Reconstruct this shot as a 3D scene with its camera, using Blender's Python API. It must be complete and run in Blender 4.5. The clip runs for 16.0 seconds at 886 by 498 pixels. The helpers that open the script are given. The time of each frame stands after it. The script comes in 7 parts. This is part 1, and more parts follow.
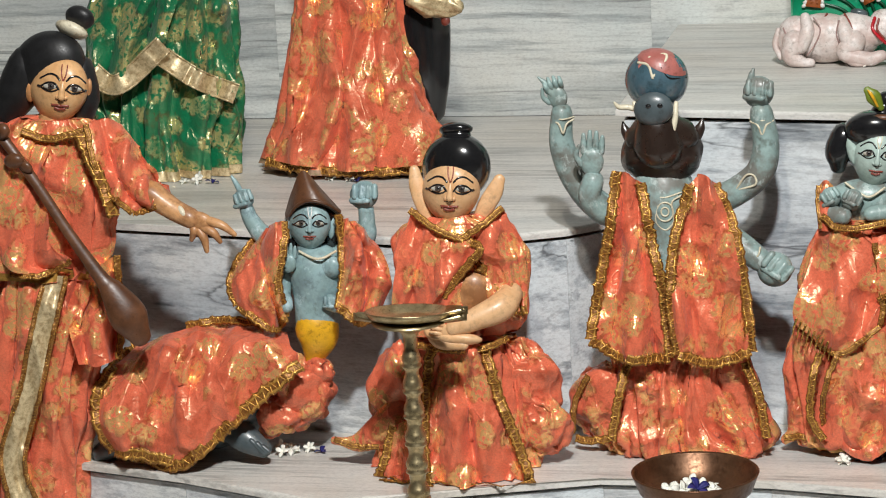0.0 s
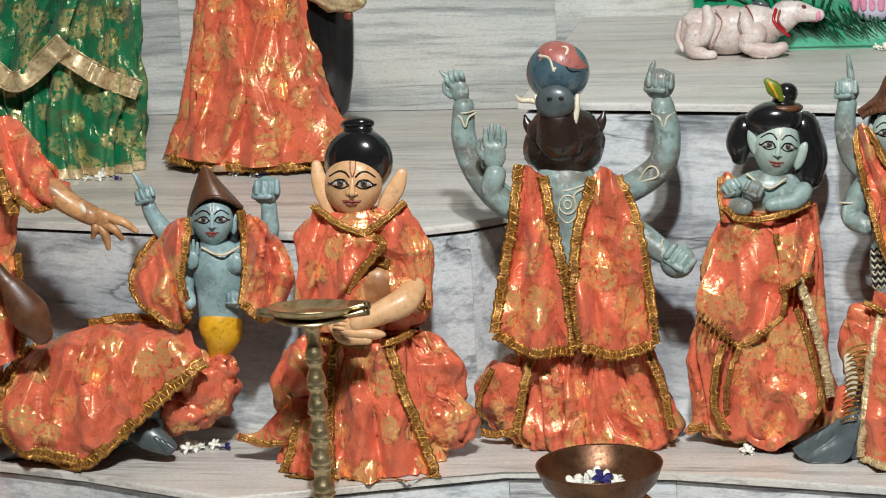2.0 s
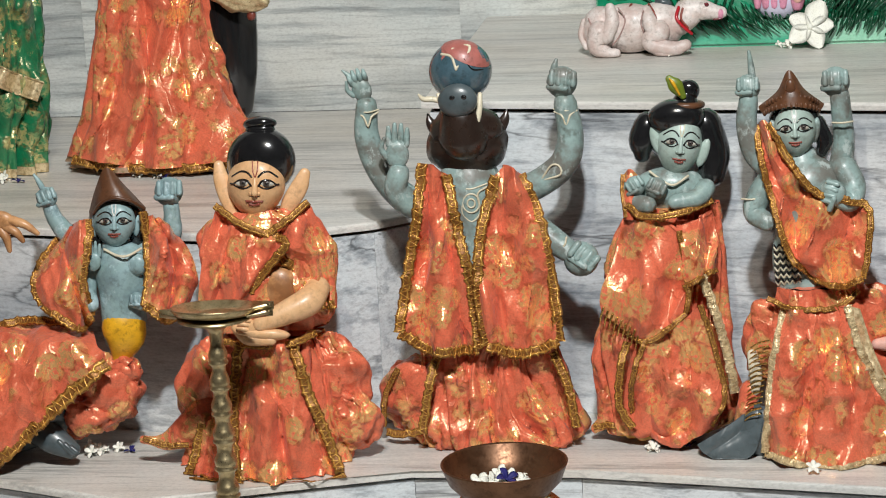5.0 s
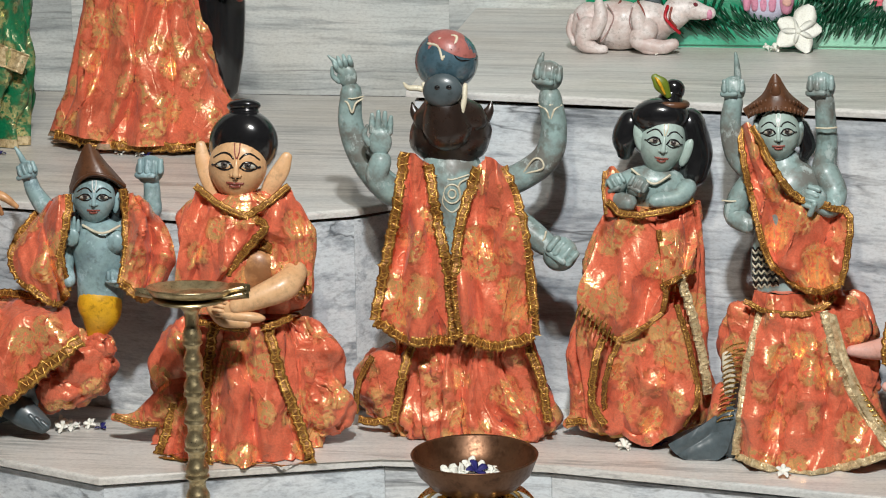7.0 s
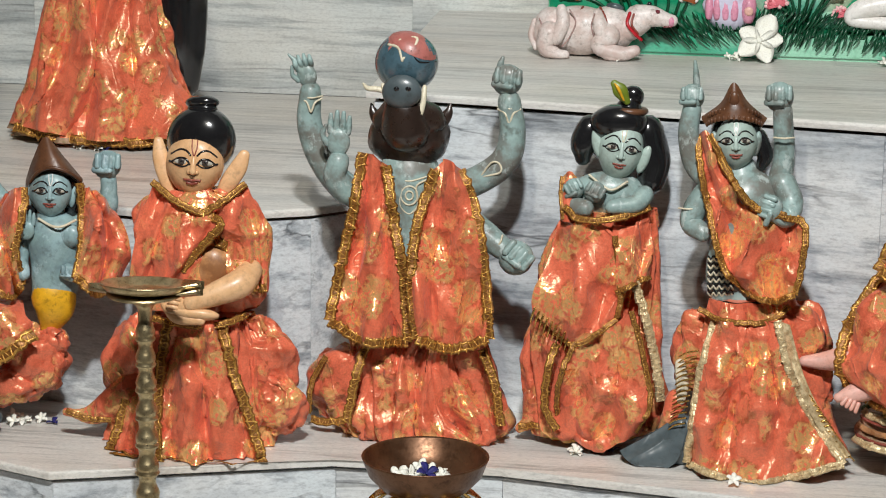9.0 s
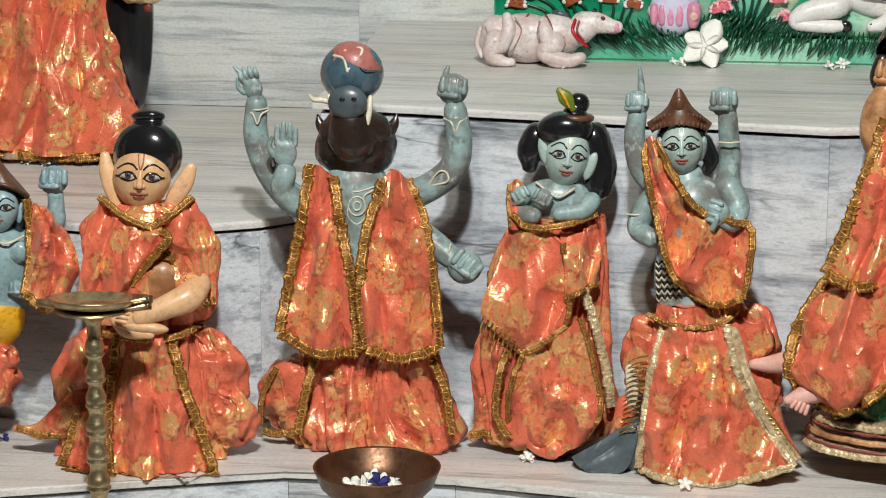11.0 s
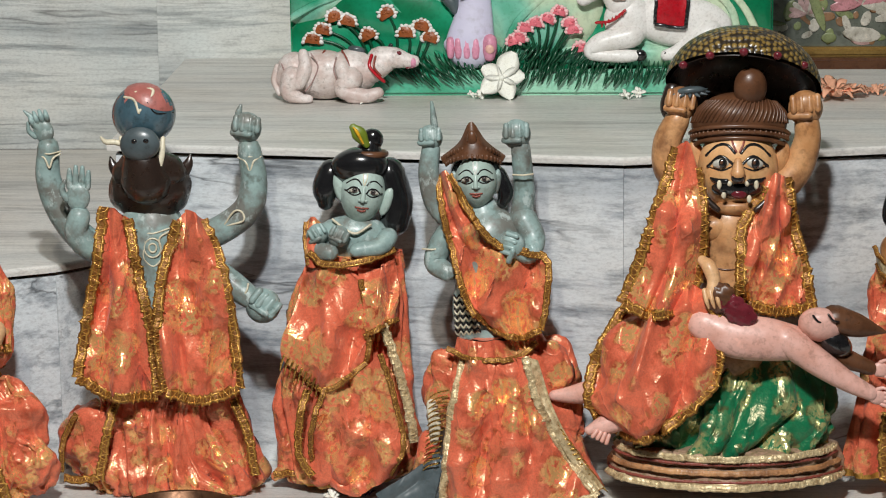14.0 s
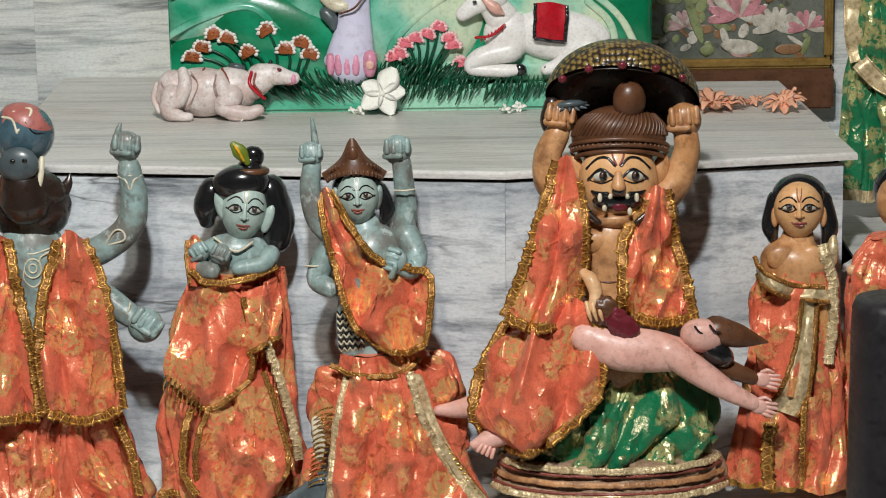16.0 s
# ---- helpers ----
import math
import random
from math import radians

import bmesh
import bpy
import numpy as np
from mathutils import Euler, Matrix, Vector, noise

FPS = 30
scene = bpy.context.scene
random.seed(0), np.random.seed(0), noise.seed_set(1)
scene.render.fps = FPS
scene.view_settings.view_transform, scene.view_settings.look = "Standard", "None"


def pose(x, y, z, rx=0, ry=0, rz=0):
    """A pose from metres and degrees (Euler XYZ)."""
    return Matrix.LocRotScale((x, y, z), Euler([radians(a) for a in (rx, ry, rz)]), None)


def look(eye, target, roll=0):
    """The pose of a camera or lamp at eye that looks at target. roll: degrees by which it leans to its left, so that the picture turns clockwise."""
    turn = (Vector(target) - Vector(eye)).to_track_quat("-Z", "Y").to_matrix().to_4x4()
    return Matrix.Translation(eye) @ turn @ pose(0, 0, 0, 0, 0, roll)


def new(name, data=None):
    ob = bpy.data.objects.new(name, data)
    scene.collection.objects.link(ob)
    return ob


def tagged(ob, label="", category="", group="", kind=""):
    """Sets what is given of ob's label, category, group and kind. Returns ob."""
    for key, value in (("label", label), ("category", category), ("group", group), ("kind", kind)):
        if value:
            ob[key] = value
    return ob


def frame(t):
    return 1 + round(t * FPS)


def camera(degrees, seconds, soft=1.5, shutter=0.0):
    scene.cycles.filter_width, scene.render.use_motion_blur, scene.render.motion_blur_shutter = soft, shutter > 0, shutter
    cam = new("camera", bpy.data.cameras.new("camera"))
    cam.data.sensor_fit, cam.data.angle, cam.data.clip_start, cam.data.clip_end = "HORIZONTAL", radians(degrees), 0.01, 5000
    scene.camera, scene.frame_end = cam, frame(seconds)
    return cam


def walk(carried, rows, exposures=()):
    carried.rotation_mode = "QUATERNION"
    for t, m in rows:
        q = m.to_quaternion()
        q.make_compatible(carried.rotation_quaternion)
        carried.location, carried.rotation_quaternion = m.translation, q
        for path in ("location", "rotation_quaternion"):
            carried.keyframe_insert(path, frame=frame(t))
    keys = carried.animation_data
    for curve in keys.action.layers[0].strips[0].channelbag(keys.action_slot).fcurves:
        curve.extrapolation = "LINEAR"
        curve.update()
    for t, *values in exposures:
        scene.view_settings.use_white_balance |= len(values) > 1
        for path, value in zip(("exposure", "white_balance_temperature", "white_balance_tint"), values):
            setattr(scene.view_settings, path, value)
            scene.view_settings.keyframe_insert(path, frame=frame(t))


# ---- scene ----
cam = camera(20.0, 16.0, soft=1.1)
PATH = [
    (0, (0.851, 0.301, 1.511), (0.403, 2.195, 1.049), -3.0),
    (0.5, (0.864, 0.309, 1.508), (0.43, 2.205, 1.044), -3.0),
    (1, (0.864, 0.31, 1.505), (0.451, 2.211, 1.039), -3.0),
    (1.5, (0.864, 0.308, 1.509), (0.468, 2.211, 1.04), -3.0),
    (2, (0.868, 0.309, 1.508), (0.484, 2.215, 1.039), -3.1),
    (2.5, (0.871, 0.312, 1.507), (0.5, 2.221, 1.038), -3.2),
    (3, (0.871, 0.313, 1.506), (0.519, 2.225, 1.037), -3.5),
    (3.5, (0.881, 0.317, 1.508), (0.538, 2.23, 1.037), -3.9),
    (4, (0.882, 0.317, 1.505), (0.551, 2.232, 1.036), -4.0),
    (6.5, (0.883, 0.318, 1.5), (0.576, 2.236, 1.025), -1.2),
    (7, (0.885, 0.321, 1.501), (0.581, 2.239, 1.022), -0.7),
    (7.5, (0.885, 0.322, 1.498), (0.589, 2.241, 1.018), -0.1),
    (8, (0.886, 0.323, 1.497), (0.6, 2.244, 1.019), 0.3),
    (8.5, (0.896, 0.324, 1.5), (0.614, 2.245, 1.022), 0.7),
    (10.8, (0.9, 0.325, 1.498), (0.65, 2.253, 1.029), 0.1),
    (11, (0.91, 0.324, 1.503), (0.665, 2.252, 1.032), 0.0),
    (11.5, (0.918, 0.329, 1.499), (0.697, 2.26, 1.03), -0.1),
    (12, (0.924, 0.332, 1.498), (0.73, 2.267, 1.03), -0.2),
    (12.5, (0.929, 0.333, 1.501), (0.758, 2.27, 1.036), -0.3),
    (13, (0.927, 0.332, 1.508), (0.783, 2.273, 1.047), -0.4),
    (13.5, (0.958, 0.341, 1.507), (0.818, 2.283, 1.053), -0.7),
    (14, (0.957, 0.339, 1.508), (0.841, 2.285, 1.06), -0.7),
    (14.5, (0.959, 0.341, 1.508), (0.864, 2.289, 1.065), -0.8),
    (15, (0.96, 0.344, 1.508), (0.886, 2.294, 1.07), -0.9),
    (15.5, (0.96, 0.343, 1.508), (0.911, 2.295, 1.073), -0.9),
    (16, (0.961, 0.34, 1.508), (0.936, 2.291, 1.071), -0.9),
]
walk(cam, [(t, look(e, a, r)) for t, e, a, r in PATH], [(0.0, 0.06), (4.0, 0.0), (12.0, -0.04), (14.0, -0.12), (16.0, -0.15)])

# ---- light ----
world = bpy.data.worlds.new("hall_air")
scene.world = world
world.use_nodes = True
world.node_tree.nodes["Background"].inputs[0].default_value = (0.93, 0.97, 1.0, 1)
world.node_tree.nodes["Background"].inputs[1].default_value = 0.22


def area_light(name, eye, target, w, h, watts, colour):
    data = bpy.data.lights.new(name, "AREA")
    data.shape, data.size, data.size_y, data.energy, data.color = "RECTANGLE", w, h, watts, colour
    ob = new(name, data)
    ob.matrix_world = look(eye, target)
    return ob


area_light("ceiling_bulb", (0.80, 1.15, 2.72), (0.5, 3.5, 0.7), 0.12, 0.12, 78, (0.97, 0.99, 1.0))
area_light("warm_ceiling_bulb", (0.50, 1.20, 2.74), (0.4, 3.5, 0.7), 0.12, 0.12, 27, (1.0, 0.93, 0.80))
scene.view_settings.exposure = 0.0


# ---- materials ----
def material(name):
    m = bpy.data.materials.new(name)
    m.use_nodes = True
    return m, m.node_tree.nodes, m.node_tree.links, m.node_tree.nodes["Principled BSDF"]


def ramp(nodes, links, fac, stops):
    n = nodes.new("ShaderNodeValToRGB")
    while len(n.color_ramp.elements) < len(stops):
        n.color_ramp.elements.new(0.5)
    for e, (p, c) in zip(n.color_ramp.elements, stops):
        e.position, e.color = p, (*c, 1) if len(c) == 3 else c
    links.new(fac, n.inputs[0])
    return n


def noise_node(nodes, links, vec, scale, detail=4.0, rough=0.55, stretch=(1, 1, 1)):
    mp = nodes.new("ShaderNodeMapping")
    mp.inputs["Scale"].default_value = stretch
    links.new(vec, mp.inputs[0])
    n = nodes.new("ShaderNodeTexNoise")
    n.inputs["Scale"].default_value, n.inputs["Detail"].default_value, n.inputs["Roughness"].default_value = scale, detail, rough
    links.new(mp.outputs[0], n.inputs["Vector"])
    return n


def mix(nodes, links, fac, a, b, kind="MIX"):
    n = nodes.new("ShaderNodeMix")
    n.data_type, n.blend_type = "RGBA", kind
    for sock, v in ((n.inputs[0], fac), (n.inputs[6], a), (n.inputs[7], b)):
        if hasattr(v, "is_linked"):
            links.new(v, sock)
        elif isinstance(v, (int, float)):
            sock.default_value = v
        else:
            sock.default_value = (*v, 1)
    return n.outputs[2]


def bump(nodes, links, bsdf, height, strength, dist):
    b = nodes.new("ShaderNodeBump")
    b.inputs["Strength"].default_value, b.inputs["Distance"].default_value = strength, dist
    links.new(height, b.inputs["Height"])
    links.new(b.outputs[0], bsdf.inputs["Normal"])


def marble(name, pale, grey, dark, amount):
    """White marble with long level streaks and a few thin dark veins."""
    m, nodes, links, bsdf = material(name)
    pos = nodes.new("ShaderNodeNewGeometry").outputs["Position"]
    info = nodes.new("ShaderNodeObjectInfo")
    shift = nodes.new("ShaderNodeVectorMath")
    shift.operation = "MULTIPLY_ADD"
    links.new(info.outputs["Random"], shift.inputs[0])
    shift.inputs[1].default_value = (1.7, 0.0, 0.21)
    links.new(pos, shift.inputs[2])
    vec = shift.outputs[0]
    warp = noise_node(nodes, links, vec, 3.2, 3.0, 0.55)
    add = nodes.new("ShaderNodeVectorMath")
    add.operation = "MULTIPLY_ADD"
    links.new(warp.outputs["Color"], add.inputs[0])
    add.inputs[1].default_value = (0.0, 0.028, 0.028)
    links.new(vec, add.inputs[2])
    flow = add.outputs[0]
    streak = noise_node(nodes, links, flow, 1.0, 6.0, 0.68, (2.4, 46.0, 46.0))
    fine = noise_node(nodes, links, flow, 1.0, 5.0, 0.7, (9.0, 170.0, 170.0))
    band = noise_node(nodes, links, flow, 1.0, 3.0, 0.5, (0.9, 13.0, 13.0))
    vein = noise_node(nodes, links, flow, 1.0, 4.0, 0.55, (1.3, 20.0, 20.0))
    where = noise_node(nodes, links, vec, 1.0, 3.0, 0.6, (3.2, 9.0, 9.0))
    cloud = noise_node(nodes, links, vec, 4.0, 4.0, 0.6)
    soft = ramp(nodes, links, streak.outputs["Fac"], [(0.0, dark), (0.30, dark), (0.40, grey), (0.50, pale), (1.0, pale)])
    c = mix(nodes, links, amount, pale, soft.outputs[0])
    thin = ramp(nodes, links, fine.outputs["Fac"], [(0.30, (0.66, 0.66, 0.67)), (0.46, (0.97, 0.97, 0.97)), (0.6, (1.04, 1.04, 1.04))])
    c = mix(nodes, links, amount, c, thin.outputs[0], "MULTIPLY")
    broad = ramp(nodes, links, band.outputs["Fac"], [(0.34, (0.70, 0.72, 0.74)), (0.50, (1, 1, 1)), (0.66, (1.06, 1.06, 1.05))])
    c = mix(nodes, links, amount, c, broad.outputs[0], "MULTIPLY")
    line = ramp(nodes, links, vein.outputs["Fac"], [(0.470, (1, 1, 1)), (0.493, (0.52, 0.52, 0.52)), (0.499, (0.30, 0.30, 0.31)), (0.504, (0.42, 0.42, 0.42)), (0.520, (1, 1, 1))])
    patch = ramp(nodes, links, where.outputs["Fac"], [(0.46, (0, 0, 0)), (0.60, (1, 1, 1))])
    marked = mix(nodes, links, patch.outputs[0], (1, 1, 1), line.outputs[0])
    c = mix(nodes, links, amount, c, marked, "MULTIPLY")
    tint = ramp(nodes, links, cloud.outputs["Fac"], [(0.32, (0.93, 0.90, 0.86)), (0.52, (1, 1, 1)), (0.7, (0.96, 1.0, 1.02))])
    c = mix(nodes, links, 1.0, c, tint.outputs[0], "MULTIPLY")
    grain = noise_node(nodes, links, vec, 330.0, 2.0, 0.7, (0.5, 1.0, 1.0))
    speck = ramp(nodes, links, grain.outputs["Fac"], [(0.32, (0.86, 0.86, 0.86)), (0.5, (1, 1, 1)), (0.7, (1.06, 1.06, 1.06))])
    c = mix(nodes, links, 1.0, c, speck.outputs[0], "MULTIPLY")
    links.new(c, bsdf.inputs["Base Color"])
    r = ramp(nodes, links, fine.outputs["Fac"], [(0.3, (0.50, 0.50, 0.50)), (0.7, (0.32, 0.32, 0.32))])
    links.new(r.outputs[0], bsdf.inputs["Roughness"])
    bump(nodes, links, bsdf, fine.outputs["Fac"], 0.10, 0.001)
    return m


def brocade(name, base, shade, foil, scale=34.0, cover=0.5):
    """Satin with torn, branching foil sprigs, brown leaf prints and fine crumples."""
    m, nodes, links, bsdf = material(name)
    vec = nodes.new("ShaderNodeTexCoord").outputs["Object"]
    warp = noise_node(nodes, links, vec, 70.0, 3.0, 0.6)
    add = nodes.new("ShaderNodeVectorMath")
    add.operation = "MULTIPLY_ADD"
    links.new(warp.outputs["Color"], add.inputs[0])
    add.inputs[1].default_value = (0.014, 0.014, 0.014)
    links.new(vec, add.inputs[2])
    cells = nodes.new("ShaderNodeTexVoronoi")
    cells.inputs["Scale"].default_value = scale
    links.new(add.outputs[0], cells.inputs["Vector"])
    zone = ramp(nodes, links, cells.outputs["Distance"], [(0.0, (1, 1, 1)), (cover * 0.62, (0.95, 0.95, 0.95)), (cover * 0.85, (0, 0, 0))])
    ring = ramp(nodes, links, cells.outputs["Distance"], [(cover * 0.5, (0, 0, 0)), (cover * 0.75, (1, 1, 1)), (cover * 0.95, (0, 0, 0))])
    twig = noise_node(nodes, links, add.outputs[0], 150.0, 2.0, 0.55)
    torn = ramp(nodes, links, twig.outputs["Fac"], [(0.42, (0, 0, 0)), (0.47, (1, 1, 1)), (0.62, (1, 1, 1)), (0.66, (0.2, 0.2, 0.2))])
    leaf = noise_node(nodes, links, add.outputs[0], 110.0, 1.0, 0.4)
    prints = ramp(nodes, links, leaf.outputs["Fac"], [(0.50, (0, 0, 0)), (0.54, (1, 1, 1))])
    mask = mix(nodes, links, 1.0, zone.outputs[0], torn.outputs[0], "MULTIPLY")
    broad = noise_node(nodes, links, vec, 14.0, 3.0, 0.6)
    wear = ramp(nodes, links, broad.outputs["Fac"], [(0.38, (0.1, 0.1, 0.1)), (0.47, (1, 1, 1))])
    mask = mix(nodes, links, 1.0, mask, wear.outputs[0], "MULTIPLY")
    weave = noise_node(nodes, links, vec, 420.0, 2.0, 0.6)
    thread = ramp(nodes, links, weave.outputs["Fac"], [(0.35, (0.86, 0.86, 0.86)), (0.62, (1.06, 1.06, 1.06))])
    tone = noise_node(nodes, links, vec, 34.0, 3.0, 0.6)
    worn = ramp(nodes, links, tone.outputs["Fac"], [(0.34, (0.35, 0.35, 0.35)), (0.50, (1, 1, 1))])
    cloth = mix(nodes, links, worn.outputs[0], shade, base)
    cloth = mix(nodes, links, 1.0, cloth, thread.outputs[0], "MULTIPLY")
    spots = mix(nodes, links, 1.0, ring.outputs[0], prints.outputs[0], "MULTIPLY")
    dull = tuple(a * 0.55 + b * k for a, b, k in zip(shade, foil, (0.10, 0.05, 0.03)))
    cloth = mix(nodes, links, spots, cloth, dull)
    links.new(mix(nodes, links, mask, cloth, foil), bsdf.inputs["Base Color"])
    part_metal = nodes.new("ShaderNodeMath")
    part_metal.operation = "MULTIPLY"
    part_metal.inputs[1].default_value = 0.55
    links.new(mask, part_metal.inputs[0])
    links.new(part_metal.outputs[0], bsdf.inputs["Metallic"])
    rough = ramp(nodes, links, mask, [(0.0, (0.32, 0.32, 0.32)), (1.0, (0.22, 0.22, 0.22))])
    links.new(rough.outputs[0], bsdf.inputs["Roughness"])
    bsdf.inputs["Sheen Weight"].default_value = 0.08
    bsdf.inputs["Specular Tint"].default_value = (1.0, 0.80, 0.52, 1)
    bsdf.inputs["Specular IOR Level"].default_value = 1.0
    crumple = noise_node(nodes, links, vec, 24.0, 2.0, 0.4, (1.0, 1.0, 0.6))
    fold = ramp(nodes, links, crumple.outputs["Fac"], [(0.46, (0, 0, 0)), (0.485, (0.35, 0.35, 0.35)), (0.50, (1, 1, 1)), (0.515, (0.35, 0.35, 0.35)), (0.54, (0, 0, 0))])
    crinkle = noise_node(nodes, links, vec, 170.0, 2.0, 0.5)
    height = nodes.new("ShaderNodeMath")
    height.operation = "MULTIPLY_ADD"
    links.new(crinkle.outputs["Fac"], height.inputs[0])
    height.inputs[1].default_value = 1.3
    links.new(fold.outputs[0], height.inputs[2])
    bump(nodes, links, bsdf, height.outputs[0], 0.5, 0.0016)
    return m


def paint(name, base, rough=0.3, worn=(0.75, 0.72, 0.68), scale=40.0, metal=0.0, coat=0.0, stain=0.6, dirt=None, rubbed=None):
    """Painted or cast surface with blotches, rubbed spots and a slight relief."""
    m, nodes, links, bsdf = material(name)
    vec = nodes.new("ShaderNodeTexCoord").outputs["Object"]
    big = noise_node(nodes, links, vec, scale, 4.0, 0.6)
    small = noise_node(nodes, links, vec, scale * 6, 3.0, 0.6)
    a = ramp(nodes, links, big.outputs["Fac"], [(0.32, worn), (0.58, (1, 1, 1))])
    b = ramp(nodes, links, small.outputs["Fac"], [(0.30, (0.82, 0.81, 0.80)), (0.5, (1, 1, 1))])
    c = mix(nodes, links, 1.0, base, a.outputs[0], "MULTIPLY")
    c = mix(nodes, links, 1.0, c, b.outputs[0], "MULTIPLY")
    spots = noise_node(nodes, links, vec, scale * 2.3, 3.0, 0.7)
    d = ramp(nodes, links, spots.outputs["Fac"], [(0.32, (0.46, 0.43, 0.40)), (0.43, (1, 1, 1)), (0.60, (1, 1, 1)), (0.70, (1.25, 1.22, 1.18))])
    c = mix(nodes, links, stain, c, d.outputs[0], "MULTIPLY")
    if dirt:
        grime = noise_node(nodes, links, vec, 24.0, 4.0, 0.65)
        g = ramp(nodes, links, grime.outputs["Fac"], [(0.47, (0, 0, 0)), (0.64, (0.8, 0.8, 0.8))])
        c = mix(nodes, links, g.outputs[0], c, dirt)
    if rubbed:
        chips = noise_node(nodes, links, vec, 58.0, 5.0, 0.7, (1.0, 1.0, 0.7))
        g = ramp(nodes, links, chips.outputs["Fac"], [(0.56, (0, 0, 0)), (0.64, (0.7, 0.7, 0.7))])
        c = mix(nodes, links, g.outputs[0], c, rubbed)
    links.new(c, bsdf.inputs["Base Color"])
    r = ramp(nodes, links, small.outputs["Fac"], [(0.3, (rough * 1.4,) * 3), (0.7, (rough * 0.8,) * 3)])
    links.new(r.outputs[0], bsdf.inputs["Roughness"])
    bsdf.inputs["Metallic"].default_value = metal
    bsdf.inputs["Coat Weight"].default_value = coat
    bsdf.inputs["Coat Roughness"].default_value = 0.2
    bump(nodes, links, bsdf, small.outputs["Fac"], 0.15, 0.001)
    return m


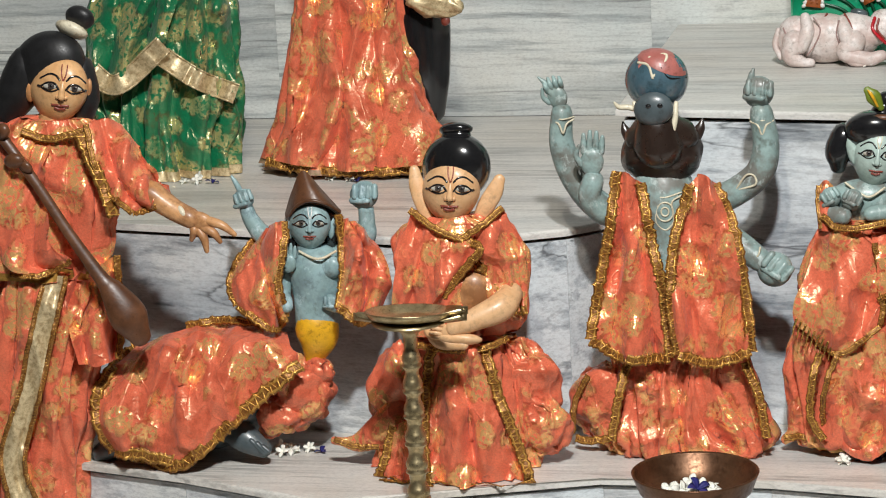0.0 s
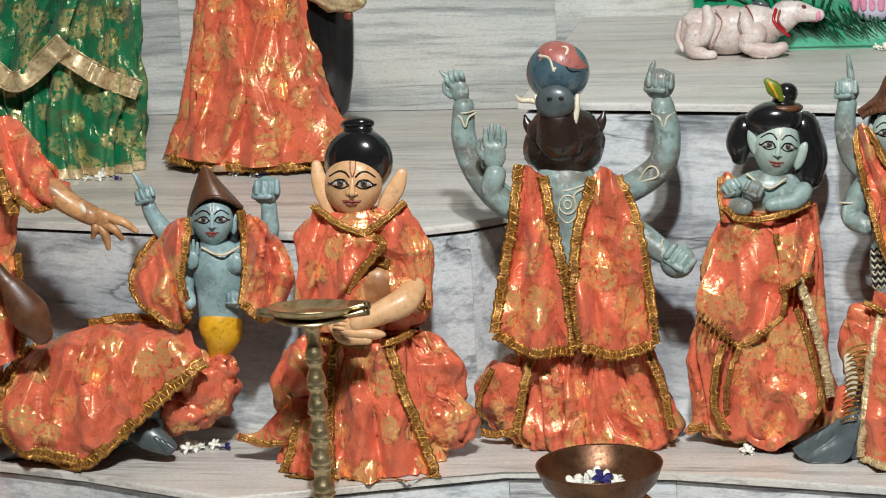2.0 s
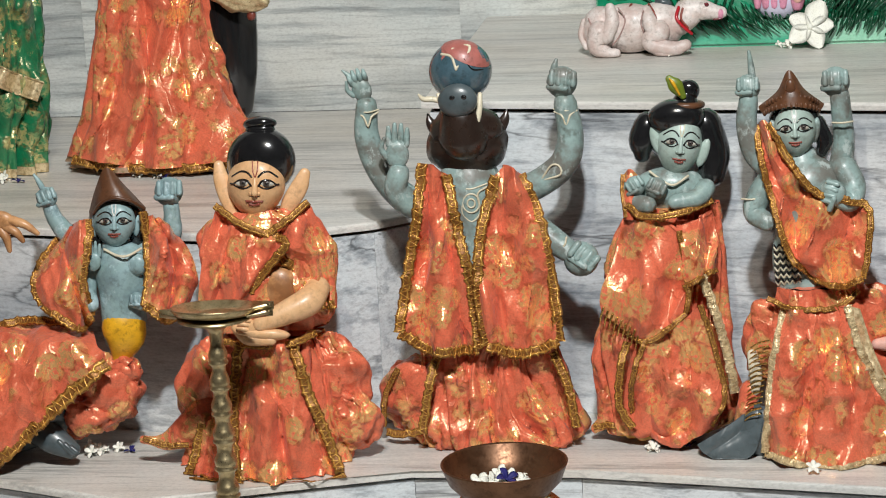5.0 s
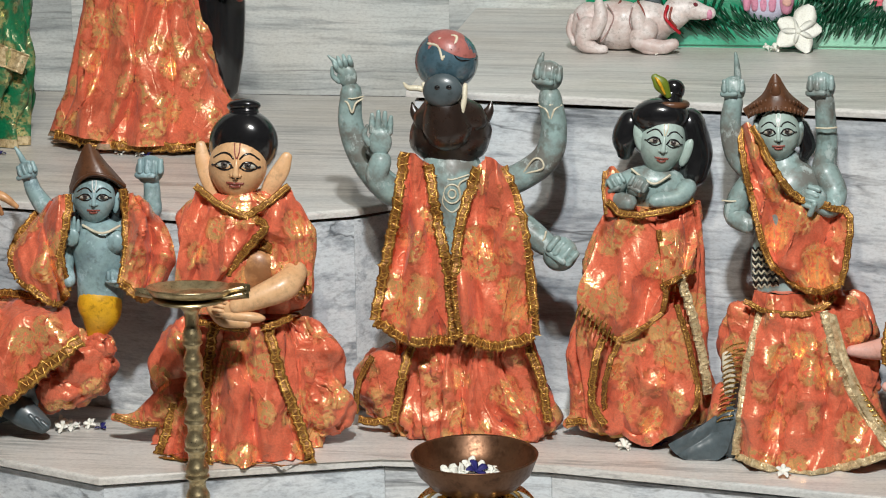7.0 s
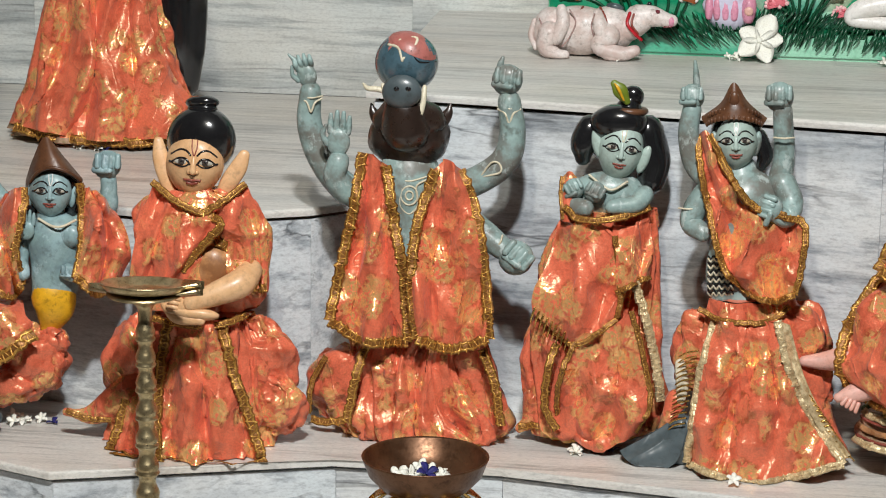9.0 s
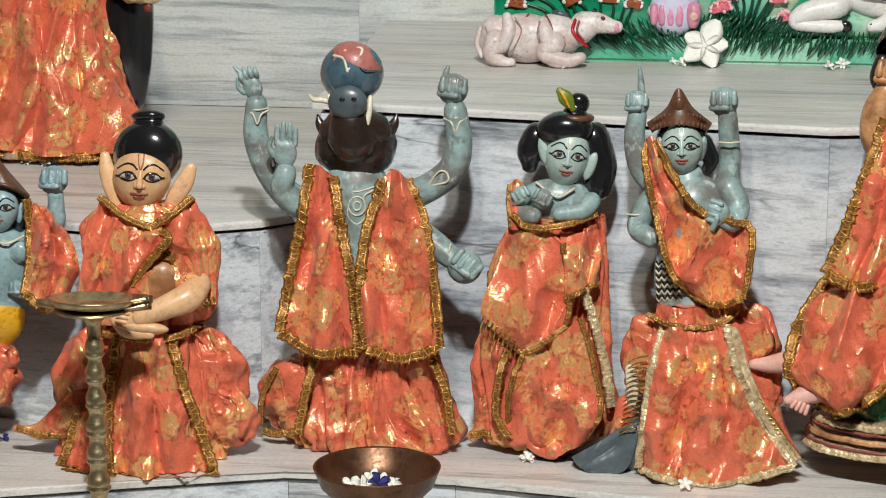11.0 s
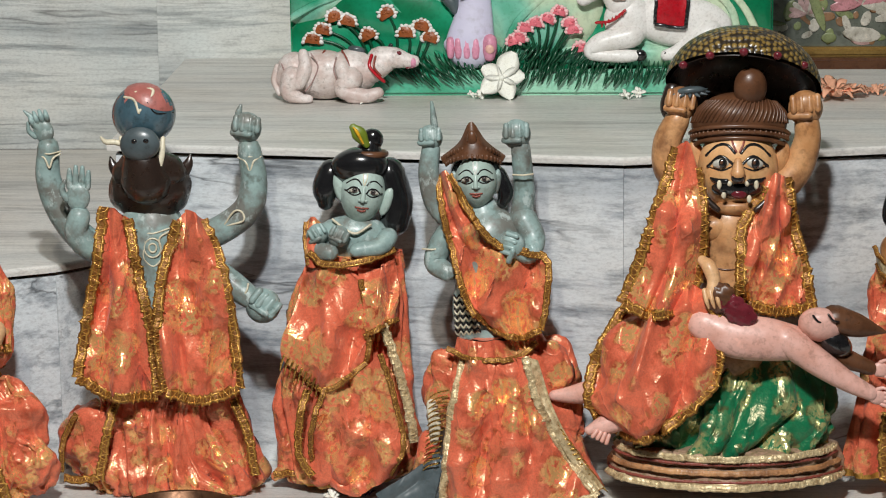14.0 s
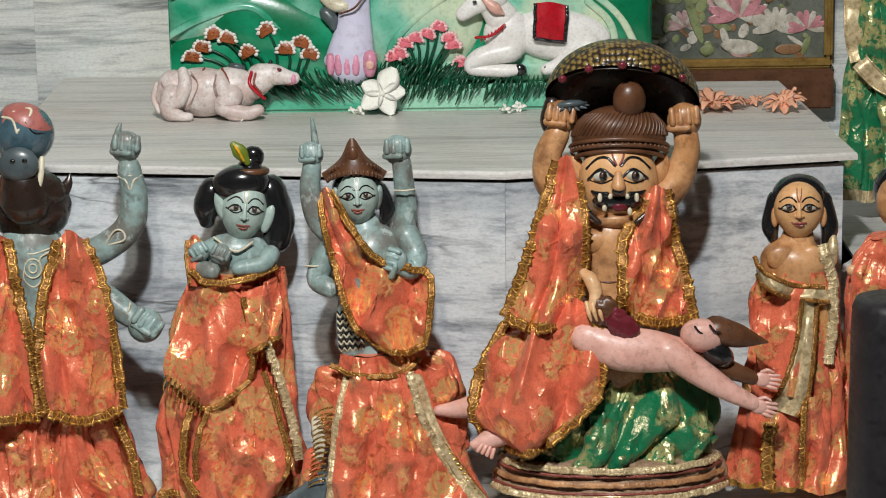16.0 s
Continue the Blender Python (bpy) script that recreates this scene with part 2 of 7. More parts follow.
M = {
    "wall": marble("marble_wall", (0.66, 0.68, 0.655), (0.43, 0.46, 0.455), (0.23, 0.24, 0.24), 0.9),
    "riser": marble("marble_riser", (0.66, 0.69, 0.71), (0.43, 0.46, 0.49), (0.21, 0.23, 0.25), 0.95),
    "tread": marble("marble_tread", (0.68, 0.66, 0.62), (0.52, 0.50, 0.47), (0.36, 0.34, 0.32), 0.6),
    "grout": paint("dark_grout", (0.10, 0.066, 0.052), 0.8),
    "orange": brocade("orange_satin", (0.73, 0.158, 0.084), (0.40, 0.060, 0.027), (1.0, 0.55, 0.21), 25.0, 0.62),
    "green": brocade("green_satin", (0.003, 0.17, 0.07), (0.001, 0.085, 0.034), (0.62, 0.58, 0.25), 26.0, 0.62),
    "gold": paint("gold_braid", (0.66, 0.37, 0.085), 0.36, (0.42, 0.35, 0.28), 90.0, 0.6),
    "braid_ground": paint("brown_gold_ribbon", (0.30, 0.13, 0.03), 0.45, (0.5, 0.42, 0.35), 120.0, 0.4),
    "lace": paint("pale_gold_lace", (0.74, 0.60, 0.36), 0.36, (0.55, 0.48, 0.4), 160.0, 0.35),
    "mat": paint("tan_brocade_band", (0.46, 0.29, 0.20), 0.5, (0.5, 0.6, 0.4), 180.0, 0.2),
    "blue": paint("blue_green_paint", (0.30, 0.415, 0.40), 0.40, (0.62, 0.60, 0.58), 17.0, 0.0, 0.1, 0.8, (0.15, 0.13, 0.11), (0.50, 0.58, 0.56)),
    "blue_face": paint("pale_sea_green_paint", (0.43, 0.54, 0.49), 0.36, (0.72, 0.74, 0.72), 22.0, 0.0, 0.15, 0.4),
    "pale_blue": paint("pale_blue_paint", (0.30, 0.44, 0.46), 0.40, (0.75, 0.75, 0.7), 28.0, 0.0, 0.1, 0.6, (0.14, 0.20, 0.22), (0.46, 0.60, 0.64)),
    "tan": paint("tan_paint", (0.62, 0.33, 0.15), 0.40, (0.74, 0.62, 0.48), 30.0, 0.0, 0.1, 0.6, (0.22, 0.09, 0.035)),
    "tan_face": paint("smooth_tan_paint", (0.74, 0.43, 0.20), 0.36, (0.82, 0.70, 0.58), 26.0, 0.0, 0.15, 0.35),
    "cream": paint("cream_paint", (0.76, 0.47, 0.25), 0.38, (0.85, 0.76, 0.66), 30.0, 0.0, 0.1, 0.35),
    "pink": paint("pale_pink_paint", (0.76, 0.44, 0.37), 0.36, (0.82, 0.72, 0.66), 26.0, 0.0, 0.0, 0.5),
    "black": paint("black_gloss_paint", (0.012, 0.012, 0.013), 0.14, (0.8, 0.8, 0.8), 30.0, 0.0, 0.7),
    "dull_black": paint("dull_black_hair_paint", (0.014, 0.014, 0.015), 0.42, (0.6, 0.6, 0.6), 90.0),
    "brown": paint("dark_brown_paint", (0.032, 0.019, 0.014), 0.3, (0.6, 0.6, 0.6), 26.0, 0.0, 0.4),
    "wood": paint("brown_wood", (0.13, 0.055, 0.026), 0.34, (0.6, 0.55, 0.5), 36.0),
    "slate": paint("grey_paint", (0.085, 0.11, 0.12), 0.35, (0.6, 0.6, 0.6), 26.0, 0.0, 0.3),
    "globe": paint("blue_grey_globe_paint", (0.085, 0.15, 0.19), 0.16, (0.5, 0.6, 0.6), 24.0, 0.0, 0.6),
    "red_patch": paint("dusty_red_paint", (0.42, 0.14, 0.12), 0.35),
    "white": paint("white_paint", (0.82, 0.80, 0.77), 0.35, (0.90, 0.88, 0.86), 40.0, 0.0, 0.0, 0.15),
    "ivory": paint("ivory_line_paint", (0.72, 0.66, 0.50), 0.4),
    "lip": paint("red_line_paint", (0.27, 0.065, 0.045), 0.35),
    "wound": paint("dark_red_paint", (0.16, 0.02, 0.03), 0.2),
    "yellow": paint("yellow_paint", (0.78, 0.42, 0.02), 0.35),
    "brass": paint("aged_brass", (0.58, 0.47, 0.27), 0.32, (0.6, 0.56, 0.5), 60.0, 0.9),
    "bronze": paint("brown_bronze", (0.17, 0.085, 0.045), 0.36, (0.6, 0.55, 0.5), 30.0, 0.7),
    "gilt": paint("gilt_leaf", (0.75, 0.48, 0.14), 0.25, (0.6, 0.55, 0.5), 60.0, 0.9),
    "petal": paint("white_petal", (0.86, 0.86, 0.78), 0.55, (0.97, 0.96, 0.92), 80.0, 0.0, 0.0, 0.05),
    "blue_petal": paint("indigo_petal", (0.02, 0.02, 0.16), 0.5),
    "peach": paint("peach_petal", (0.90, 0.47, 0.30), 0.5, (0.95, 0.84, 0.8), 60.0, 0.0, 0.0, 0.15),
    "leaf": paint("leaf_green", (0.16, 0.22, 0.02), 0.4),
    "grass": paint("dark_grass_paint", (0.005, 0.07, 0.03), 0.3),
    "rose": paint("rose_flower_paint", (0.72, 0.16, 0.20), 0.4, (1.0, 1.0, 1.0)),
    "rust": paint("rust_flower_paint", (0.34, 0.09, 0.02), 0.4),
    "lilac": paint("lilac_paint", (0.62, 0.60, 0.74), 0.35, (0.9, 0.9, 0.95), 14.0, 0.0, 0.0, 0.1),
    "toe": paint("pink_toe_paint", (0.76, 0.32, 0.46), 0.35),
    "scarlet": paint("scarlet_paint", (0.48, 0.01, 0.02), 0.25),
    "charcoal": paint("black_stone", (0.02, 0.018, 0.02), 0.4, (0.6, 0.55, 0.6), 22.0),
    "eye_white": paint("eye_white_paint", (0.46, 0.44, 0.38), 0.4),
    "iris": paint("dark_brown_paint", (0.06, 0.045, 0.04), 0.3),
    # for the unseen hall shell: near black so that little light bounces back
    "plaster": paint("bounce_cutting_dark", (0.09, 0.087, 0.084), 0.8, (0.92, 0.92, 0.9), 3.0),
    "frame": paint("gilt_frame", (0.40, 0.25, 0.07), 0.35, (0.6, 0.55, 0.5), 50.0, 0.5),
}


def scales_material():
    m, nodes, links, bsdf = material("golden_scales")
    vec = nodes.new("ShaderNodeTexCoord").outputs["Object"]
    cells = nodes.new("ShaderNodeTexVoronoi")
    cells.inputs["Scale"].default_value = 150.0
    cells.inputs["Randomness"].default_value = 0.35
    links.new(vec, cells.inputs["Vector"])
    r = ramp(nodes, links, cells.outputs["Distance"], [(0.0, (0.30, 0.20, 0.06)), (0.42, (0.19, 0.12, 0.03)), (0.52, (0.03, 0.02, 0.01)), (1, (0.02, 0.012, 0.008))])
    links.new(r.outputs[0], bsdf.inputs["Base Color"])
    bsdf.inputs["Roughness"].default_value = 0.3
    bump(nodes, links, bsdf, cells.outputs["Distance"], 0.6, -0.004)
    return m


def airbrushed(name, deep, mid, light, scale, bias):
    """Glossy relief paint sprayed from deep green to mint and cream."""
    m, nodes, links, bsdf = material(name)
    vec = nodes.new("ShaderNodeTexCoord").outputs["Object"]
    a = noise_node(nodes, links, vec, scale, 2.0, 0.45)
    b = noise_node(nodes, links, vec, 140.0, 3.0, 0.6)
    c = ramp(nodes, links, a.outputs["Fac"], [(0.40 - bias, deep), (0.52 - bias, mid), (0.70 - bias, light)])
    d = ramp(nodes, links, b.outputs["Fac"], [(0.32, (0.80, 0.82, 0.80)), (0.52, (1, 1, 1))])
    links.new(mix(nodes, links, 1.0, c.outputs[0], d.outputs[0], "MULTIPLY"), bsdf.inputs["Base Color"])
    bsdf.inputs["Roughness"].default_value = 0.24
    bsdf.inputs["Coat Weight"].default_value = 0.4
    bump(nodes, links, bsdf, b.outputs["Fac"], 0.15, 0.001)
    return m


M["panel"] = airbrushed("green_relief_paint", (0.003, 0.17, 0.07), (0.010, 0.30, 0.15), (0.20, 0.52, 0.34), 9.0, 0.0)
M["mint"] = airbrushed("mint_relief_paint", (0.02, 0.30, 0.16), (0.20, 0.54, 0.40), (0.60, 0.70, 0.50), 11.0, 0.05)
M["ledge"] = airbrushed("mint_ledge_paint", (0.006, 0.24, 0.11), (0.06, 0.42, 0.26), (0.30, 0.62, 0.44), 7.0, 0.06)
M["pale_rose"] = paint("pale_rose_paint", (0.82, 0.50, 0.50), 0.4, (1.0, 1.0, 1.0))
M["scales"] = scales_material()
M["print"] = paint("grey_green_print", (0.16, 0.17, 0.14), 0.3, (0.5, 0.55, 0.5), 18.0, 0.0, 0.3, 0.9)
for ink, colour in (("ink_pink", (0.62, 0.27, 0.30)), ("ink_pale", (0.62, 0.58, 0.50)), ("ink_sage", (0.25, 0.29, 0.13)), ("ink_brown", (0.30, 0.16, 0.08)), ("ink_rose", (0.55, 0.36, 0.34))):
    M[ink] = paint("faded_" + ink, colour, 0.3, (0.62, 0.60, 0.56), 60.0, 0.0, 0.3, 0.8)


# ---- building kit ----
def catmull(pts, n):
    """A smooth line of n points through pts (rows of numbers)."""
    p = np.array(pts, float)
    if len(p) == 2:
        return p[0] + (p[1] - p[0]) * np.linspace(0, 1, n)[:, None]
    q = np.vstack([2 * p[0] - p[1], p, 2 * p[-1] - p[-2]])
    out = []
    for s in np.linspace(0, len(p) - 1, n):
        i = min(int(s), len(p) - 2)
        t = s - i
        a, b, c, d = q[i], q[i + 1], q[i + 2], q[i + 3]
        out.append(0.5 * (2 * b + (c - a) * t + (2 * a - 5 * b + 4 * c - d) * t * t + (3 * b - a - 3 * c + d) * t ** 3))
    return np.array(out)


class Fig:
    """Gathers shapes drawn on a sculptor's sheet: u to the right, v down, d out of the sheet."""

    def __init__(self, spec):
        base, self.k, right, up, out, self.u0, self.v0 = spec
        self.base, self.right, self.up, self.out = (np.array(a) for a in (base, right, up, out))
        self.verts, self.faces, self.ids, self.mats = [], [], [], []

    def P(self, u, v, d=0.0):
        return self.base + self.k * ((u - self.u0) * self.right + (self.v0 - v) * self.up + d * self.out)

    def slot(self, mat):
        if mat not in self.mats:
            self.mats.append(mat)
        return self.mats.index(mat)

    def add(self, vs, fs, mat):
        o = len(self.verts)
        self.verts.extend(tuple(float(c) for c in v) for v in vs)
        self.faces.extend(tuple(i + o for i in f) for f in fs)
        self.ids.extend([self.slot(mat)] * len(fs))

    def grid(self, pts, mat, close=False):
        """pts: rows of columns of points; columns join round when close."""
        rows, cols = len(pts), len(pts[0])
        vs = [p for r in pts for p in r]
        fs = []
        for i in range(rows - 1):
            for j in range(cols if close else cols - 1):
                a, b = i * cols + j, i * cols + (j + 1) % cols
                fs.append((a, a + cols, b + cols, b))
        self.add(vs, fs, mat)

    def ell(self, u, v, d, ru, rv, rd, mat, tilt=0.0, n=20, m=14, top=0.0, bottom=1.0, lump=0.0, pitch=0.0, chin=0.0):
        if lump >= 0.2:
            n, m = n * 2, m * 2
        cp, sp = math.cos(radians(pitch)), math.sin(radians(pitch))
        c, s = math.cos(radians(tilt)), math.sin(radians(tilt))
        rows = []
        for i in range(m + 1):
            th = math.pi * (top + (bottom - top) * i / m)
            row = []
            for j in range(n):
                ph = 2 * math.pi * j / n
                x, y, z = math.sin(th) * math.sin(ph), math.cos(th), math.sin(th) * math.cos(ph)
                w = 1 + ((min(lump, 0.2) * noise.noise(Vector((x * 2.2 + u, y * 2.2 + v, z * 2.2)))) if lump else 0)
                if lump >= 0.2:
                    w += 0.9 * lump * (0.2 - abs(noise.noise(Vector((x * 2.6 + 0.7 * y + u, y * 0.7 + v, z * 2.6)))))
                    w += 0.35 * lump * (0.2 - abs(noise.noise(Vector((x * 6 + y + u, y * 1.3 + v, z * 6)))))
                x, y, z = x * ru * w * (1 - chin * max(0.0, -y) ** 1.4), y * rv * w, z * rd * w
                y, z = y * cp + z * sp, z * cp - y * sp
                row.append(self.P(u + x * c + y * s, v - y * c + x * s, d + z))
            rows.append(row)
        self.grid(rows, mat, True)

    def limb(self, pts, mat, seg=12, sub=6, flat=1.0):
        """A tapered round limb through rows of (u, v, d, radius)."""
        p = catmull(pts, max(2, (len(pts) - 1) * sub + 1))
        c = np.array([self.P(*q[:3]) for q in p])
        r = np.maximum(p[:, 3], 0.3) * self.k
        tan = np.gradient(c, axis=0)
        tan /= np.linalg.norm(tan, axis=1)[:, None] + 1e-9
        side = np.cross(tan[0], self.out)
        if np.linalg.norm(side) < 0.1:
            side = np.cross(tan[0], self.up)
        rows = []
        ends = [(0, f) for f in (0.02, 0.55, 0.85)], [(len(c) - 1, f) for f in (0.85, 0.55, 0.02)]
        steps = [(0, -math.sqrt(1 - f * f), f) for _, f in ends[0]] + [(i, 0, 1) for i in range(len(c))] + [(len(c) - 1, math.sqrt(1 - f * f), f) for _, f in ends[1]]
        for i, off, f in steps:
            side = side - tan[i] * np.dot(side, tan[i])
            side /= np.linalg.norm(side) + 1e-9
            other = np.cross(tan[i], side)
            o = c[i] + tan[i] * off * r[i]
            rows.append([o + r[i] * f * (side * math.cos(a) + other * flat * math.sin(a)) for a in np.linspace(0, 2 * math.pi, seg, endpoint=False)])
        self.grid(rows, mat, True)

    def robe(self, rings, mat, hem="gold", folds=9, depth=0.07, rows=64, cols=210, seed=0.0, hem_rows=3, crease=1.0):
        """A draped skirt through level rings (v, u, d, ru, rd), folded more and more towards its hem."""
        p = catmull(rings, rows)
        back = np.array((0.0, -1.0, 0.0))
        pts = []
        for i, (v, u, d, ru, rd) in enumerate(p):
            g = i / (rows - 1)
            row = []
            for j in range(cols):
                a = 2 * math.pi * j / cols
                x, y = math.sin(a), math.cos(a)
                bend = 0.9 * noise.noise(Vector((x * 1.3 + seed, y * 1.3, g * 1.6))) + 0.3 * g
                w = abs(math.sin(folds * 0.5 * (a + bend * 0.5) + seed)) ** 0.85
                w2 = abs(math.sin((folds + 0.5) * (a + bend * 0.35) + seed * 2)) ** 1.0
                f = 3.7 * depth * (0.4 + 0.9 * g) * (1.3 * (w - 0.75) + 0.55 * (w2 - 0.7))
                f += 0.07 * crease * noise.noise(Vector((x * 2.3 + seed * 3, y * 2.3, g * 4.0)))
                f += 0.20 * crease * (0.20 - abs(noise.noise(Vector((x * 3.4 + seed + g * 1.2, y * 3.4 + g * 0.8, g * 2.2 - x * 1.5)))))
                f += 0.02 * crease * (0.20 - abs(noise.noise(Vector((x * 8 + seed + g * 2, y * 8, g * 3.5)))))
                q = self.P(u + ru * x * (1 + f), v + (4 * noise.noise(Vector((x * 3, y * 3, seed))) if g > 0.9 else 0), d)
                row.append(q + back * self.k * rd * y * (1 + f))
            pts.append(row)
        self.grid(pts[:rows - hem_rows], mat, True)
        self.grid(pts[rows - hem_rows - 1:], hem, True)
        inner = [self.base * 0 + q + np.array((0, 0, 0.002)) for q in pts[-1]]
        centre = sum(inner) / len(inner)
        self.grid([pts[-1], [centre + (q - centre) * 0.5 for q in inner], [centre] * len(inner)], mat, True)
        top = sum(pts[0]) / cols
        self.grid([[top + np.array((0, 0, 0.004))] * cols, pts[0]], mat, True)

    def sheet(self, curves, mat, nu=34, nv=46, wrinkle=6.0, folds=2.5, seed=0.0, edge=None, thick=3.0, edges="lrb", w=7.0):
        """A hanging cloth through rows of points (u, v, d), with long folds and a braid round the named edges."""
        nu, nv = (nu if nu < 20 else int(nu * 1.6)), (nv if nv < 20 else int(nv * 1.5))
        cross = [catmull(c, nu) for c in curves]
        cols = [catmull([c[j] for c in cross], nv) for j in range(nu)]
        front, back = [], []
        for i in range(nv):
            fr, bk = [], []
            for j in range(nu):
                u, v, d = cols[j][i]
                s, t = j / (nu - 1), i / (nv - 1)
                lean = u * 0.5 * math.sin(seed) + v
                z = 1.5 * wrinkle * (2.1 * (abs(math.sin(math.pi * folds * s + 1.6 * noise.noise(Vector((s * 1.6, t * 1.2, seed))) + seed)) ** 0.9 - 0.60) * (0.5 + 0.8 * t)
                               + 1.6 * noise.noise(Vector((u * 0.016 + seed, v * 0.008, seed)))
                               + 3.8 * (0.20 - abs(noise.noise(Vector((u * 0.020 + v * 0.006, lean * 0.0055, seed + 5)))))
                               + 0.3 * (0.20 - abs(noise.noise(Vector((u * 0.045 - v * 0.012, lean * 0.010, seed + 9))))))
                fr.append(self.P(u, v, d + z))
                bk.append(self.P(u, v, d + z - thick))
            front.append(fr)
            back.append(bk)
        self.grid(front, mat)
        self.grid([r[::-1] for r in back], mat)
        rim = [(i, 0) for i in range(nv)] + [(nv - 1, j) for j in range(nu)] + [(i, nu - 1) for i in range(nv)][::-1] + [(0, j) for j in range(nu)][::-1]
        self.grid([[front[i][j] for i, j in rim], [back[i][j] for i, j in rim]], mat)
        if edge:
            lines = {"l": [front[i][0] for i in range(nv)], "r": [front[i][-1] for i in range(nv)], "b": front[-1], "t": front[0]}
            for e in edges:
                self.trim(lines[e], edge, w)

    def trim(self, line, mat, w=7.0):
        """A braid of little loops along a line of places."""
        flat = w >= 12
        w = w if flat else w * 1.3
        p = np.array(line)
        if flat:
            for _ in range(40):
                p[1:-1] = (p[:-2] + 2 * p[1:-1] + p[2:]) / 4
            p = p + self.out * self.k * 5.0
        seg = np.linalg.norm(np.diff(p, axis=0), axis=1)
        s = np.concatenate([[0], np.cumsum(seg)])
        if s[-1] <= 0:
            return
        step = (1.9 if w > 5 else 1.5) * self.k
        n = max(6, int(s[-1] / step))
        c = np.stack([np.interp(np.linspace(0, s[-1], n), s, p[:, a]) for a in range(3)], 1) + self.out * self.k * 2.5
        tan = np.gradient(c, axis=0)
        tan /= np.linalg.norm(tan, axis=1)[:, None] + 1e-9
        side = np.cross(tan, self.out)
        side /= np.linalg.norm(side, axis=1)[:, None] + 1e-9
        if flat:
            wave = np.sin(np.arange(n) * 0.35) * 0.8
            self.grid([[c[i] + side[i] * o * w * self.k + self.out * self.k * (wave[i] + q) for o, q in ((-1, 0), (-0.95, 2.2), (-0.5, 2.8), (0, 2.4), (0.5, 2.8), (0.95, 2.2), (1, 0))] for i in range(n)], mat)
            for o in (-0.9, 0.9):
                self.grid([[c[i] + side[i] * o * w * self.k + self.out * self.k * 2.4 + self.k * 2.0 * (side[i] * math.cos(a) + self.out * math.sin(a)) for a in (0.4, 1.97, 3.54, 5.11)] for i in range(n)], mat, True)
            return
        ph = np.arange(n) * step / (self.k * w * 1.15) * 2 * math.pi
        uneven = np.array([noise.noise(Vector(q) * 160.0) for q in c])
        frill = np.array([noise.noise(Vector(q) * 420.0) for q in c])
        ph = ph + 1.6 * uneven
        c = c + side * (uneven * 0.30 * w * self.k)[:, None] + self.out * (frill * 1.2 * self.k)[:, None]
        zig = c + side * (1.0 + 0.35 * frill)[:, None] * (np.abs(((ph / math.pi) % 2) - 1) * 2 - 1)[:, None] * w * 0.78 * self.k + self.out * (np.sin(ph * 2) * 1.2 * self.k)[:, None]
        self.grid([[c[i] + side[i] * o * w * self.k + self.out * self.k * q for o, q in ((-0.80, -1.0), (-0.72, 0.6), (0, 1.2), (0.72, 0.6), (0.80, -1.0))] for i in range(n)], "braid_ground" if mat == "gold" else mat)
        for path, r in ((zig, 0.29 * w), (c + side * w * 0.45 * self.k, 0.20 * w), (c - side * w * 0.45 * self.k, 0.22 * w)):
            rows = []
            for i in range(n):
                rows.append([path[i] + self.k * r * (side[i] * math.cos(a) + self.out * 0.9 * math.sin(a)) for a in (0.4, 1.97, 3.54, 5.11)])
            self.grid(rows, mat, True)

    def braid(self, pts, mat="gold", w=7.0):
        self.trim([self.P(*q) for q in catmull(pts, 50)], mat, w)

    def on(self, head, x, y, lift=0.6):
        """A place on the front of a head (u, v, d, ru, rv, rd), x and y in its half widths."""
        u, v, d, ru, rv, rd = head
        return u + x * ru, v + y * rv, d + rd * math.sqrt(max(0.02, 1 - x * x - y * y)) + lift

    def line(self, head, pts, r, mat):
        self.limb([(*self.on(head, x, y, -0.25 * r), r) for x, y in pts], mat, 8, 5)

    def face(self, head, skin, mark="ivory", turn=0.0):
        """A plain carved head with painted brows, eyes, mouth and brow mark."""
        u, v, d, ru, rv, rd = head
        self.ell(u, v, d, ru, rv, rd, skin, n=32, m=24, chin=0.22)
        e = ru * 0.33
        for sx in (-0.40, 0.40):
            x = sx + turn
            g = 1 if sx > 0 else -1
            p = self.on(head, x, -0.03, 0)
            self.ell(*p, e * 0.78, e * 0.29, e * 0.22, "eye_white", n=16, m=8)
            self.ell(p[0] + turn * 6, p[1] - e * 0.03, p[2] + e * 0.10, e * 0.42, e * 0.34, e * 0.16, "iris", n=12, m=6)
            self.ell(p[0] + turn * 6, p[1] - e * 0.03, p[2] + e * 0.19, e * 0.17, e * 0.17, e * 0.10, "black", n=10, m=6)
            w = 0.27
            self.line(head, [(x - g * w, 0.02), (x - g * w * 0.5, -0.125), (x + g * w * 0.4, -0.14), (x + g * (w + 0.05), -0.03), (x + g * (w + 0.14), -0.04)], ru * 0.042, "black")
            self.line(head, [(x - g * w, 0.02), (x - g * w * 0.4, 0.095), (x + g * w * 0.4, 0.09), (x + g * (w + 0.10), -0.03)], ru * 0.030, "black")
            self.line(head, [(x - g * w * 1.05, -0.24), (x - g * w * 0.5, -0.37), (x + g * w * 0.3, -0.40), (x + g * w * 1.35, -0.26)], ru * 0.038, "black")
        # nose with its wings, lips
        a, b = self.on(head, turn, -0.20, -ru * 0.05), self.on(head, turn, 0.24, ru * 0.07)
        self.limb([(*a, ru * 0.06), ((a[0] + b[0]) / 2, (a[1] + b[1]) / 2, (a[2] + b[2]) / 2 + ru * 0.03, ru * 0.09), (*b, ru * 0.125)], skin, 12, 6)
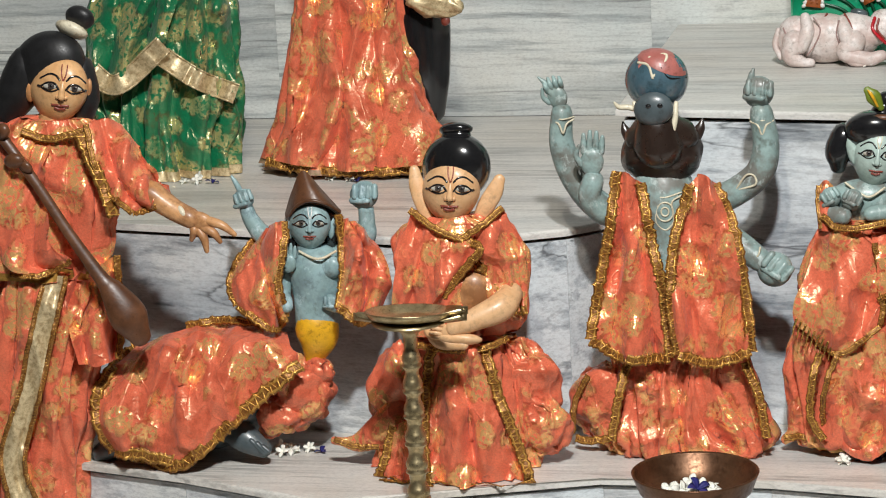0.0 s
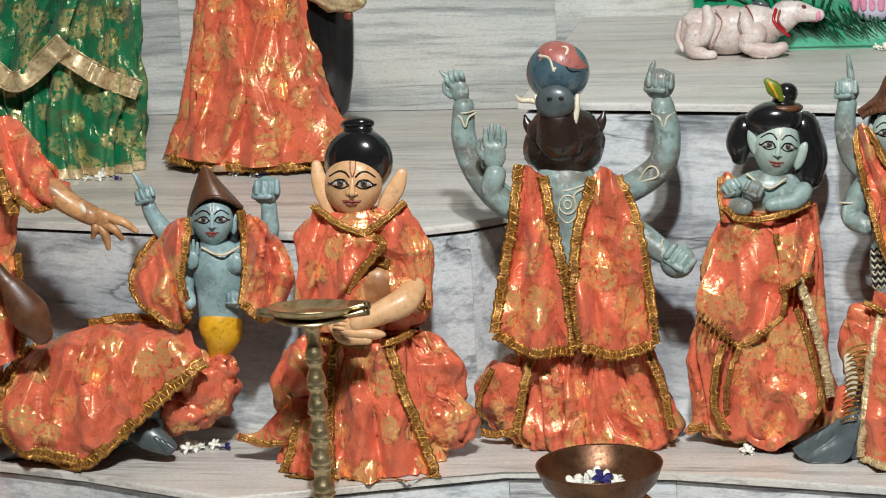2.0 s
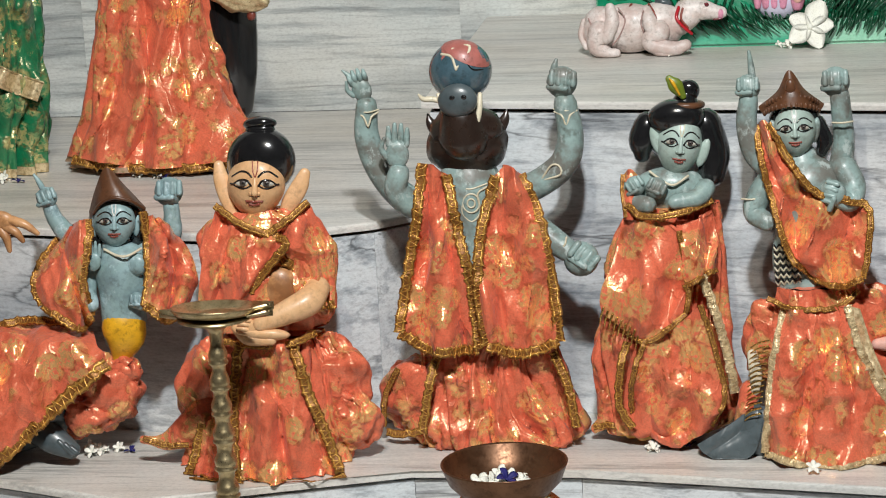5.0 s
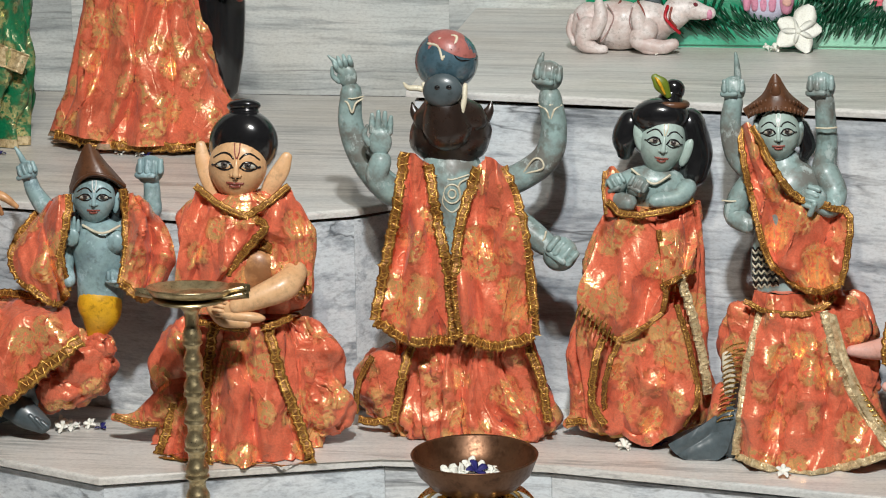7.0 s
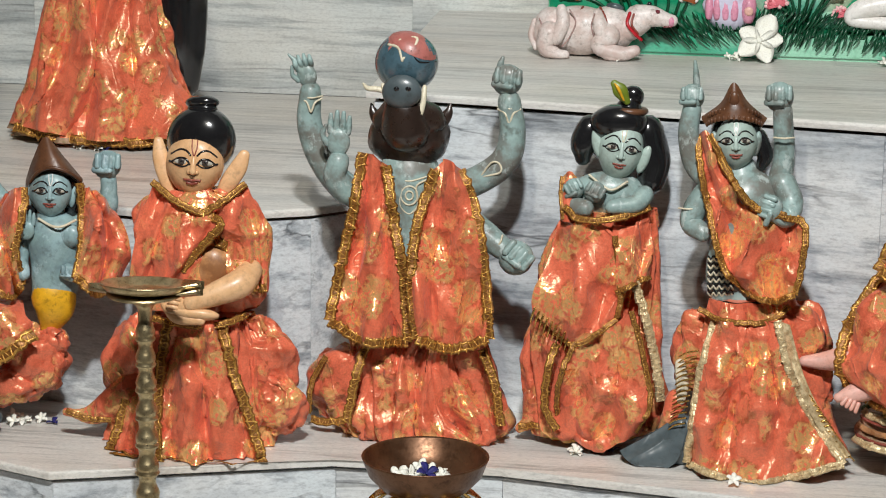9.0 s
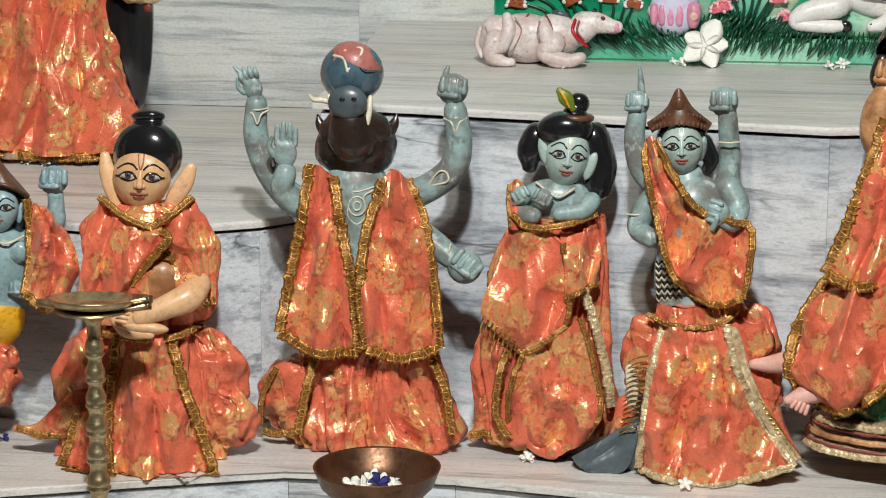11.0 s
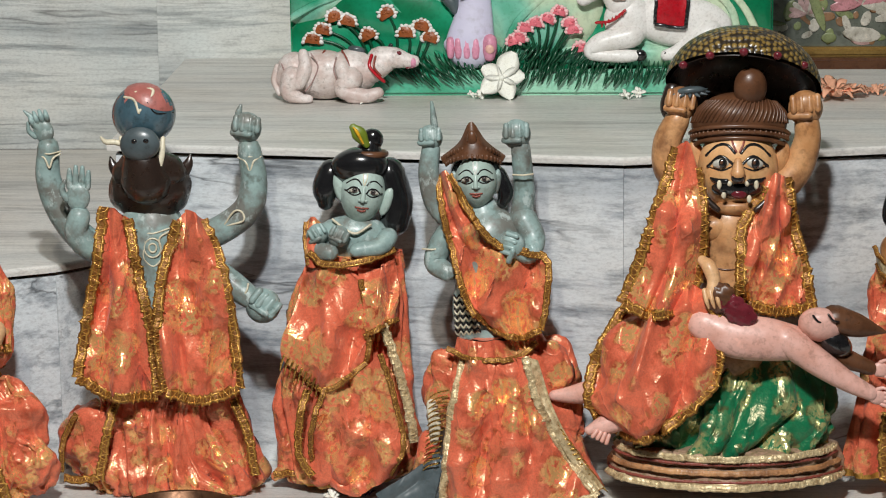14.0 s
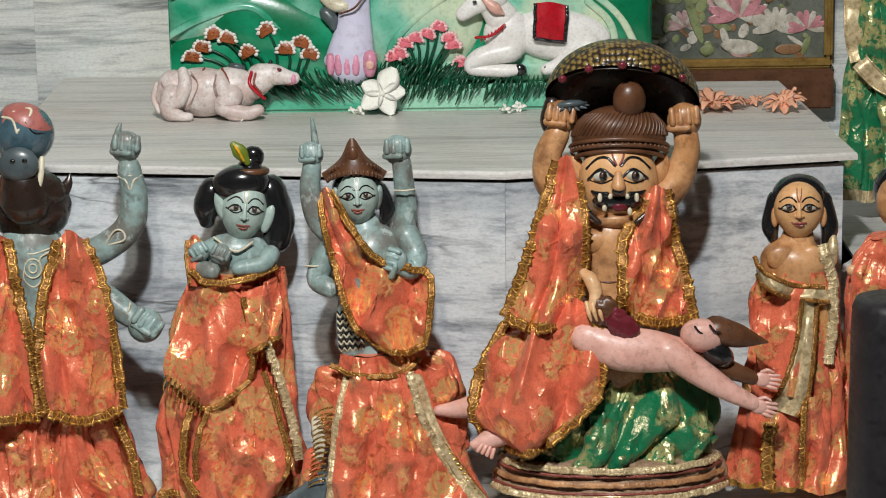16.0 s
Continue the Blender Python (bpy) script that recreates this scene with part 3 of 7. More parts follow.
        for sx in (-0.13, 0.13):
            self.ell(*self.on(head, turn + sx, 0.26, 0), ru * 0.085, ru * 0.075, ru * 0.10, skin, 0, 12, 8)
        self.line(head, [(turn - 0.12, 0.33), (turn, 0.35), (turn + 0.12, 0.33)], ru * 0.014, "black")
        self.line(head, [(turn - 0.26, 0.48), (turn - 0.08, 0.485), (turn, 0.50), (turn + 0.08, 0.485), (turn + 0.26, 0.48)], ru * 0.045, "lip")
        self.line(head, [(turn - 0.15, 0.56), (turn, 0.59), (turn + 0.15, 0.56)], ru * 0.056, "lip")
        self.line(head, [(turn - 0.30, 0.46), (turn, 0.535), (turn + 0.30, 0.46)], ru * 0.014, "black")
        for sx in (-0.09, 0.09):
            self.line(head, [(turn + sx * 1.0, -0.70), (turn + sx * 0.9, -0.45), (turn + sx * 0.2, -0.24)], ru * 0.024, mark)

    def swing(self, first, u, v, deg):
        """Tilts all that was added since vertex number first about (u, v), clockwise as seen."""
        axis = Vector(np.cross(self.right, self.up)).normalized()
        turn = Matrix.Rotation(radians(-deg), 3, axis)
        o = Vector(self.P(u, v))
        for i in range(first, len(self.verts)):
            self.verts[i] = tuple(turn @ (Vector(self.verts[i]) - o) + o)

    def hand(self, u, v, d, ang, size, mat, spread=0.5, curl=0.0, thumb=1):
        """An open or half-closed hand; ang: degrees from up, to the right."""
        a = radians(ang)
        dx, dy = math.sin(a), -math.cos(a)
        sx, sy = math.cos(a), math.sin(a)
        self.ell(u, v, d, size * 0.52, size * 0.62, size * 0.26, mat, ang, 14, 10)
        for i, (o, l) in enumerate(((-0.38, 0.72), (-0.13, 0.86), (0.13, 0.84), (0.38, 0.66))):
            bx, by = u + sx * o * size + dx * size * 0.42, v + sy * o * size + dy * size * 0.42
            ox = o * spread
            l = l * (1 - 0.55 * curl)
            ex, ey = bx + (dx + sx * ox) * l * size, by + (dy + sy * ox) * l * size
            self.limb([(bx, by, d, size * 0.14), ((bx + ex) / 2, (by + ey) / 2, d + curl * size * 0.55, size * 0.135), (ex, ey, d + curl * size * 0.3, size * 0.09)], mat, 8, 4)
        o = -0.5 * thumb
        bx, by = u + sx * o * size - dx * size * 0.1, v + sy * o * size - dy * size * 0.1
        self.limb([(bx, by, d, size * 0.15), (bx + sx * o * size * 0.4 + dx * size * 0.35, by + sy * o * size * 0.4 + dy * size * 0.35, d + 3, size * 0.12),
                   (bx + sx * o * size * 0.2 + dx * size * 0.75, by + sy * o * size * 0.2 + dy * size * 0.75, d + 5, size * 0.08)], mat, 8, 4)

    def fist(self, u, v, d, size, mat, tilt=0.0):
        self.ell(u, v, d, size * 0.62, size * 0.62, size * 0.5, mat, tilt, 14, 10)
        c, s = math.cos(radians(tilt)), math.sin(radians(tilt))
        for o in (-0.42, -0.14, 0.14, 0.42):
            x, y = o * size, -0.34 * size
            self.limb([(u + x * c - y * s, v + x * s + y * c, d + size * 0.30, size * 0.125),
                       (u + x * c - 0.1 * size * s, v + x * s + 0.1 * size * c, d + size * 0.44, size * 0.12)], mat, 8, 3)
        self.limb([(u - 0.5 * size * c, v - 0.5 * size * s + 0.25 * size, d + size * 0.3, size * 0.15), (u + 0.1 * size * c, v + 0.28 * size, d + size * 0.5, size * 0.13)], mat, 8, 3)

    def crumple(self, v):
        """Pinched creases over the cloth; braids ride along with it."""
        ids, faces = np.array(self.ids), self.faces
        cloth = [i for i, n in enumerate(self.mats) if n in ("orange", "green")]
        braid = [i for i, n in enumerate(self.mats) if n in ("gold", "lace", "gilt", "braid_ground")]
        if not cloth:
            return v
        q = np.array([f for f, i in zip(faces, ids) if i in cloth and len(f) == 4])
        fn = np.cross(v[q[:, 2]] - v[q[:, 0]], v[q[:, 3]] - v[q[:, 1]])
        vn = np.zeros_like(v)
        for c in range(4):
            np.add.at(vn, q[:, c], fn)
        vn /= np.linalg.norm(vn, axis=1)[:, None] + 1e-12
        ride = {i for f, k in zip(faces, ids) if k in braid for i in f}
        out = self.out / np.linalg.norm(self.out)
        moved = v.copy()
        for i in sorted(set(q.ravel().tolist()) | ride):
            p = Vector(v[i])
            w = p + noise.noise_vector(p * 8.0) * 0.028
            a = noise.noise(Vector((w.x * 15 + w.z * 3, w.y * 15, w.z * 4.5)))
            b = noise.noise(Vector((w.x * 9 + w.z * 11, w.y * 11 + 7.0, w.z * 9 - w.x * 8)))
            d = 0.0100 * max(0.0, 1 - 2.5 * abs(a)) ** 1.3 + 0.0070 * max(0.0, 1 - 2.8 * abs(b)) ** 1.3 + 0.006 * a - 0.0046
            if i in ride:
                moved[i] = v[i] + out * max(d, -0.003)
            else:
                moved[i] = v[i] + vn[i] * float(np.dot(vn[i], out)) * d
        return moved

    def done(self, name, label, category="statue", group="row of shrine statues", floor=None):
        me = bpy.data.meshes.new(name)
        v = self.crumple(np.array(self.verts))
        if floor is not None:
            low = v[:, 2] < floor
            v[low, 2] = floor + 0.12 * (floor - v[low, 2])
        o = np.array((v[:, 0].mean(), v[:, 1].mean(), v[:, 2].min()))
        me.from_pydata([tuple(q) for q in v - o], [], self.faces)
        for mt in self.mats:
            me.materials.append(M[mt])
        me.polygons.foreach_set("material_index", self.ids)
        me.polygons.foreach_set("use_smooth", [True] * len(me.polygons))
        me.update()
        ob = new(name, me)
        ob.location = o
        return tagged(ob, label, category, group)


def part(name, bm, mat, parent=None, label="", smooth=False):
    me = bpy.data.meshes.new(name)
    bmesh.ops.recalc_face_normals(bm, faces=bm.faces)
    bm.to_mesh(me)
    bm.free()
    me.materials.append(M[mat])
    if smooth:
        me.polygons.foreach_set("use_smooth", [True] * len(me.polygons))
    ob = new(name, me)
    ob.parent = parent
    return tagged(ob, label)


def empty(name, place, label, category="", group="", kind=""):
    ob = new(name)
    ob.location = place
    return tagged(ob, label, category, group, kind)


def prism(outline, z0, z1, bevel=0.0):
    """A flat slab over a plan outline."""
    bm = bmesh.new()
    low = [bm.verts.new((x, y, z0)) for x, y in outline]
    high = [bm.verts.new((x, y, z1)) for x, y in outline]
    bm.faces.new(low[::-1])
    top = bm.faces.new(high)
    for i in range(len(low)):
        j = (i + 1) % len(low)
        bm.faces.new((low[i], low[j], high[j], high[i]))
    if bevel:
        bmesh.ops.bevel(bm, geom=list(top.edges), offset=bevel, segments=3, affect="EDGES", profile=0.5)
    return bm


def box(x0, x1, y0, y1, z0, z1, bevel=0.0):
    bm = prism([(x0, y0), (x1, y0), (x1, y1), (x0, y1)], z0, z1)
    if bevel:
        bmesh.ops.bevel(bm, geom=list(bm.edges), offset=bevel, segments=2, affect="EDGES")
    return bm


def lathe(profile, seg=40):
    """A turned shape from rows of (radius, height)."""
    bm = bmesh.new()
    rings = [[bm.verts.new((max(r, 1e-5) * math.cos(a), max(r, 1e-5) * math.sin(a), z)) for a in np.linspace(0, 2 * math.pi, seg, endpoint=False)] for r, z in profile]
    for a, b in zip(rings, rings[1:]):
        for i in range(seg):
            j = (i + 1) % seg
            bm.faces.new((a[i], a[j], b[j], b[i]))
    return bm


# ---- marble terrace ----
Z1, Z2, Z3, WALL = 0.50, 0.775, 0.92, 4.23


def structure(ob, label, category):
    return tagged(ob, label, category, "", "structure")


def slab_wall(name, line, z0, z1, mat, label, cuts, thick=0.02, gap=0.0006):
    """Upright slabs along a plan line (facing its right side), each of its own, with open joints."""
    root = empty(name, (line[0][0], line[0][1], z0), label, "marble facing", "", "structure")
    for (x0, y0), (x1, y1) in zip(line, line[1:]):
        length = math.hypot(x1 - x0, y1 - y0)
        n = max(1, round(length / cuts))
        ux, uy = (x1 - x0) / length, (y1 - y0) / length
        for i in range(n):
            a, b = length * i / n + gap / 2, length * (i + 1) / n - gap / 2
            out = [(x0 + ux * a, y0 + uy * a), (x0 + ux * b, y0 + uy * b), (x0 + ux * b - uy * thick, y0 + uy * b + ux * thick), (x0 + ux * a - uy * thick, y0 + uy * a + ux * thick)]
            o = part("slab", prism(out, z0, z1), mat, root)
            o.matrix_parent_inverse = Matrix.Translation(-Vector(root.location))
    return root


def tread(name, front, back, z, label):
    outline = front + back
    ob = part(name, prism(outline, z - 0.010, z, 0.004), "tread")
    return structure(ob, label, "marble step")


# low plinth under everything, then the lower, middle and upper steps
# the hall floor is out of view; its dark colour deepens shade under things
structure(part("floor", box(-3, 4, -2.0, 4.26, -0.1, 0.0), "plaster"), "unseen hall floor, coloured dark to cut bounced light", "floor")
structure(part("plinth", prism([(-3, 2.75), (4, 2.75), (4, 4.23), (-3, 4.23)], 0.0, 0.30, 0.006), "tread"), "low marble plinth in front of the steps", "marble step")

low_front = [(-0.37, 3.262), (-0.20, 3.215), (0.01, 3.132), (0.34, 3.246), (0.55, 3.246), (0.97, 3.172), (1.30, 3.235), (1.85, 3.32)]
tread("step_lower", low_front, [(1.85, 3.60), (-0.37, 3.60)], Z1, "lower marble step with a zigzag rounded nose")
inset = [(x + 0.003, y + 0.008) for x, y in low_front]
slab_wall("riser_lower", inset, 0.30, Z1 - 0.0155, "riser", "grey-veined marble riser under the lower step", 0.42)
structure(part("joint_lower", prism([(x, y + 0.008) for x, y in inset] + [(1.84, 3.6), (-0.355, 3.6)], Z1 - 0.016, Z1 - 0.0095), "grout"), "dark joint under the lower step", "joint")

mid_line = [(-1.6, 3.70), (-0.42, 3.485), (0.06, 3.385), (0.20, 3.400), (0.275, 3.435), (0.345, 3.50)]
mid_front = [(x, y - 0.006) for x, y in mid_line]
tread("step_middle", mid_front, [(0.345, WALL), (-1.6, WALL)], Z2, "middle marble step running back to the wall")
slab_wall("riser_middle", mid_line, 0.30, Z2 - 0.0155, "riser", "grey-veined marble riser behind the statues", 0.55)
structure(part("joint_middle", prism([(x, y + 0.006) for x, y in mid_line] + [(0.345, 4.18), (-1.6, 4.18)], Z2 - 0.016, Z2 - 0.0095), "grout"), "dark joint under the middle step", "joint")

block = [(0.345, 3.507), (1.0, 3.405), (1.435, 3.507)]
slab_wall("riser_upper", block, 0.30, Z3 - 0.0155, "riser", "tall grey-veined marble front of the raised altar", 0.46)
slab_wall("altar_side", [(0.345, 4.18), (0.345, 3.515)], 0.30, Z3 - 0.0155, "riser", "marble side of the raised altar", 0.7)
slab_wall("altar_flank", [(1.435, 3.512), (1.408, 4.09)], 0.30, Z3 - 0.0155, "riser", "marble flank of the raised altar", 0.7)
tread("step_upper", [(0.335, 3.500), (1.0, 3.398), (1.452, 3.500)], [(1.425, 4.10), (1.12, 4.10), (1.12, WALL), (0.322, WALL)], Z3, "raised marble altar top with a thin overhanging edge")
structure(part("joint_upper", prism([(0.35, 3.510), (1.0, 3.409), (1.43, 3.511), (1.404, 4.09), (1.11, 4.09), (1.11, 4.18), (0.35, 4.18)], Z3 - 0.016, Z3 - 0.0095), "grout"), "dark joint under the altar top", "joint")

right_line = [(1.435, 3.52), (1.60, 3.44), (2.0, 3.48), (2.9, 3.65)]
tread("step_side", [(x, y - 0.02) for x, y in right_line], [(2.9, WALL), (1.459, WALL), (1.459, 3.53)], Z2, "middle marble step beside the altar")
slab_wall("riser_side", right_line, 0.30, Z2 - 0.0155, "riser", "marble riser beside the altar", 0.5)

wall_root = empty("wall_back", (0, WALL, Z2), "marble-clad back wall with long grey veins", "wall", "", "structure")
for r in range(8):
    z0 = Z2 + 0.0 + r * 0.305
    for c in range(9):
        x0 = -2.2 + c * 0.62
        o = part("slab", box(x0 + 0.0001, x0 + 0.6199, WALL, WALL + 0.03, z0 + 0.0001, z0 + 0.3049), "wall", wall_root)
        o.matrix_parent_inverse = Matrix.Translation(-Vector(wall_root.location))
# added walls and ceiling out of view, dark to keep bounced fill low
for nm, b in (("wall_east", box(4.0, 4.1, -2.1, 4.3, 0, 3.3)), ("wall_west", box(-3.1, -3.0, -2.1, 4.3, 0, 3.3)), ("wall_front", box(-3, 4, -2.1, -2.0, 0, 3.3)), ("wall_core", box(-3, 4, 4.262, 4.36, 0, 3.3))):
    structure(part(nm, b, "plaster"), "plain unseen hall wall, coloured dark to cut bounced light", "wall")
structure(part("ceiling", box(-3, 4, -2.1, 4.3, 3.25, 3.35), "plaster"), "plain unseen hall ceiling, coloured dark to cut bounced light", "ceiling")

# ---- statues: one plain mesh each ----
SPEC = {
    "tortoise": ((-0.2060, 3.3000, 0.4960), 0.000770, (1.0000, 0.0000, 0.0087), (0.0779, 0.0000, 0.9935), (0.3160, -0.9120, 0.2615), 350, 810),
    "saint": ((0.1620, 3.2800, 0.4910), 0.000720, (0.9995, 0.0000, 0.0324), (0.0231, 0.0000, 1.0110), (0.2267, -0.9414, 0.2497), 420, 790),
    "boar": ((0.4360, 3.3700, 0.4970), 0.000724, (0.9995, 0.0000, 0.0322), (0.0000, 0.0000, 1.0202), (0.1399, -0.9596, 0.2442), 815, 760),
    "flute": ((0.6570, 3.3700, 0.5080), 0.000707, (0.9993, 0.0000, 0.0377), (-0.0165, 0.0000, 1.0299), (0.0718, -0.9672, 0.2437), 1120, 760),
    "fish": ((0.8580, 3.3200, 0.4960), 0.000684, (0.9992, 0.0000, 0.0390), (-0.0317, 0.0000, 1.0455), (0.0093, -0.9674, 0.2530), 1400, 810),
    "lion": ((1.1340, 3.3300, 0.5410), 0.000687, (1.0000, 0.0000, -0.0049), (-0.0049, 0.0000, 1.0364), (-0.0579, -0.9683, 0.2432), 1200, 850),
    "lady": ((1.3620, 3.3600, 0.5280), 0.000697, (1.0000, 0.0000, -0.0096), (-0.0167, 0.0000, 1.0358), (-0.1281, -0.9618, 0.2419), 1410, 850),
    "musician": ((-0.4030, 3.2500, 0.4700), 0.000780, (1.0000, 0.0000, 0.0085), (0.0919, 0.0000, 0.9722), (0.3722, -0.8950, 0.2458), 80, 860),
    "green": ((-0.3920, 3.8000, 0.7620), 0.000883, (0.9999, 0.0000, -0.0113), (0.0778, 0.0000, 0.9622), (0.3263, -0.9312, 0.1627), 300, 320),
    "orange": ((-0.1160, 3.8200, 0.7740), 0.000857, (0.9999, 0.0000, -0.0156), (0.0622, 0.0000, 0.9804), (0.2579, -0.9520, 0.1651), 620, 300),
    "cow": ((0.6050, 3.8300, 0.9190), 0.000800, (1.0000, 0.0000, -0.0083), (0.0250, 0.0000, 1.0000), (0.0981, -0.9831, 0.1547), 500, 205),
    "panel": ((0.8430, 3.8800, 0.9170), 0.000803, (0.9999, 0.0000, -0.0124), (0.0078, 0.0000, 1.0036), (0.0309, -0.9886, 0.1471), 800, 195),
    "right": ((1.5150, 3.7800, 0.7790), 0.000783, (0.9999, 0.0000, -0.0128), (-0.0213, 0.0000, 1.0169), (-0.1571, -0.9725, 0.1719), 1540, 380),
    "attendant": ((1.4760, 3.4000, 0.4910), 0.000713, (1.0000, 0.0000, -0.0093), (-0.0245, 0.0000, 1.0408), (-0.1601, -0.9498, 0.2690), 1560, 880),
}


def boar_statue():
    f = Fig(SPEC["boar"])
    # lower robe and the swag behind it
    f.robe([(520, 803, 0, 84, 50), (570, 805, 0, 106, 62), (615, 806, 0, 116, 68), (680, 812, 0, 128, 74), (722, 816, 0, 138, 84), (748, 818, 0, 133, 80), (762, 818, 0, 106, 64)], "orange", folds=15, depth=0.075, seed=1.3)
    f.ell(672, 668, -8, 66, 66, 44, "orange", 28, 30, 24, lump=0.25)
    f.braid([(612, 735, 28), (650, 738, 38), (690, 728, 44)], w=7)
    f.braid([(640, 620, 30), (615, 665, 28), (607, 725, 24)], w=5)
    f.braid([(712, 600, 66), (693, 660, 80), (678, 735, 88)], w=8)
    f.braid([(915, 600, 60), (938, 660, 70), (950, 735, 78)], w=8)
    # trunk, chest mark
    f.limb([(783, 262, 0, 44), (785, 310, 4, 58), (787, 380, 2, 55), (790, 470, 0, 58), (800, 600, 0, 56)], "blue", 24, 8, 0.75)
    chest = (784, 335, 4, 60, 75, 46)
    for a in (0.11, 0.24):
        f.line(chest, [(math.cos(t) * a + 0.02, math.sin(t) * a * 0.9) for t in np.linspace(0, 6.3, 14)], 1.6, "ivory")
    f.line(chest, [(-0.45, -0.32), (-0.2, -0.18), (-0.25, 0.2), (0.02, 0.42), (0.28, 0.2), (0.22, -0.2), (0.48, -0.36)], 1.8, "ivory")
    f.line(chest, [(-0.5, -0.40), (-0.1, -0.34), (0.1, -0.34), (0.5, -0.44)], 1.5, "ivory")
    # upturned head with tusks that carries a globe
    f.ell(783, 232, 4, 71, 58, 52, "brown", 0, 28, 20, lump=0.10)
    f.ell(783, 205, 22, 62, 42, 44, "brown", 0, 26, 18, lump=0.12)
    f.limb([(780, 215, 36, 46), (776, 188, 46, 38), (772, 170, 50, 30)], "brown", 20, 6)
    f.ell(771, 160, 76, 34, 29, 18, "slate", 0, 24, 16)
    for x in (762, 782):
        f.ell(x, 156, 93, 5, 4, 3, "black", 0, 10, 8)
    for sx, x in ((-1, 722), (1, 850)):
        f.limb([(x - sx * 14, 212, 5, 13), (x, 192, 6, 9), (x + sx * 5, 176, 4, 2)], "brown", 10, 6, 0.6)
    f.limb([(745, 158, 40, 5), (728, 153, 44, 5), (712, 152, 44, 4.5), (704, 144, 42, 2)], "ivory", 10, 7)
    f.limb([(810, 150, 52, 4), (807, 178, 60, 5.5), (800, 208, 64, 4.5)], "ivory", 10, 7)
    f.limb([(738, 146, 46, 3.5), (744, 170, 54, 4.5), (748, 188, 56, 3.5)], "ivory", 10, 7)
    f.ell(778, 106, 20, 55, 52, 52, "globe", 0, 36, 26)
    ball = (778, 106, 20, 55, 52, 52)
    f.ell(778, 106, 20, 55.8, 52.8, 52.8, "red_patch", 26, 30, 8, 0.0, 0.29, pitch=-26)
    f.ell(778, 106, 20, 55.8, 52.8, 52.8, "red_patch", -48, 30, 8, 0.0, 0.17, pitch=-20)
    f.line(ball, [(-0.55, -0.52), (-0.25, -0.40), (-0.12, 0.02)], 2.6, "ivory")
    f.line(ball, [(-0.12, 0.0), (0.30, -0.55), (0.26, -0.76), (-0.2, -0.66)], 2.6, "ivory")
    f.line(ball, [(0.15, -0.3), (0.35, 0.02), (0.6, 0.06), (0.93, 0.0)], 1.4, "black")
    # arms
    f.limb([(716, 335, -8, 26), (668, 318, -4, 26), (628, 268, -2, 24), (608, 210, 0, 22), (610, 156, 4, 19)], "blue", 16, 8)
    f.hand(604, 128, 8, -18, 34, "blue", 0.2, 0.5)
    f.limb([(596, 122, 8, 8), (586, 106, 12, 6), (572, 93, 14, 2)], "blue", 8, 5)
    f.limb([(716, 330, 10, 24), (680, 330, 40, 25), (656, 305, 60, 21), (662, 278, 64, 19)], "blue", 16, 8)
    f.hand(662, 245, 66, 4, 40, "blue", 0.12, 0.0)
    f.limb([(862, 318, 0, 26), (905, 305, 6, 25), (950, 272, 8, 25), (963, 226, 6, 23), (956, 170, 6, 20)], "blue", 16, 8)
    f.fist(952, 134, 8, 44, "blue", 8)
    f.limb([(938, 128, 6, 8), (940, 108, 10, 6), (944, 96, 10, 3)], "blue", 8, 5)
    for x, y, r in ((612, 180, 21), (956, 196, 22)):
        f.line((x, y, 0, r + 2, 40, r + 6), [(-0.8, -0.3), (-0.3, -0.1), (0, 0.3), (0.3, -0.1), (0.8, -0.3)], 1.8, "ivory")
        f.line((x, y, 0, r + 2, 40, r + 6), [(-0.85, -0.42), (0, -0.3), (0.85, -0.42)], 1.4, "ivory")
    arm = (930, 290, 8, 34, 30, 30)
    f.line(arm, [(-0.6, 0.3), (-0.1, -0.45), (0.3, -0.4), (0.35, 0.1), (-0.55, 0.35)], 1.8, "ivory")
    f.limb([(880, 372, 10, 25), (915, 398, 24, 24), (950, 425, 34, 20)], "blue", 16, 8)
    f.fist(972, 440, 40, 50, "blue", 40)
    f.line((938, 416, 30, 24, 24, 22), [(-0.5, 0.5), (0.2, 0.0), (0.4, -0.6)], 1.8, "ivory")
    # the two hanging ends of the shawl
    f.sheet([[(704, 262, 40), (722, 266, 56), (744, 284, 60)], [(690, 350, 52), (725, 360, 70), (760, 382, 70)], [(668, 455, 62), (722, 470, 84), (778, 480, 76)], [(648, 555, 70), (710, 590, 92), (786, 590, 84)]],
            "orange", wrinkle=8, folds=1.6, seed=2.1, edge="gold", w=9)
    f.sheet([[(830, 290, 52), (850, 272, 60), (872, 290, 40)], [(800, 385, 72), (850, 370, 78), (900, 360, 48)], [(790, 480, 80), (850, 480, 92), (918, 465, 62)], [(800, 584, 86), (862, 600, 98), (926, 582, 72)]],
            "orange", wrinkle=10, folds=1.3, seed=4.4, edge="gold", w=9)
    f.sheet([[(760, 440, 48), (800, 440, 52)], [(765, 520, 66), (805, 525, 68)], [(770, 585, 72), (808, 590, 74)]], "orange", 16, 24, 4, 1.0, 3.0)
    return f.done("boar_headed_statue", "blue boar-headed statue holding a globe in orange foil-printed robes", floor=Z1 + 0.001)


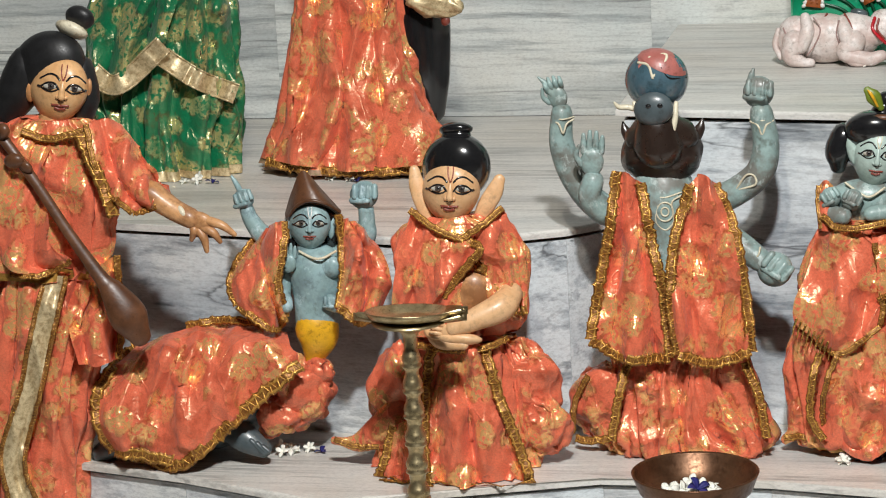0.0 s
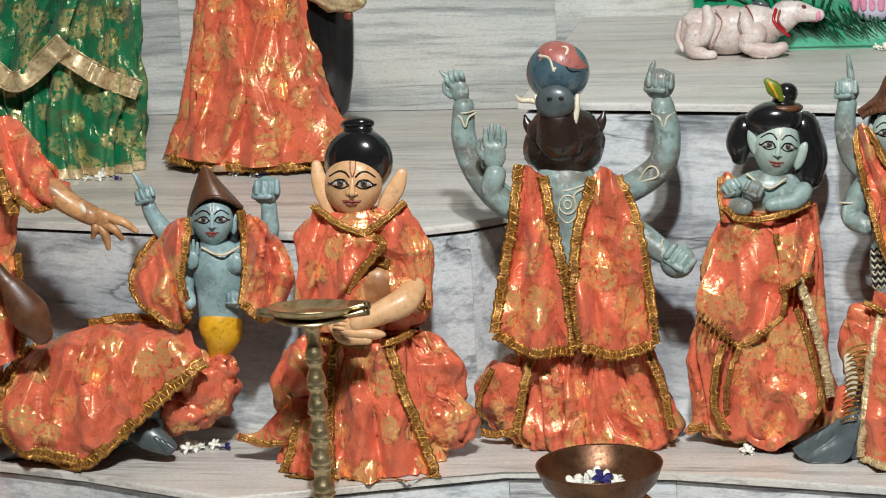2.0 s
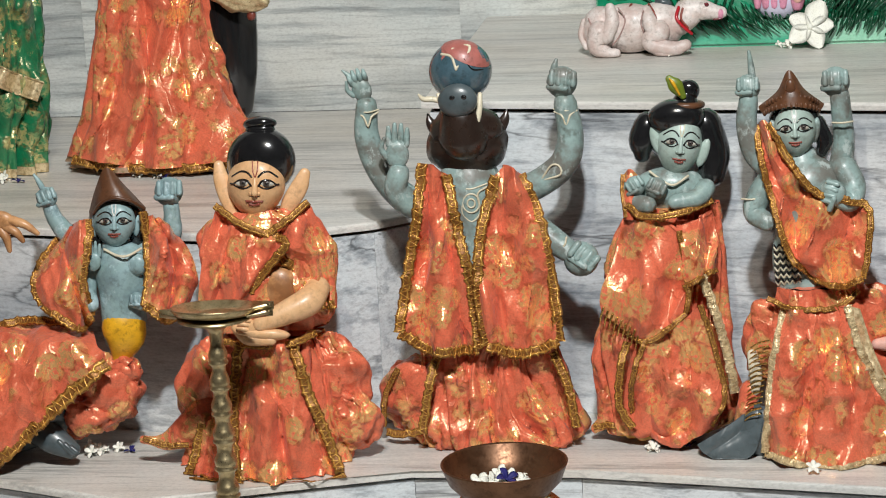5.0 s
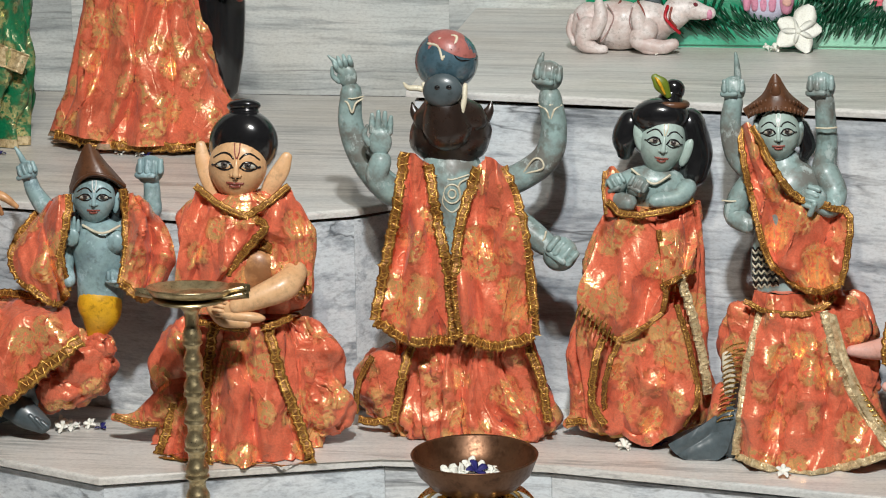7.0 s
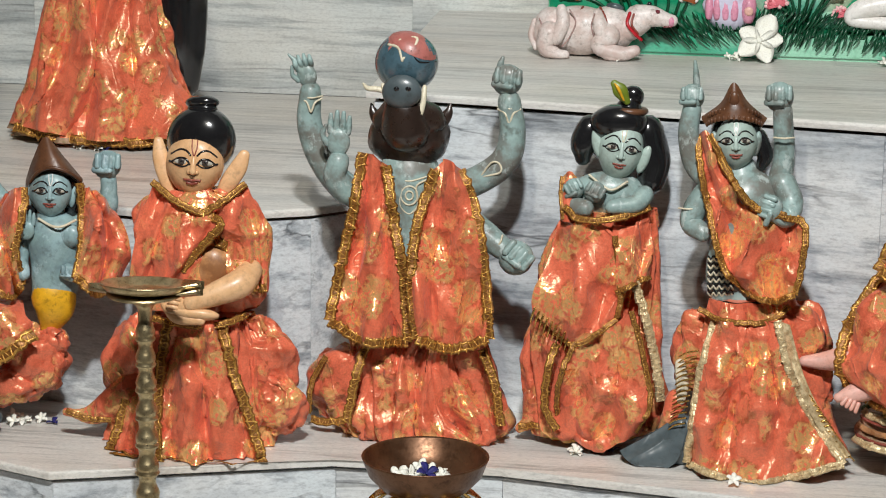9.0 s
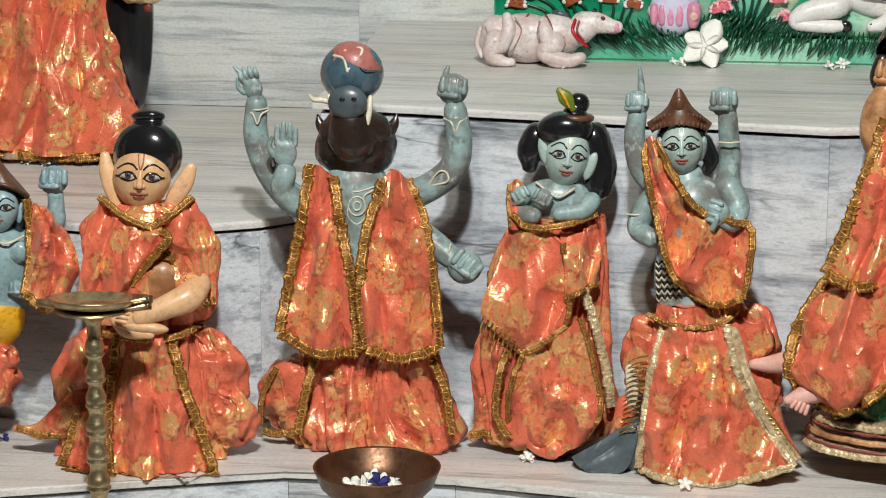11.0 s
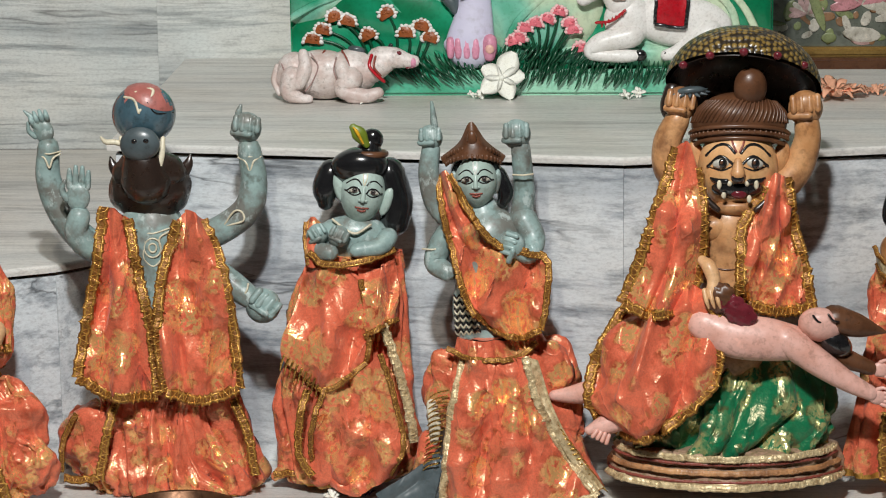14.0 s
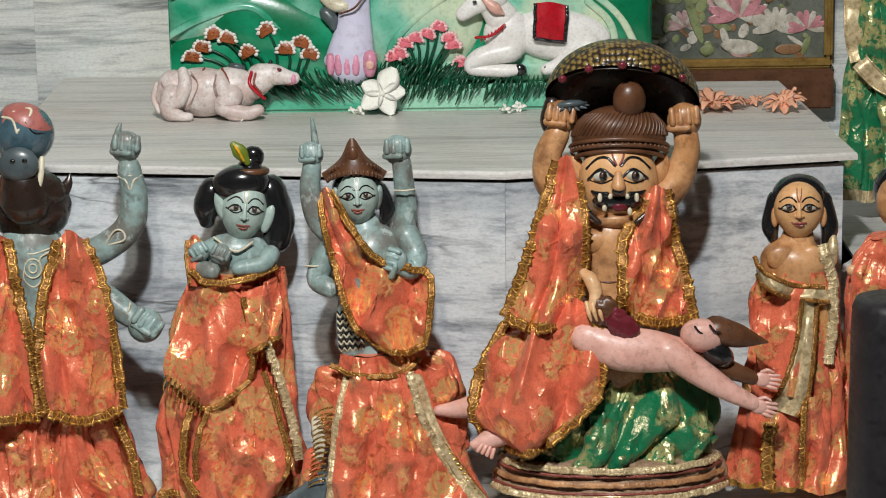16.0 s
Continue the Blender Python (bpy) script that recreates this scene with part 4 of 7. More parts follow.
def flute_statue():
    f = Fig(SPEC["flute"])
    f.robe([(352, 1140, 0, 74, 40), (420, 1130, 0, 90, 50), (500, 1118, 0, 100, 58), (590, 1108, 0, 112, 64), (670, 1112, 0, 118, 68), (730, 1114, 0, 112, 70), (756, 1108, 0, 84, 54)], "orange", folds=6, depth=0.05, seed=0.4, crease=1.4)
    f.sheet([[(1062, 362, 34), (1110, 372, 58), (1150, 400, 62)], [(1030, 450, 52), (1090, 460, 78), (1160, 470, 80)], [(1008, 520, 58), (1080, 530, 88), (1160, 520, 86)], [(1045, 572, 70), (1090, 590, 92), (1155, 545, 90)]],
            "orange", wrinkle=6, folds=0.8, seed=7.0, edge="gold", edges="rb", w=5)
    f.sheet([[(1150, 380, 58), (1190, 375, 50), (1214, 365, 20)], [(1150, 430, 74), (1185, 430, 66), (1216, 425, 24)], [(1152, 500, 80), (1190, 480, 66), (1214, 470, 24)]],
            "orange", wrinkle=7, folds=1.1, seed=1.0, edge="gold", edges="b", w=5)
    f.sheet([[(1095, 560, 84), (1140, 560, 88), (1180, 530, 78)], [(1060, 640, 88), (1130, 640, 98), (1200, 600, 84)], [(1052, 710, 86), (1120, 745, 98), (1215, 690, 80)], [(1080, 762, 80), (1130, 778, 88), (1190, 745, 78)]],
            "orange", wrinkle=11, folds=0.9, seed=5.5, edge="gold", edges="lr", w=5)
    f.braid([(1185, 480, 66), (1205, 540, 62), (1222, 610, 60), (1236, 690, 56)], "lace", 8)
    f.braid([(1050, 590, 84), (1035, 640, 84), (1030, 700, 82), (1050, 745, 80)], w=7)
    for i in range(9):
        x, y = 1012 + i * 7.5, 528 + i * 6.0
        f.limb([(x, y, 92, 2.2), (x - 5, y + 13, 95, 2.0), (x - 8, y + 26, 94, 1.2)], "gilt", 6, 3)
    f.limb([(1010, 690, 10, 22), (1000, 730, 12, 14), (984, 745, 12, 7)], "orange", 12, 6)
    f.braid([(980, 742, 20), (1010, 740, 30), (1040, 742, 44)], w=6)
    f.sheet([[(1058, 296, 20), (1070, 288, 26), (1085, 300, 30)], [(1056, 330, 36), (1068, 330, 42), (1082, 335, 44)], [(1060, 372, 44), (1075, 378, 52), (1095, 384, 56)]], "orange", 14, 20, 3, 1, 1, edge="gold", edges="l", w=5)
    f.braid([(1060, 350, 48), (1090, 372, 66), (1150, 370, 72), (1212, 350, 34)], w=6)
    # chest and folded arms
    f.ell(1136, 330, 0, 72, 44, 44, "blue", 0, 24, 16)
    f.limb([(1155, 300, 4, 20), (1152, 275, 2, 18)], "blue", 14, 4)
    f.limb([(1072, 322, 30, 18), (1074, 345, 42, 17), (1098, 352, 58, 15)], "blue", 14, 6)
    f.fist(1078, 318, 46, 29, "blue", -30)
    f.fist(1114, 324, 50, 31, "blue", 30)
    f.limb([(1200, 328, 28, 17), (1184, 344, 44, 16), (1145, 350, 58, 13)], "blue", 14, 6)
    f.line((1140, 318, 8, 60, 40, 44), [(-0.6, -0.6), (-0.2, -0.1), (0.1, 0.05), (0.5, -0.3)], 2.2, "ivory")
    # head, hair and topknot
    head = (1157, 250, 14, 40, 54, 41)
    first = len(f.verts)
    f.face(head, "blue_face", turn=0.03)
    f.swing(first, 1157, 250, 9)
    f.ell(1154, 222, -14, 60, 54, 46, "black", 0, 28, 20)
    f.ell(1154, 205, 10, 52, 34, 40, "black", 0, 24, 16)
    f.limb([(1104, 212, 0, 24), (1093, 240, 2, 24), (1092, 262, 2, 15)], "black", 14, 6)
    f.limb([(1205, 215, -6, 28), (1216, 265, -8, 30), (1212, 300, -6, 26)], "black", 14, 6)
    for x, y, t in ((1117, 238, -12), (1199, 266, 22)):
        f.ell(x, y, 20, 10, 26, 8, "blue_face", t, 12, 10)
    f.ell(1178, 158, 8, 20, 19, 18, "black", 0, 18, 12)
    f.limb([(1170, 200, 4, 30), (1171, 182, 6, 26), (1174, 166, 8, 18)], "black", 16, 5)
    ring = [(1171 + 29 * math.cos(t), 181 + 5 * math.sin(t) + 2 * math.cos(t), 8 + 29 * math.sin(t), 6.0) for t in np.linspace(0, 2 * math.pi, 15)]
    f.limb(ring, "wood", 8, 3)
    f.limb([(1168, 168, 30, 6), (1156, 150, 34, 13), (1146, 138, 34, 7)], "leaf", 12, 6, 0.4)
    f.limb([(1162, 166, 38, 2), (1152, 146, 42, 3), (1146, 138, 40, 1)], "yellow", 8, 5)
    return f.done("flute_player_statue", "blue-green standing statue with black hair wrapped in orange brocade", floor=Z1 + 0.001)


def fish_statue():
    f = Fig(SPEC["fish"])
    f.ell(1330, 600, -20, 78, 80, 44, "orange", 0, 34, 26, lump=0.3)
    f.ell(1455, 590, -20, 74, 86, 44, "orange", 0, 34, 26, lump=0.3)
    f.ell(1490, 660, -14, 50, 60, 40, "orange", 0, 30, 22, lump=0.3)
    f.robe([(505, 1380, 0, 60, 44), (545, 1386, 0, 70, 52), (585, 1392, 0, 80, 54), (650, 1405, 0, 96, 58), (730, 1412, 0, 118, 70), (785, 1416, 0, 138, 80), (800, 1416, 0, 126, 74)], "orange", folds=6, depth=0.08, seed=2.7)
    f.sheet([[(1330, 545, 44), (1390, 548, 56), (1440, 545, 44)], [(1305, 640, 62), (1390, 640, 74), (1465, 640, 60)], [(1292, 730, 78), (1400, 735, 90), (1510, 725, 66)], [(1282, 800, 88), (1400, 832, 104), (1560, 795, 72)]],
            "orange", 44, 56, 9, 2.6, 3.3, edge="lace", edges="lrb", w=7)
    f.sheet([[(1440, 545, 46), (1462, 552, 46)], [(1470, 640, 62), (1488, 640, 60)], [(1510, 725, 70), (1528, 720, 66)], [(1555, 790, 74), (1572, 780, 70)]], "lace", 8, 30, 2, 1, 1.0)
    for i in range(16):
        x, y = 1468 + i * 6.2, 650 + i * 9.0
        f.limb([(x, y, 66, 1.8), (x + 10, y - 2, 66, 1.8), (x + 18, y + 5, 64, 1.0)], "gilt", 6, 3)
    for i in range(14):
        f.limb([(1300 - i * 1.8, 600 + i * 10, 46, 1.6), (1280 - i * 1.6, 604 + i * 10, 44, 1.6), (1266 - i * 1.4, 612 + i * 10, 40, 1.0)], "gilt", 6, 3)
    f.braid([(1300, 525, 30), (1340, 545, 48), (1420, 548, 54), (1462, 520, 26)], w=5)
    # grey fish fin on the step
    f.sheet([[(1276, 705, 30), (1278, 720, 34), (1282, 740, 40)], [(1225, 745, 36), (1240, 770, 50), (1262, 800, 58)], [(1160, 782, 44), (1175, 800, 52), (1215, 822, 56)]], "slate", 20, 26, 2.0, 1.0, 2.0, thick=34)
    f.ell(1270, 765, 20, 44, 50, 26, "slate", 20, 18, 14)
    f.limb([(1268, 625, 20, 10), (1272, 660, 26, 12), (1270, 690, 28, 8)], "ivory", 10, 5, 0.4)
    # trunk with painted scales at the waist
    f.limb([(1372, 285, 0, 30), (1380, 330, 2, 62), (1372, 400, 0, 52), (1356, 470, 0, 44), (1380, 540, 0, 44)], "blue", 24, 8, 0.7)
    waist = (1354, 465, 0, 50, 60, 38)
    for k in range(6):
        f.line(waist, [(-0.75 + i * 0.1, -0.5 + k * 0.2 + (0.06 if i % 2 else -0.04)) for i in range(10)], 1.7, "black")
        f.line(waist, [(-0.75 + i * 0.1, -0.42 + k * 0.2 + (0.06 if i % 2 else -0.04)) for i in range(10)], 1.7, "ivory")
    # arms
    f.limb([(1322, 305, -6, 22), (1290, 270, -6, 20), (1280, 220, 0, 19), (1286, 178, 4, 17)], "blue", 16, 8)
    f.fist(1286, 158, 8, 36, "blue", 0)
    f.limb([(1294, 142, 10, 7), (1293, 120, 12, 5.5), (1291, 98, 12, 3)], "blue", 8, 5)
    f.limb([(1322, 310, 4, 22), (1296, 345, 10, 22), (1286, 375, 20, 20), (1306, 392, 38, 17)], "blue", 16, 8)
    f.limb([(1440, 305, -6, 22), (1448, 260, -4, 19), (1446, 210, 0, 18), (1444, 178, 4, 17)], "blue", 16, 8)
    f.fist(1438, 158, 8, 42, "blue", 0)
    f.limb([(1446, 305, 4, 24), (1462, 340, 20, 21), (1452, 366, 44, 18), (1425, 352, 56, 15)], "blue", 16, 8)
    f.fist(1424, 350, 60, 38, "blue", -70)
    for x, y in ((1282, 350), (1447, 228)):
        f.line((x, y, 10, 22, 20, 24), [(-0.8, 0), (0, 0.1), (0.8, 0)], 1.6, "ivory")
    # head with a carved crown
    head = (1364, 237, 12, 38, 46, 38)
    f.face(head, "blue_face", "white")
    f.ell(1364, 220, -10, 46, 42, 36, "black", 0, 24, 16)
    f.limb([(1404, 225, -4, 14), (1414, 255, -4, 15), (1408, 275, -2, 10)], "black", 12, 6)
    for x, t in ((1327, -8), (1400, 10)):
        f.ell(x, 238, 10, 8, 22, 7, "blue", t, 10, 8)
    f.sheet([[(1302, 191, -4), (1336, 168, 14), (1359, 134, 18), (1384, 167, 14), (1417, 193, -4)], [(1304, 197, 4), (1337, 183, 32), (1360, 172, 38), (1385, 183, 32), (1414, 199, 4)],
             [(1310, 206, 8), (1335, 201, 38), (1360, 198, 46), (1386, 202, 38), (1408, 208, 8)]], "wood", 30, 30, 0.0, 0.0, 1.0, thick=16)
    for lift, bend in ((0, 0.0), (14, 2.0)):
        for i in range(15):
            a = -1.25 + i * 0.178
            f.ell(1360 + (50 - bend) * math.sin(a), 209 - lift - 13 * math.cos(a), 2 + (42 - lift * 0.5) * math.cos(a), 3.0, 5.0, 3.0, "wood", 0, 8, 6)
    f.ell(1360, 166, 34, 9, 16, 6, "wood", 0, 12, 8)
    # sash over the shoulder
    f.sheet([[(1296, 222, 10), (1312, 218, 26), (1326, 240, 34)], [(1306, 300, 34), (1340, 310, 54), (1390, 345, 56)], [(1322, 370, 46), (1390, 385, 66), (1480, 372, 30)], [(1345, 455, 54), (1400, 460, 74), (1482, 440, 38)], [(1392, 500, 58), (1430, 512, 66), (1470, 500, 44)]],
            "orange", 40, 54, 9, 1.6, 6.1, edge="gold", edges="lrb", w=6)
    f.braid([(1318, 224, 34), (1350, 290, 60), (1400, 350, 66), (1480, 372, 36)], w=6)
    f.limb([(1260, 690, 10, 20), (1250, 720, 14, 16), (1236, 740, 16, 8)], "orange", 12, 5)
    return f.done("fish_tailed_statue", "blue four-armed statue with brown crown, grey fin and orange sash", floor=Z1 + 0.001)


def saint_statue():
    f = Fig(SPEC["saint"])
    f.ell(520, 640, -10, 72, 84, 50, "orange", -10, 34, 26, lump=0.22)
    f.ell(545, 705, -6, 66, 52, 50, "orange", 20, 34, 24, lump=0.25)
    f.ell(300, 640, -10, 54, 90, 44, "orange", 12, 30, 24, lump=0.25)
    f.limb([(300, 690, 20, 40), (258, 716, 26, 28), (222, 732, 28, 15), (182, 728, 26, 5)], "orange", 18, 8, 0.8)
    f.braid([(180, 724, 34), (220, 738, 42), (262, 740, 46)], w=5)
    f.robe([(545, 425, 0, 82, 50), (585, 425, 0, 100, 62), (660, 420, 0, 112, 74), (730, 410, 0, 130, 86), (780, 404, 0, 142, 94), (806, 402, 0, 122, 80)], "orange", folds=13, depth=0.07, seed=3.6)
    f.sheet([[(362, 560, 62), (410, 552, 76), (455, 558, 70)], [(350, 650, 84), (410, 650, 96), (480, 650, 84)], [(345, 740, 96), (420, 750, 108), (510, 730, 90)], [(350, 818, 102), (430, 828, 112), (530, 795, 90)]],
            "orange", 40, 54, 9, 2.6, 8.2, edge="gold", edges="lr", w=9)
    f.sheet([[(290, 700, 70), (320, 690, 80), (345, 700, 88)], [(272, 760, 80), (310, 770, 92), (348, 775, 96)], [(258, 795, 84), (305, 822, 96), (350, 826, 100)]], "orange", 24, 30, 6, 1.4, 9.0, edge="gold", edges="lb", w=8)
    f.braid([(266, 800, 96), (340, 836, 112), (440, 838, 114), (540, 800, 96)], w=8)
    f.braid([(335, 555, 50), (400, 566, 78), (460, 562, 74), (500, 545, 40)], w=6)
    # shawl wrapped about the shoulders
    f.robe([(328, 412, 0, 46, 32), (338, 412, 0, 80, 40), (354, 413, 0, 104, 50), (400, 416, 0, 120, 62), (455, 420, 0, 118, 66), (500, 422, 0, 110, 64), (528, 425, 0, 100, 58)], "orange", hem="orange", folds=4, depth=0.02, seed=5.2, crease=0.7)
    f.sheet([[(330, 322, 32), (376, 354, 56), (432, 374, 62)], [(312, 380, 44), (380, 400, 72), (452, 390, 72)], [(300, 440, 44), (370, 450, 80), (420, 430, 82)], [(295, 490, 44), (335, 505, 72), (372, 488, 82)]],
            "orange", 34, 40, 8, 1.2, 2.2, edge="gold", edges="r", w=7)
    f.sheet([[(425, 370, 62), (460, 348, 56), (498, 322, 30)], [(440, 410, 74), (490, 395, 68), (530, 390, 22)], [(480, 440, 80), (510, 440, 62), (538, 440, 20)], [(500, 490, 72), (520, 500, 54), (534, 496, 22)]],
            "orange", 30, 40, 8, 1.3, 6.6, edge="gold", edges="lb", w=8)
    f.braid([(420, 374, 70), (455, 350, 66), (496, 318, 38)], w=6)
    f.braid([(332, 316, 38), (374, 350, 62), (426, 374, 70)], w=6)
    # bare side and arm
    f.ell(432, 466, 44, 46, 46, 34, "tan", 30, 22, 16)
    f.limb([(505, 470, 50, 22), (486, 492, 78, 25), (440, 512, 98, 20), (404, 526, 106, 15)], "cream", 18, 8)
    f.hand(396, 534, 108, -80, 30, "cream", 0.2, 0.3)
    f.ell(408, 545, 100, 46, 12, 20, "cream", 4, 18, 10)
    f.limb([(360, 530, 92, 10), (380, 552, 104, 11), (420, 556, 106, 9)], "cream", 12, 6)
    # head with long ears
    f.limb([(410, 345, 8, 34), (408, 315, 6, 30)], "cream", 16, 4)
    head = (406, 285, 18, 51, 58, 48)
    first = len(f.verts)
    f.face(head, "cream", "lip", turn=-0.06)
    f.swing(first, 406, 285, 4)
    f.ell(417, 243, -3, 61, 60, 55, "black", 4, 32, 24)
    f.limb([(342, 246, 0, 9), (346, 272, 4, 14), (356, 304, 8, 15), (368, 336, 10, 10)], "cream", 16, 8, 0.5)
    f.limb([(492, 268, 0, 10), (482, 290, 4, 15), (466, 315, 8, 15), (452, 338, 10, 10)], "cream", 16, 8, 0.5)
    f.ell(418, 190, 0, 27, 14, 24, "black", 0, 22, 14)
    f.ell(418, 178, 0, 30, 13, 26, "black", 0, 22, 14)
    return f.done("seated_saint_statue", "tan long-eared seated statue with black topknot in orange shawl", floor=Z1 + 0.001)


def tortoise_statue():
    f = Fig(SPEC["tortoise"])
    # grey tortoise under the cloth
    f.ell(330, 745, -10, 165, 60, 80, "slate", -8, 28, 18)
    f.limb([(400, 745, 40, 26), (436, 772, 56, 24), (466, 790, 60, 16)], "slate", 16, 8, 0.7)
    for i in range(3):
        f.limb([(446 + i * 10, 776 + i * 5, 70, 5), (468 + i * 4, 798 - i * 2, 72, 4)], "slate", 8, 4)
    f.limb([(225, 770, 30, 28), (200, 790, 40, 24), (178, 802, 44, 16)], "slate", 16, 8, 0.8)
    f.limb([(205, 735, 26, 30), (160, 733, 40, 22), (112, 738, 48, 5)], "slate", 18, 8, 0.9)
    f.limb([(122, 744, 24, 3), (150, 752, 34, 3), (178, 756, 38, 2)], "ivory", 8, 5)
    f.ell(528, 690, -6, 62, 62, 48, "orange", 10, 34, 26, lump=0.28)
    f.ell(560, 660, 4, 30, 28, 28, "orange", 0, 26, 20, lump=0.28)
    f.ell(490, 735, 10, 46, 34, 36, "orange", 0, 28, 22, lump=0.28)
    f.sheet([[(240, 612, -6), (330, 580, 0), (420, 568, 2), (505, 590, 20)], [(200, 650, 50), (300, 630, 72), (410, 610, 72), (512, 612, 54)], [(174, 700, 78), (270, 700, 104), (390, 670, 104), (522, 636, 66)], [(180, 756, 86), (250, 760, 108), (350, 740, 110), (470, 690, 84)], [(205, 796, 84), (255, 806, 100), (322, 818, 102), (420, 736, 92)]],
            "orange", 56, 60, 8, 1.6, 3.7, edge="gold", edges="lb", w=10)
    f.braid([(325, 812, 108), (400, 752, 106), (470, 690, 96), (528, 640, 76)], w=11)
    f.braid([(215, 792, 96), (265, 804, 108), (325, 812, 108)], w=10)
    f.braid([(330, 575, 6), (400, 565, 10), (470, 572, 18)], w=7)
    # blue upper body
    f.limb([(560, 576, 12, 37), (562, 600, 12, 33), (556, 632, 10, 16)], "yellow", 20, 6, 0.7)
    f.limb([(548, 440, 4, 24), (556, 468, 10, 46), (560, 520, 8, 40), (562, 590, 4, 36)], "pale_blue", 22, 8, 0.72)
    f.ell(538, 478, 30, 24, 20, 16, "pale_blue", -10, 16, 12)
    f.ell(580, 474, 28, 22, 20, 16, "pale_blue", 10, 16, 12)
    f.line((558, 462, 16, 44, 30, 34), [(-0.7, -0.5), (-0.2, -0.1), (0.2, -0.1), (0.7, -0.5)], 2.2, "ivory")
    f.limb([(512, 465, 10, 17), (498, 510, 20, 16), (504, 540, 40, 13)], "pale_blue", 14, 6)
    f.hand(508, 468, 52, 0, 26, "pale_blue", 0.1, 0.0)
    f.limb([(602, 468, 8, 16), (612, 520, 12, 15), (590, 540, 30, 12)], "pale_blue", 14, 6)
    f.fist(582, 535, 34, 24, "pale_blue", 0)
    f.limb([(520, 450, -14, 18), (470, 420, -18, 17), (446, 392, -16, 14), (436, 370, -14, 12)], "pale_blue", 14, 7)
    f.fist(431, 355, -10, 30, "pale_blue", -20)
    f.limb([(426, 342, -8, 5.5), (418, 328, -6, 4.5), (410, 316, -6, 2.5)], "pale_blue", 8, 4)
    f.limb([(590, 450, -12, 18), (640, 425, -16, 17), (644, 395, -16, 14), (642, 372, -14, 13)], "pale_blue", 14, 7)
    f.fist(638, 350, -10, 40, "pale_blue", 0)
    # head with tall pointed cap
    f.limb([(546, 450, 6, 20), (545, 425, 6, 18)], "pale_blue", 14, 4)
    head = (545, 402, 16, 36, 42, 36)
    f.face(head, "pale_blue", "white", turn=-0.04)
    f.ell(548, 390, -8, 46, 44, 36, "black", 0, 22, 16)
    f.ell(514, 428, -2, 14, 22, 14, "black", 0, 14, 10)
    f.ell(584, 420, -4, 14, 22, 14, "black", 0, 14, 10)
    for x in (512, 582):
        f.ell(x, 405, 10, 7, 20, 7, "pale_blue", 0, 10, 8)
    f.sheet([[(503, 380, -4), (514, 342, 12), (532, 309, 16), (566, 342, 12), (599, 376, -4)], [(504, 388, 4), (518, 358, 30), (538, 338, 34), (570, 358, 30), (598, 382, 4)],
             [(507, 394, 10), (522, 374, 40), (544, 367, 48), (572, 373, 40), (597, 387, 10)]], "wood", 30, 30, 0.0, 0.0, 1.0, thick=16)
    f.limb([(510, 386, 22, 3), (522, 370, 44, 3), (544, 362, 52, 3), (572, 368, 44, 3), (595, 380, 22, 3)], "wood", 8, 6)
    # shawl ends over the shoulders
    f.sheet([[(500, 395, 20), (478, 402, 30), (455, 420, 10)], [(500, 430, 44), (460, 445, 54), (424, 460, 14)], [(490, 500, 54), (455, 510, 58), (408, 505, 20)], [(506, 560, 52), (480, 580, 52), (420, 540, 22)]],
            "orange", 34, 44, 9, 1.6, 4.0, edge="gold", edges="lrb", w=7)
    f.sheet([[(592, 385, 20), (615, 395, 26), (640, 410, 4)], [(600, 440, 44), (635, 440, 46), (672, 450, 8)], [(600, 500, 50), (640, 500, 52), (684, 500, 12)], [(592, 545, 52), (630, 570, 48), (668, 550, 14)]],
            "orange", 34, 44, 9, 1.4, 7.7, edge="gold", edges="lb", w=7)
    return f.done("tortoise_statue", "pale blue four-armed statue on a grey tortoise under orange cloth", floor=Z1 + 0.001)


